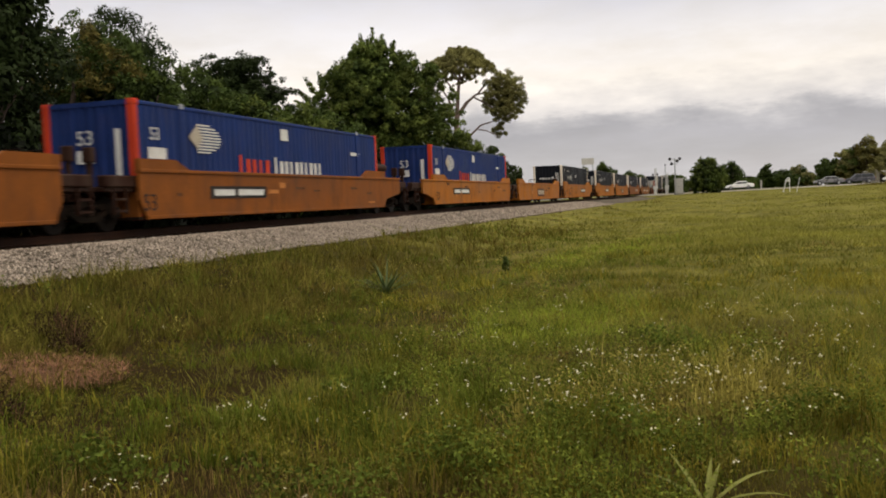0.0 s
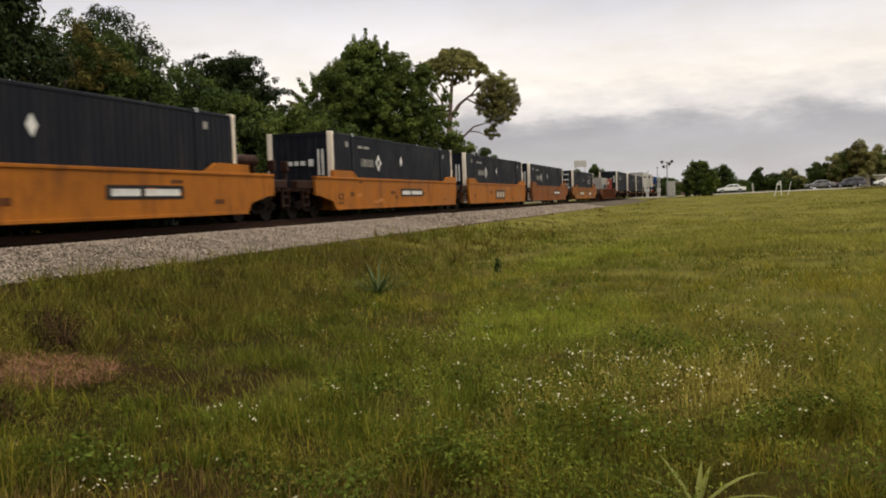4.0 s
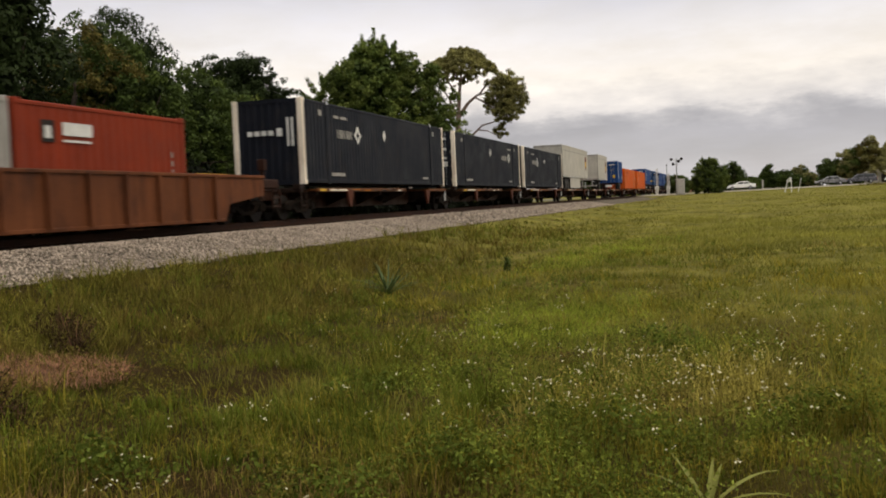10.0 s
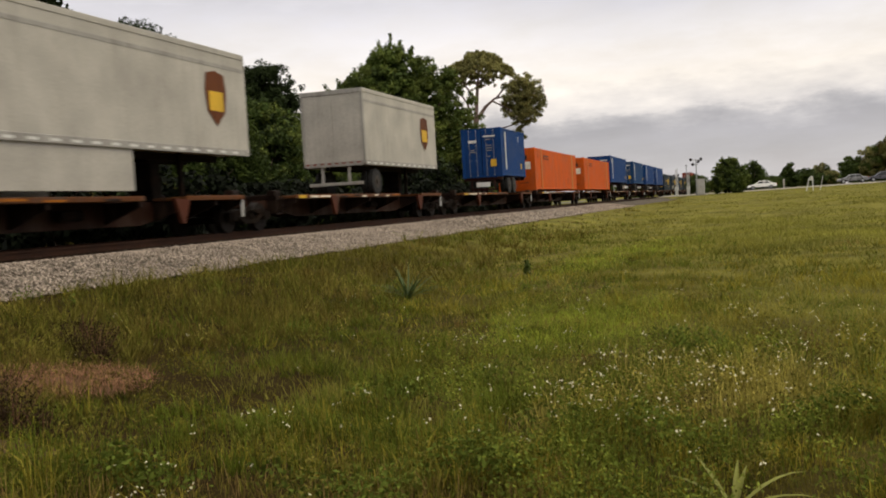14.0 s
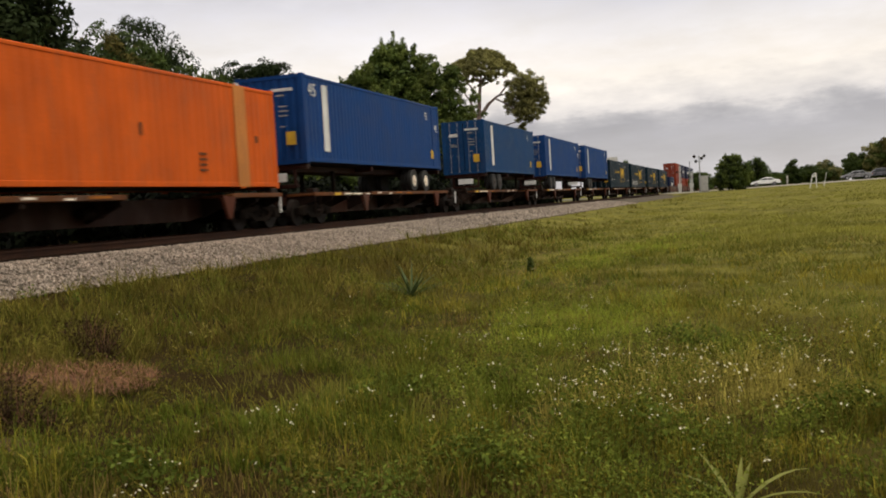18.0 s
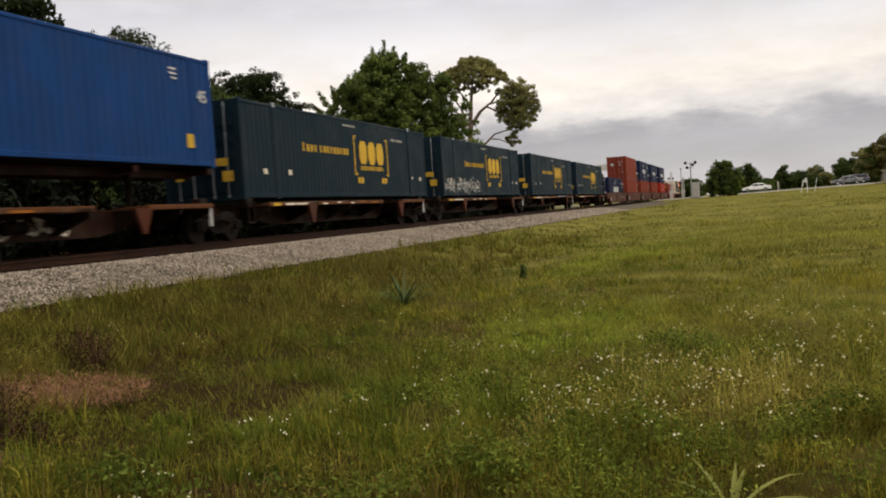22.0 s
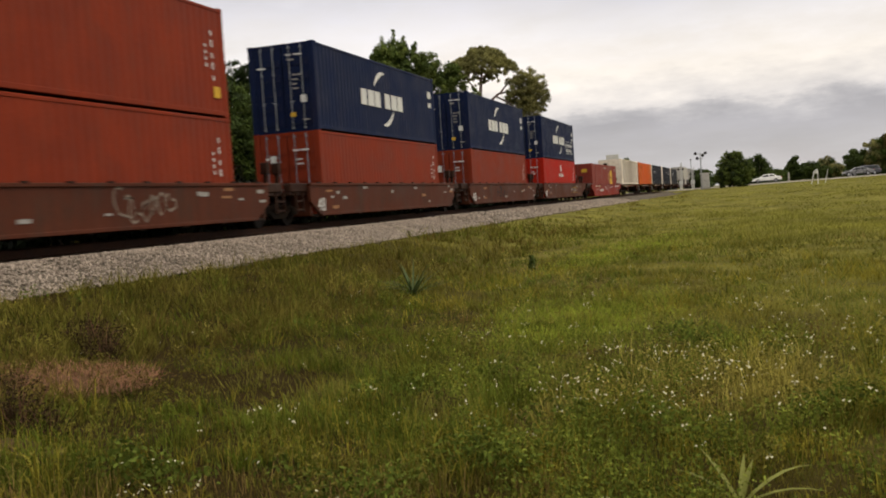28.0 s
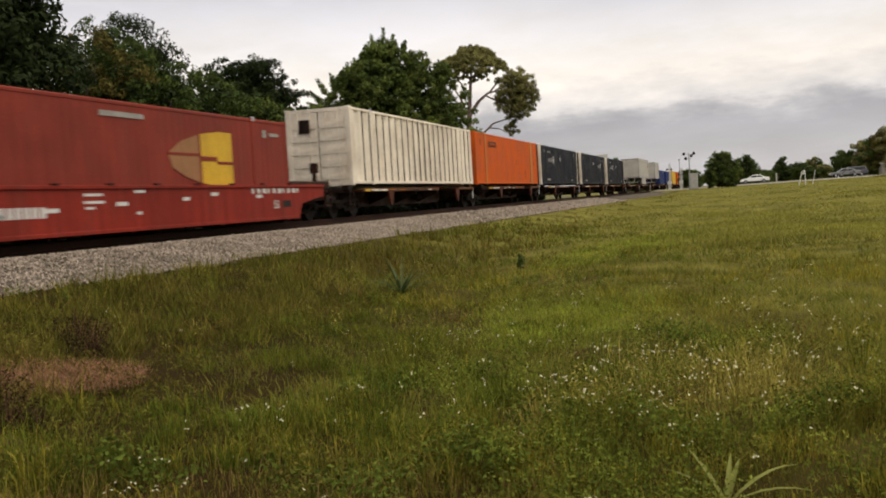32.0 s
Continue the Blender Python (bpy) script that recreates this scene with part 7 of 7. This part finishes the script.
c = thing("signal_cabinet", "pale grey metal signal cabinet beside the crossing", "cabinet")
c.location = (8.4, 149.5, 0.0)
part("base_pad", boxes((-0.75, 0.75, -0.6, 0.6, -0.15, 0.12)), M_CONC, c)
part("body", soften(boxes((-0.64, 0.64, -0.5, 0.5, 0.12, 2.30)), 0.03), M_GALV_PALE, c)
part("roof", soften(boxes((-0.72, 0.72, -0.58, 0.58, 2.30, 2.42)), 0.03), M_GALV_PALE, c)
part("door", soften(boxes((-0.02, 0.56, -0.54, -0.5, 0.3, 2.1)), 0.01), M_GALV_PALE, c)
part("door_handle", boxes((0.05, 0.10, -0.58, -0.54, 1.1, 1.3)), M_DARK, c)

m = thing("crossing_signal_mast", "grey crossing signal mast with paired lamp hoods", "signal")
m.location = (7.9, 149.0, 0.0)
part("mast", tubes(((0, 0, 0), (0, 0, 5.6), 0.10, 0.08), ((0, 0, 0), (0, 0, 0.3), 0.22), seg=10), M_GALV, m)
part("cross_arm", tubes(((-0.8, 0, 5.4), (0.8, 0, 5.4), 0.04), ((-0.55, 0, 4.7), (0.4, 0, 4.7), 0.04), seg=6), M_GALV, m)
for xx, zz in ((-0.75, 5.5), (0.75, 5.5), (-0.5, 4.75), (0.35, 5.15)):
    lamp = part("lamp_hood", tubes(((xx, -0.25, zz), (xx, 0.02, zz), 0.15, 0.15), seg=12), M_DARK, m, "black lamp hood")
    part("lamp_back", tubes(((xx, 0.0, zz), (xx, 0.04, zz), 0.24), seg=14), M_DARK, lamp)

for x, y, h in ((4.75, 150.0, 4.1), (6.5, 150.5, 3.2)):
    g = thing("crossing_gate", "white crossing gate mechanism with raised arm", "gate", "crossing gates")
    g.location = (x, y, 0.05)
    part("post", tubes(((0, 0, 0), (0, 0, h), 0.07), seg=8), M_GALV_PALE, g)
    part("gate_box", soften(boxes((-0.3, 0.3, -0.25, 0.25, 0.75, 1.35)), 0.03), M_WHITE, g, "white gate machine box")
    part("foot", soften(boxes((-0.22, 0.22, -0.22, 0.22, 0, 0.7)), 0.02), M_WHITE, g)
    part("raised_arm", boxes((0.15, 0.25, -0.03, 0.03, 1.2, h + 0.2)), M_WHITE, g)
    part("lamp_pair", tubes(((-0.35, -0.1, h - 0.9), (-0.35, 0.05, h - 0.9), 0.16), ((0.35, -0.1, h - 0.9), (0.35, 0.05, h - 0.9), 0.16), ((-0.4, 0, h - 0.9), (0.4, 0, h - 0.9), 0.03), seg=10), M_DARK, g)
g = thing("utility_pole", "thin grey pole beyond the crossing", "pole")
g.location = (5.2, 171.0, -0.2)
part("pole", tubes(((0, 0, 0), (0, 0, 5.6), 0.07), seg=8), M_GALV, g)
part("cap", tubes(((-0.12, 0, 5.45), (0.12, 0, 5.45), 0.11), seg=8), M_DARK, g)

FAR = "trees along the road"
shaped_tree("tree", "round dense green tree on short trunks", 12.7, 146.5, [(5.2, 0.3, 0.3), (4.8, 1.1, 1.4), (3.6, 2.4, 2.2), (2.2, 3.0, 2.6), (1.0, 2.8, 2.6), (0.5, 2.0, 2.0)], (1.0, 0.0), (LT, MD), 201, 420, 0.36, 34, 0.13,
            shoots=[(-0.7, 0, 4.6, -0.2, 0.9), (1.0, 0.2, 4.4, 0.3, 0.7), (0.2, -0.3, 4.8, 0.0, 0.6)], z=0.05, group=FAR)
shaped_tree("tree", "green tree sloping down behind the round one", 16.6, 172.0, [(5.3, 0.4, 0.4), (4.4, 1.6, 1.2), (3.2, 2.6, 2.6), (1.5, 3.2, 3.4), (0.3, 3.2, 3.6)], (1.0, 0.0), (MD, WD), 202, 260, 0.45, 30, 0.17, z=0.0, group=FAR)
for x, y, h, w, seed in ((10.5, 176.0, 3.2, 5.0, 203), (6.4, 178.0, 3.9, 4.0, 204), (13.5, 180.0, 2.8, 5.0, 205), (20.0, 186.0, 2.6, 4.0, 206)):
    broadleaf("shrub", "dark roadside shrub by the crossing", x, y, h, w, (WD, MD), seed, leaf=0.2, per=90, n=46, low=0.03, clump=0.55, z=0.0, group=FAR)
rs = random.Random(15)
for k, (x, h, w, mats) in enumerate(((23.4, 5.1, 3.4, (WD, MD)), (26.4, 4.1, 3.4, (MD, WD)), (29.2, 4.6, 3.8, (WD, OL)), (30.9, 3.2, 3.0, (OL, WD)), (24.9, 3.4, 4.5, (WD, WD)), (27.8, 3.3, 4.5, (WD, MD)), (21.8, 2.9, 3.0, (WD, MD)))):
    broadleaf("shrub", "olive brown roadside shrub" if OL in mats else "green roadside hedge shrub", x, 188 + rs.random() * 4, h, w, mats, 210 + k, leaf=0.17, per=90, n=60, low=0.03, clump=0.5, z=0.0, group="roadside hedge")
for k, (x, y, h, w, mats) in enumerate(((33.2, 177, 5.5, 4.6, (WD, MD)), (36.0, 176, 6.8, 5.0, (MD, OL)), (39.3, 175, 8.6, 6.0, (OL, TN)), (43.0, 176, 7.8, 6.0, (OL, LT)), (48.5, 176, 8.0, 7.0, (LT, OL)), (55, 178, 7.4, 9.0, (MD, LT)))):
    broadleaf("tree", "roadside tree with yellowing top leaves" if TN in mats else "dark green roadside tree", x, y, h, w, mats, 230 + k, leaf=0.2, per=110, n=100, low=0.05, clump=0.65, z=0.05, group=FAR)
for k in range(16):
    x = -40 + k * 17 + rs.random() * 6
    broadleaf("tree", "far dark tree on the skyline", x, 330 + rs.random() * 60, 4.0 + rs.random() * 1.2, 18, (WD, MD), 260 + k, leaf=0.6, per=60, n=40, low=0.02, clump=1.3, z=0.0, group="far trees")
for k, (x, h, w) in enumerate(((-13.2, 9.4, 5.0), (-11.0, 8.4, 3.0), (-6.8, 7.0, 6.0), (-3.6, 5.8, 5.0), (-18.0, 8.0, 5.0))):
    broadleaf("tree", "green tree beyond the crossing", x, 230 + rs.random() * 4, h, w, (MD, WD), 280 + k, leaf=0.25, per=90, n=60, low=0.05, clump=0.7, z=-0.9, group=FAR)
# a pale board on two legs beyond the crossing
g = thing("billboard", "weathered pale billboard on two legs", "sign")
g.location = (-12.6, 200.0, -0.9)
part("board", soften(boxes((-1.35, 1.35, -0.06, 0.06, 7.85, 9.25)), 0.02), M_GALV_PALE, g)
for x in (-1.0, 1.0):
    part("leg", tubes(((x, 0.1, -0.2), (x, 0.1, 8.6), 0.09), seg=8), M_GALV, g)
# a cabbage palm with a pale trunk by the parked cars
p = thing("palm_tree", "cabbage palm with pale trunk by the road", "tree")
p.location = (39.6, 169.5, 0.35)
part("trunk", tubes(((0, 0, -0.3), (0.1, 0, 2.4), 0.24, 0.2), seg=10), M_CONC, p)
rng = random.Random(3)
for k in range(26):
    a, e = rng.random() * 6.28, rng.uniform(-0.5, 1.1)
    d = Vector((math.cos(a) * math.cos(e), math.sin(a) * math.cos(e), math.sin(e)))
    bm = bmesh.new()
    s = d.cross(Vector((0, 0, 1))).normalized()
    o = Vector((0.1, 0, 2.4))
    pts = [(0.1, 0.02), (0.8, 0.1), (1.3, 0.5), (1.7, 0.35), (2.0, 0.0)]
    row = [(bm.verts.new(o + d * q - Vector((0, 0, 0.12 * q * q)) + s * w), bm.verts.new(o + d * q - Vector((0, 0, 0.12 * q * q)) - s * w)) for q, w in pts]
    for i in range(4):
        bm.faces.new((row[i][0], row[i + 1][0], row[i + 1][1], row[i][1]))
    part("frond", bm, M_LEAF_TAN if k % 3 == 0 else M_LEAF_OLIVE, p)


def car(name, label, length, height, paint_mat, hatch, windows_mat):
    """A parked car seen from its side: body, glasshouse, wheels, lamps. Its nose points to -x."""
    v = thing(name, label, "car", "cars on the road")
    L, H, W = length, height, 0.88
    bm = bmesh.new()
    low = [(0.02, 0.38), (0.05, 0.62), (0.25, 0.76), (L * 0.26, 0.90), (L - 0.5, 0.95), (L - 0.08, 0.88), (L, 0.6), (L - 0.05, 0.36)]
    def slab(outline, w0, w1, zsplit):
        a = [bm.verts.new((x, -w0, z)) for x, z in outline]
        b = [bm.verts.new((x, w0, z)) for x, z in outline]
        bm.faces.new(a); bm.faces.new(b[::-1])
        for i in range(len(outline)):
            j = (i + 1) % len(outline)
            bm.faces.new((a[j], a[i], b[i], b[j]))
    slab(low, W, W, 0)
    part("body", soften(bm, 0.05), paint_mat, v)
    bm = bmesh.new()
    roof_end = L - 0.35 if hatch else L - 1.35
    tail = L - 0.1 if hatch else L - 0.65
    top = [(L * 0.25, 0.88), (L * 0.42, H - 0.03), (L * 0.55, H), (roof_end, H - 0.04), (tail, 0.93)]
    a = [bm.verts.new((x, -W + (0.05 if z < 1 else 0.2), z)) for x, z in top]
    b = [bm.verts.new((x, W - (0.05 if z < 1 else 0.2), z)) for x, z in top]
    bm.faces.new(a); bm.faces.new(b[::-1])
    for i in range(5):
        j = (i + 1) % 5
        bm.faces.new((a[j], a[i], b[i], b[j]))
    cab = part("cabin", soften(bm, 0.05), paint_mat, v)
    for s in (-1, 1):
        for x0, x1, x2, x3 in ((L * 0.30, L * 0.44, L * 0.57, L * 0.57), (L * 0.59, L * 0.59, roof_end - 0.1, tail - 0.25)):
            bm = bmesh.new()
            pts = [(x0, 0.96, 0.06), (x1, H - 0.12, 0.17), (x2, H - 0.12, 0.17), (x3, 0.96, 0.06)]
            f = [bm.verts.new((x, s * (W - o + 0.035), z)) for x, z, o in pts]
            bm.faces.new(f if s < 0 else f[::-1])
            part("side_window", bm, windows_mat, cab, "dark tinted window")
    for x in (L * 0.19, L * 0.80):
        for s in (-1, 1):
            t = part("tyre", tubes(((x, s * (W - 0.2), 0.32), (x, s * (W + 0.01), 0.32), 0.32), seg=18), M_TYRE, v)
            part("rim", tubes(((x, s * W, 0.32), (x, s * (W + 0.025), 0.32), 0.2, 0.18), seg=12), M_GALV, t)
    for s in (-1, 1):
        part("headlight", soften(boxes((0.02, 0.2, s * 0.62 - 0.18, s * 0.62 + 0.18, 0.62, 0.74)), 0.02), M_GALV_PALE, v)
        part("tail_light", soften(boxes((L - 0.09, L + 0.01, s * 0.66 - 0.16, s * 0.66 + 0.16, 0.68, 0.88)), 0.02), M_ORANGEMARK, v)
        part("mirror", soften(boxes((L * 0.31, L * 0.35, s * W - 0.02, s * W + 0.14 * s if s > 0 else s * W + 0.02, 0.95, 1.08)) if s > 0 else boxes((L * 0.31, L * 0.35, -W - 0.14, -W + 0.02, 0.95, 1.08)), 0.02), paint_mat, v)
    part("bumper", soften(boxes((-0.04, 0.12, -W + 0.05, W - 0.05, 0.36, 0.55)), 0.03), paint_mat, v)
    return v


def on_road(x):
    return float(road_height(x)) + 0.12


tilt = -math.degrees(math.atan(0.012))
wc = car("car", "white sedan stopped on the road near the crossing", 4.5, 1.38, M_CARWHITE, False, M_GLASS)
wc.matrix_world = pose(15.4, 157.2, on_road(15.4), 0, tilt)
sd = car("car", "silver grey sedan stopped on the road", 4.5, 1.38, M_CARGREY, False, M_GLASS)
sd.matrix_world = pose(28.8, 157.0, on_road(28.8), 0, tilt)
wagon = car("car", "dark grey station wagon pulling up beside the sedan", 4.8, 1.55, M_CARDARK, True, M_GLASS)
wagon.matrix_world = pose(33.4, 160.2, on_road(33.4), 0, tilt)
third = car("car", "white car waiting behind the wagon", 4.5, 1.45, M_CARWHITE, False, M_GLASS)
third.matrix_world = pose(39.0, 157.4, on_road(39.0), 0, tilt)
# pale low building end beyond the road
b = thing("roadside_shed", "low pale shed wall beyond the road", "building")
b.location = (38.5, 171.0, 0.1)
part("wall", boxes((0, 9, 0, 5, -0.3, 2.2)), M_CONC, b)
part("roof", soften(boxes((-0.3, 9.3, -0.3, 5.3, 2.2, 2.4)), 0.02), M_GALV_PALE, b)
part("door", boxes((2.0, 2.9, -0.03, 0.0, 0, 1.9)), M_DARK, b)

# white stakes on the verge
w = thing("marker_stakes", "leaning white marker stakes on the verge", "stakes")
w.location = (21.7, 112.0, sharp(21.7, 112.0))
w.scale = (1.2, 1.2, 1.2)
for a, q, r in (((-0.25, 0, 0), (0.12, 0, 1.3), 0.045), ((0.42, 0, 0.2), (0.38, 0, 1.4), 0.04), ((1.0, 0.6, 0.5), (1.35, 0.6, 1.35), 0.03)):
    part("stake", tubes(((a[0], a[1], -0.3), q, r), seg=8), M_WHITE, w)
part("cross_board", soften(boxes((0.0, 0.46, -0.06, 0.0, 1.0, 1.14), (0.2, 0.4, -0.06, 0.0, 1.14, 1.4)), 0.01), M_WHITE, w)
g = thing("guide_post", "short grey post at the road's edge", "post")
g.location = (20.9, 156.0, on_road(20.9) - 0.1)
part("post", soften(boxes((-0.12, 0.12, -0.1, 0.1, 0, 1.5)), 0.02), M_CONC, g)


# ---- single plants and the bare patch of the verge ----
def fan_plant(name, label, x, y, n, length, width, mat, seed, up=0.8, cat="plant"):
    """Long arching leaves from one crown."""
    t = thing(name, label, cat)
    t.location = (x, y, sharp(x, y) - 0.02)
    rng = random.Random(seed)
    for k in range(n):
        a, e = rng.random() * 6.28, up * rng.uniform(0.55, 1.25)
        l = length * rng.uniform(0.6, 1.15)
        d = Vector((math.cos(a), math.sin(a), 0)); s = Vector((-math.sin(a), math.cos(a), 0))
        bm = bmesh.new()
        row = []
        for i in range(6):
            q = i / 5
            p = d * (l * q * math.cos(e)) + Vector((0, 0, l * q * math.sin(e) - 0.45 * l * q * q * math.cos(e)))
            w = width * (1 - q ** 2) * (0.5 + min(q, 0.5)) + 0.002
            row.append((bm.verts.new(p - s * w), bm.verts.new(p + Vector((0, 0, -w * 0.5))), bm.verts.new(p + s * w)))
        for i in range(5):
            for j in range(2):
                bm.faces.new((row[i][j], row[i + 1][j], row[i + 1][j + 1], row[i][j + 1]))
        part("leaf", bm, mat, t)
    return t


fan_plant("yucca", "blue-green spiky plant among the weeds", 8.9, 15.2, 46, 0.85, 0.020, M_YUCCA, 4, up=0.95)
fan_plant("broad_grass_clump", "pale arching broad grass blades", 14.48, 4.62, 8, 0.5, 0.017, M_PALEBLADE, 8, up=0.85)
w = thing("upright_weed", "single dark upright weed", "plant")
w.location = (10.3, 18.5, sharp(10.3, 18.5))
part("stem", tubes(((0, 0, -0.05), (0.02, 0, 0.36), 0.01), seg=6), M_LEAF_DARK, w)
crown_part("leaves", w, [(0, 0, 0.14), (0.02, 0, 0.24), (0, 0, 0.33)], [0.08, 0.07, 0.045], 60, 0.035, M_LEAF_MID, 5)


def dirt_patch(DIRT, a0, b0):
    rng = np.random.default_rng(9)
    n, k = 28, 9
    a = np.linspace(0, 2 * np.pi, n, endpoint=False)
    edge = 1 + 0.22 * np.sin(3 * a + 1) + 0.12 * rng.standard_normal(n)
    v = [(DIRT[0], DIRT[1], float(ground_height(*DIRT)) + 0.06)]
    for i in range(1, k + 1):
        q = i / k
        x = DIRT[0] + a0 * q * edge * np.cos(a); y = DIRT[1] + b0 * q * edge * np.sin(a)
        z = ground_height(x, y) + 0.05 * (1 - q) + 0.02 * rng.standard_normal(n) * (i < k) + (0.012 if i < k else -0.03)
        v += list(zip(x, y, z))
    f = [(0, 1 + j, 1 + (j + 1) % n, 1 + (j + 1) % n) for j in range(n)]
    tri = [(0, 1 + j, 1 + (j + 1) % n) for j in range(n)]
    for i in range(k - 1):
        for j in range(n):
            p, q = 1 + i * n + j, 1 + i * n + (j + 1) % n
            tri += [(p, p + n, q + n), (p, q + n, q)]
    return mesh_of("dirt_patch", np.array(v), np.array(tri), M_DIRT)


tagged(new("dirt_patch", dirt_patch(DIRT, 0.75, 0.62)), "bare reddish dirt patch with dead thatch", "dirt", kind="structure")
tagged(new("dirt_patch", dirt_patch((9.75, 5.0), 0.34, 0.3)), "small bare brown dirt patch", "dirt", kind="structure")
for k, (x, y, r) in enumerate(((7.35, 8.6, 0.30), (7.65, 8.5, 0.30), (7.9, 8.2, 0.26), (8.15, 7.95, 0.22), (7.1, 8.8, 0.26), (8.5, 6.2, 0.24), (8.9, 5.9, 0.22), (9.45, 5.35, 0.24), (9.75, 5.3, 0.2), (9.2, 5.5, 0.22))):
    w = thing("dead_weed", "brown withered weed clump beside bare dirt", "weed", "withered weeds")
    w.location = (x, y, sharp(x, y))
    rng = random.Random(k)
    for _ in range(26):
        part("stem", tubes(((0, 0, -0.03), (rng.uniform(-1, 1) * r, rng.uniform(-1, 1) * r, r * rng.uniform(0.7, 1.7)), 0.004, 0.0015), seg=4), M_DEADLEAF if _ % 3 else M_THATCH, w)
    crown_part("dry_leaves", w, [(rng.uniform(-1, 1) * r * 0.7, rng.uniform(-1, 1) * r * 0.7, r * rng.uniform(0.2, 1.2)) for _ in range(18)], [r * 0.32] * 18, 18, 0.016, M_DEADLEAF, k + 40, shell=0.2)


def thatch():
    rng = np.random.default_rng(19)
    n = 5000
    a, q = rng.uniform(0, 6.28, n), np.sqrt(rng.random(n)) * 1.15
    x, y = DIRT[0] + 0.95 * q * np.cos(a), DIRT[1] + 0.7 * q * np.sin(a)
    z = ground_height(x, y) + rng.uniform(0.02, 0.12, n)
    th = rng.uniform(0, 6.28, n); l = rng.uniform(0.05, 0.22, n); w = 0.003
    ux, uy = np.cos(th), np.sin(th)
    p = np.zeros((n, 3, 3))
    p[:, 0] = np.stack([x - uy * w, y + ux * w, z], -1); p[:, 1] = np.stack([x + uy * w, y - ux * w, z], -1)
    p[:, 2] = np.stack([x + ux * l, y + uy * l, z + rng.uniform(-0.03, 0.09, n)], -1)
    return mesh_of("dead_thatch", p.reshape(-1, 3), np.arange(3 * n).reshape(-1, 3), M_THATCH)


tagged(new("dead_thatch", thatch()), "reddish dead grass lying on bare dirt", "dead grass", kind="stuff")


# ---- the train runs past at an almost steady pace ----
RUN = [(0, 0.0), (4, 72.93), (8, 145.49), (12, 218.37), (16, 291.68), (20, 365.07), (24, 438.45), (28, 511.95), (32, 585.80)]


def travelled(t):
    return float(np.interp(t, [a for a, b in RUN], [b for a, b in RUN]))


def motions():
    for ob, y, z in MOVERS:
        walk(ob, [(t, pose(0, y - s, z)) for t, s in RUN])
    walk(wagon, [(t, pose(33.4 + d, 160.2, on_road(33.4 + d), 0, tilt)) for t, d in ((0, 0.0), (16.5, 0.0), (17.2, -0.2), (18.2, -1.5), (19.2, -2.9), (20.2, -3.4), (21.0, -3.5), (32, -3.5))])
    walk(third, [(t, pose(39.0 + d, 157.4, on_road(39.0 + d), 0, tilt)) for t, d in ((0, 0.0), (11, 0.0), (13, 1.0), (16, 8.0), (19, 20.0), (22, 36.0), (32, 90.0))])
    for k in range(2):
        first = WHEELSETS[0][k]
        y = (-0.89, 0.89)[k]
        walk(first, [(i / FPS, pose(0, y, WHEEL_R, math.degrees(travelled(i / FPS) / WHEEL_R))) for i in range(0, 32 * FPS + 1)])
        keys = first.animation_data
        for pair in WHEELSETS[1:]:
            pair[k].rotation_mode = "QUATERNION"
            pair[k].animation_data_create()
            pair[k].animation_data.action = keys.action
            pair[k].animation_data.action_slot = keys.action_slot


motions()
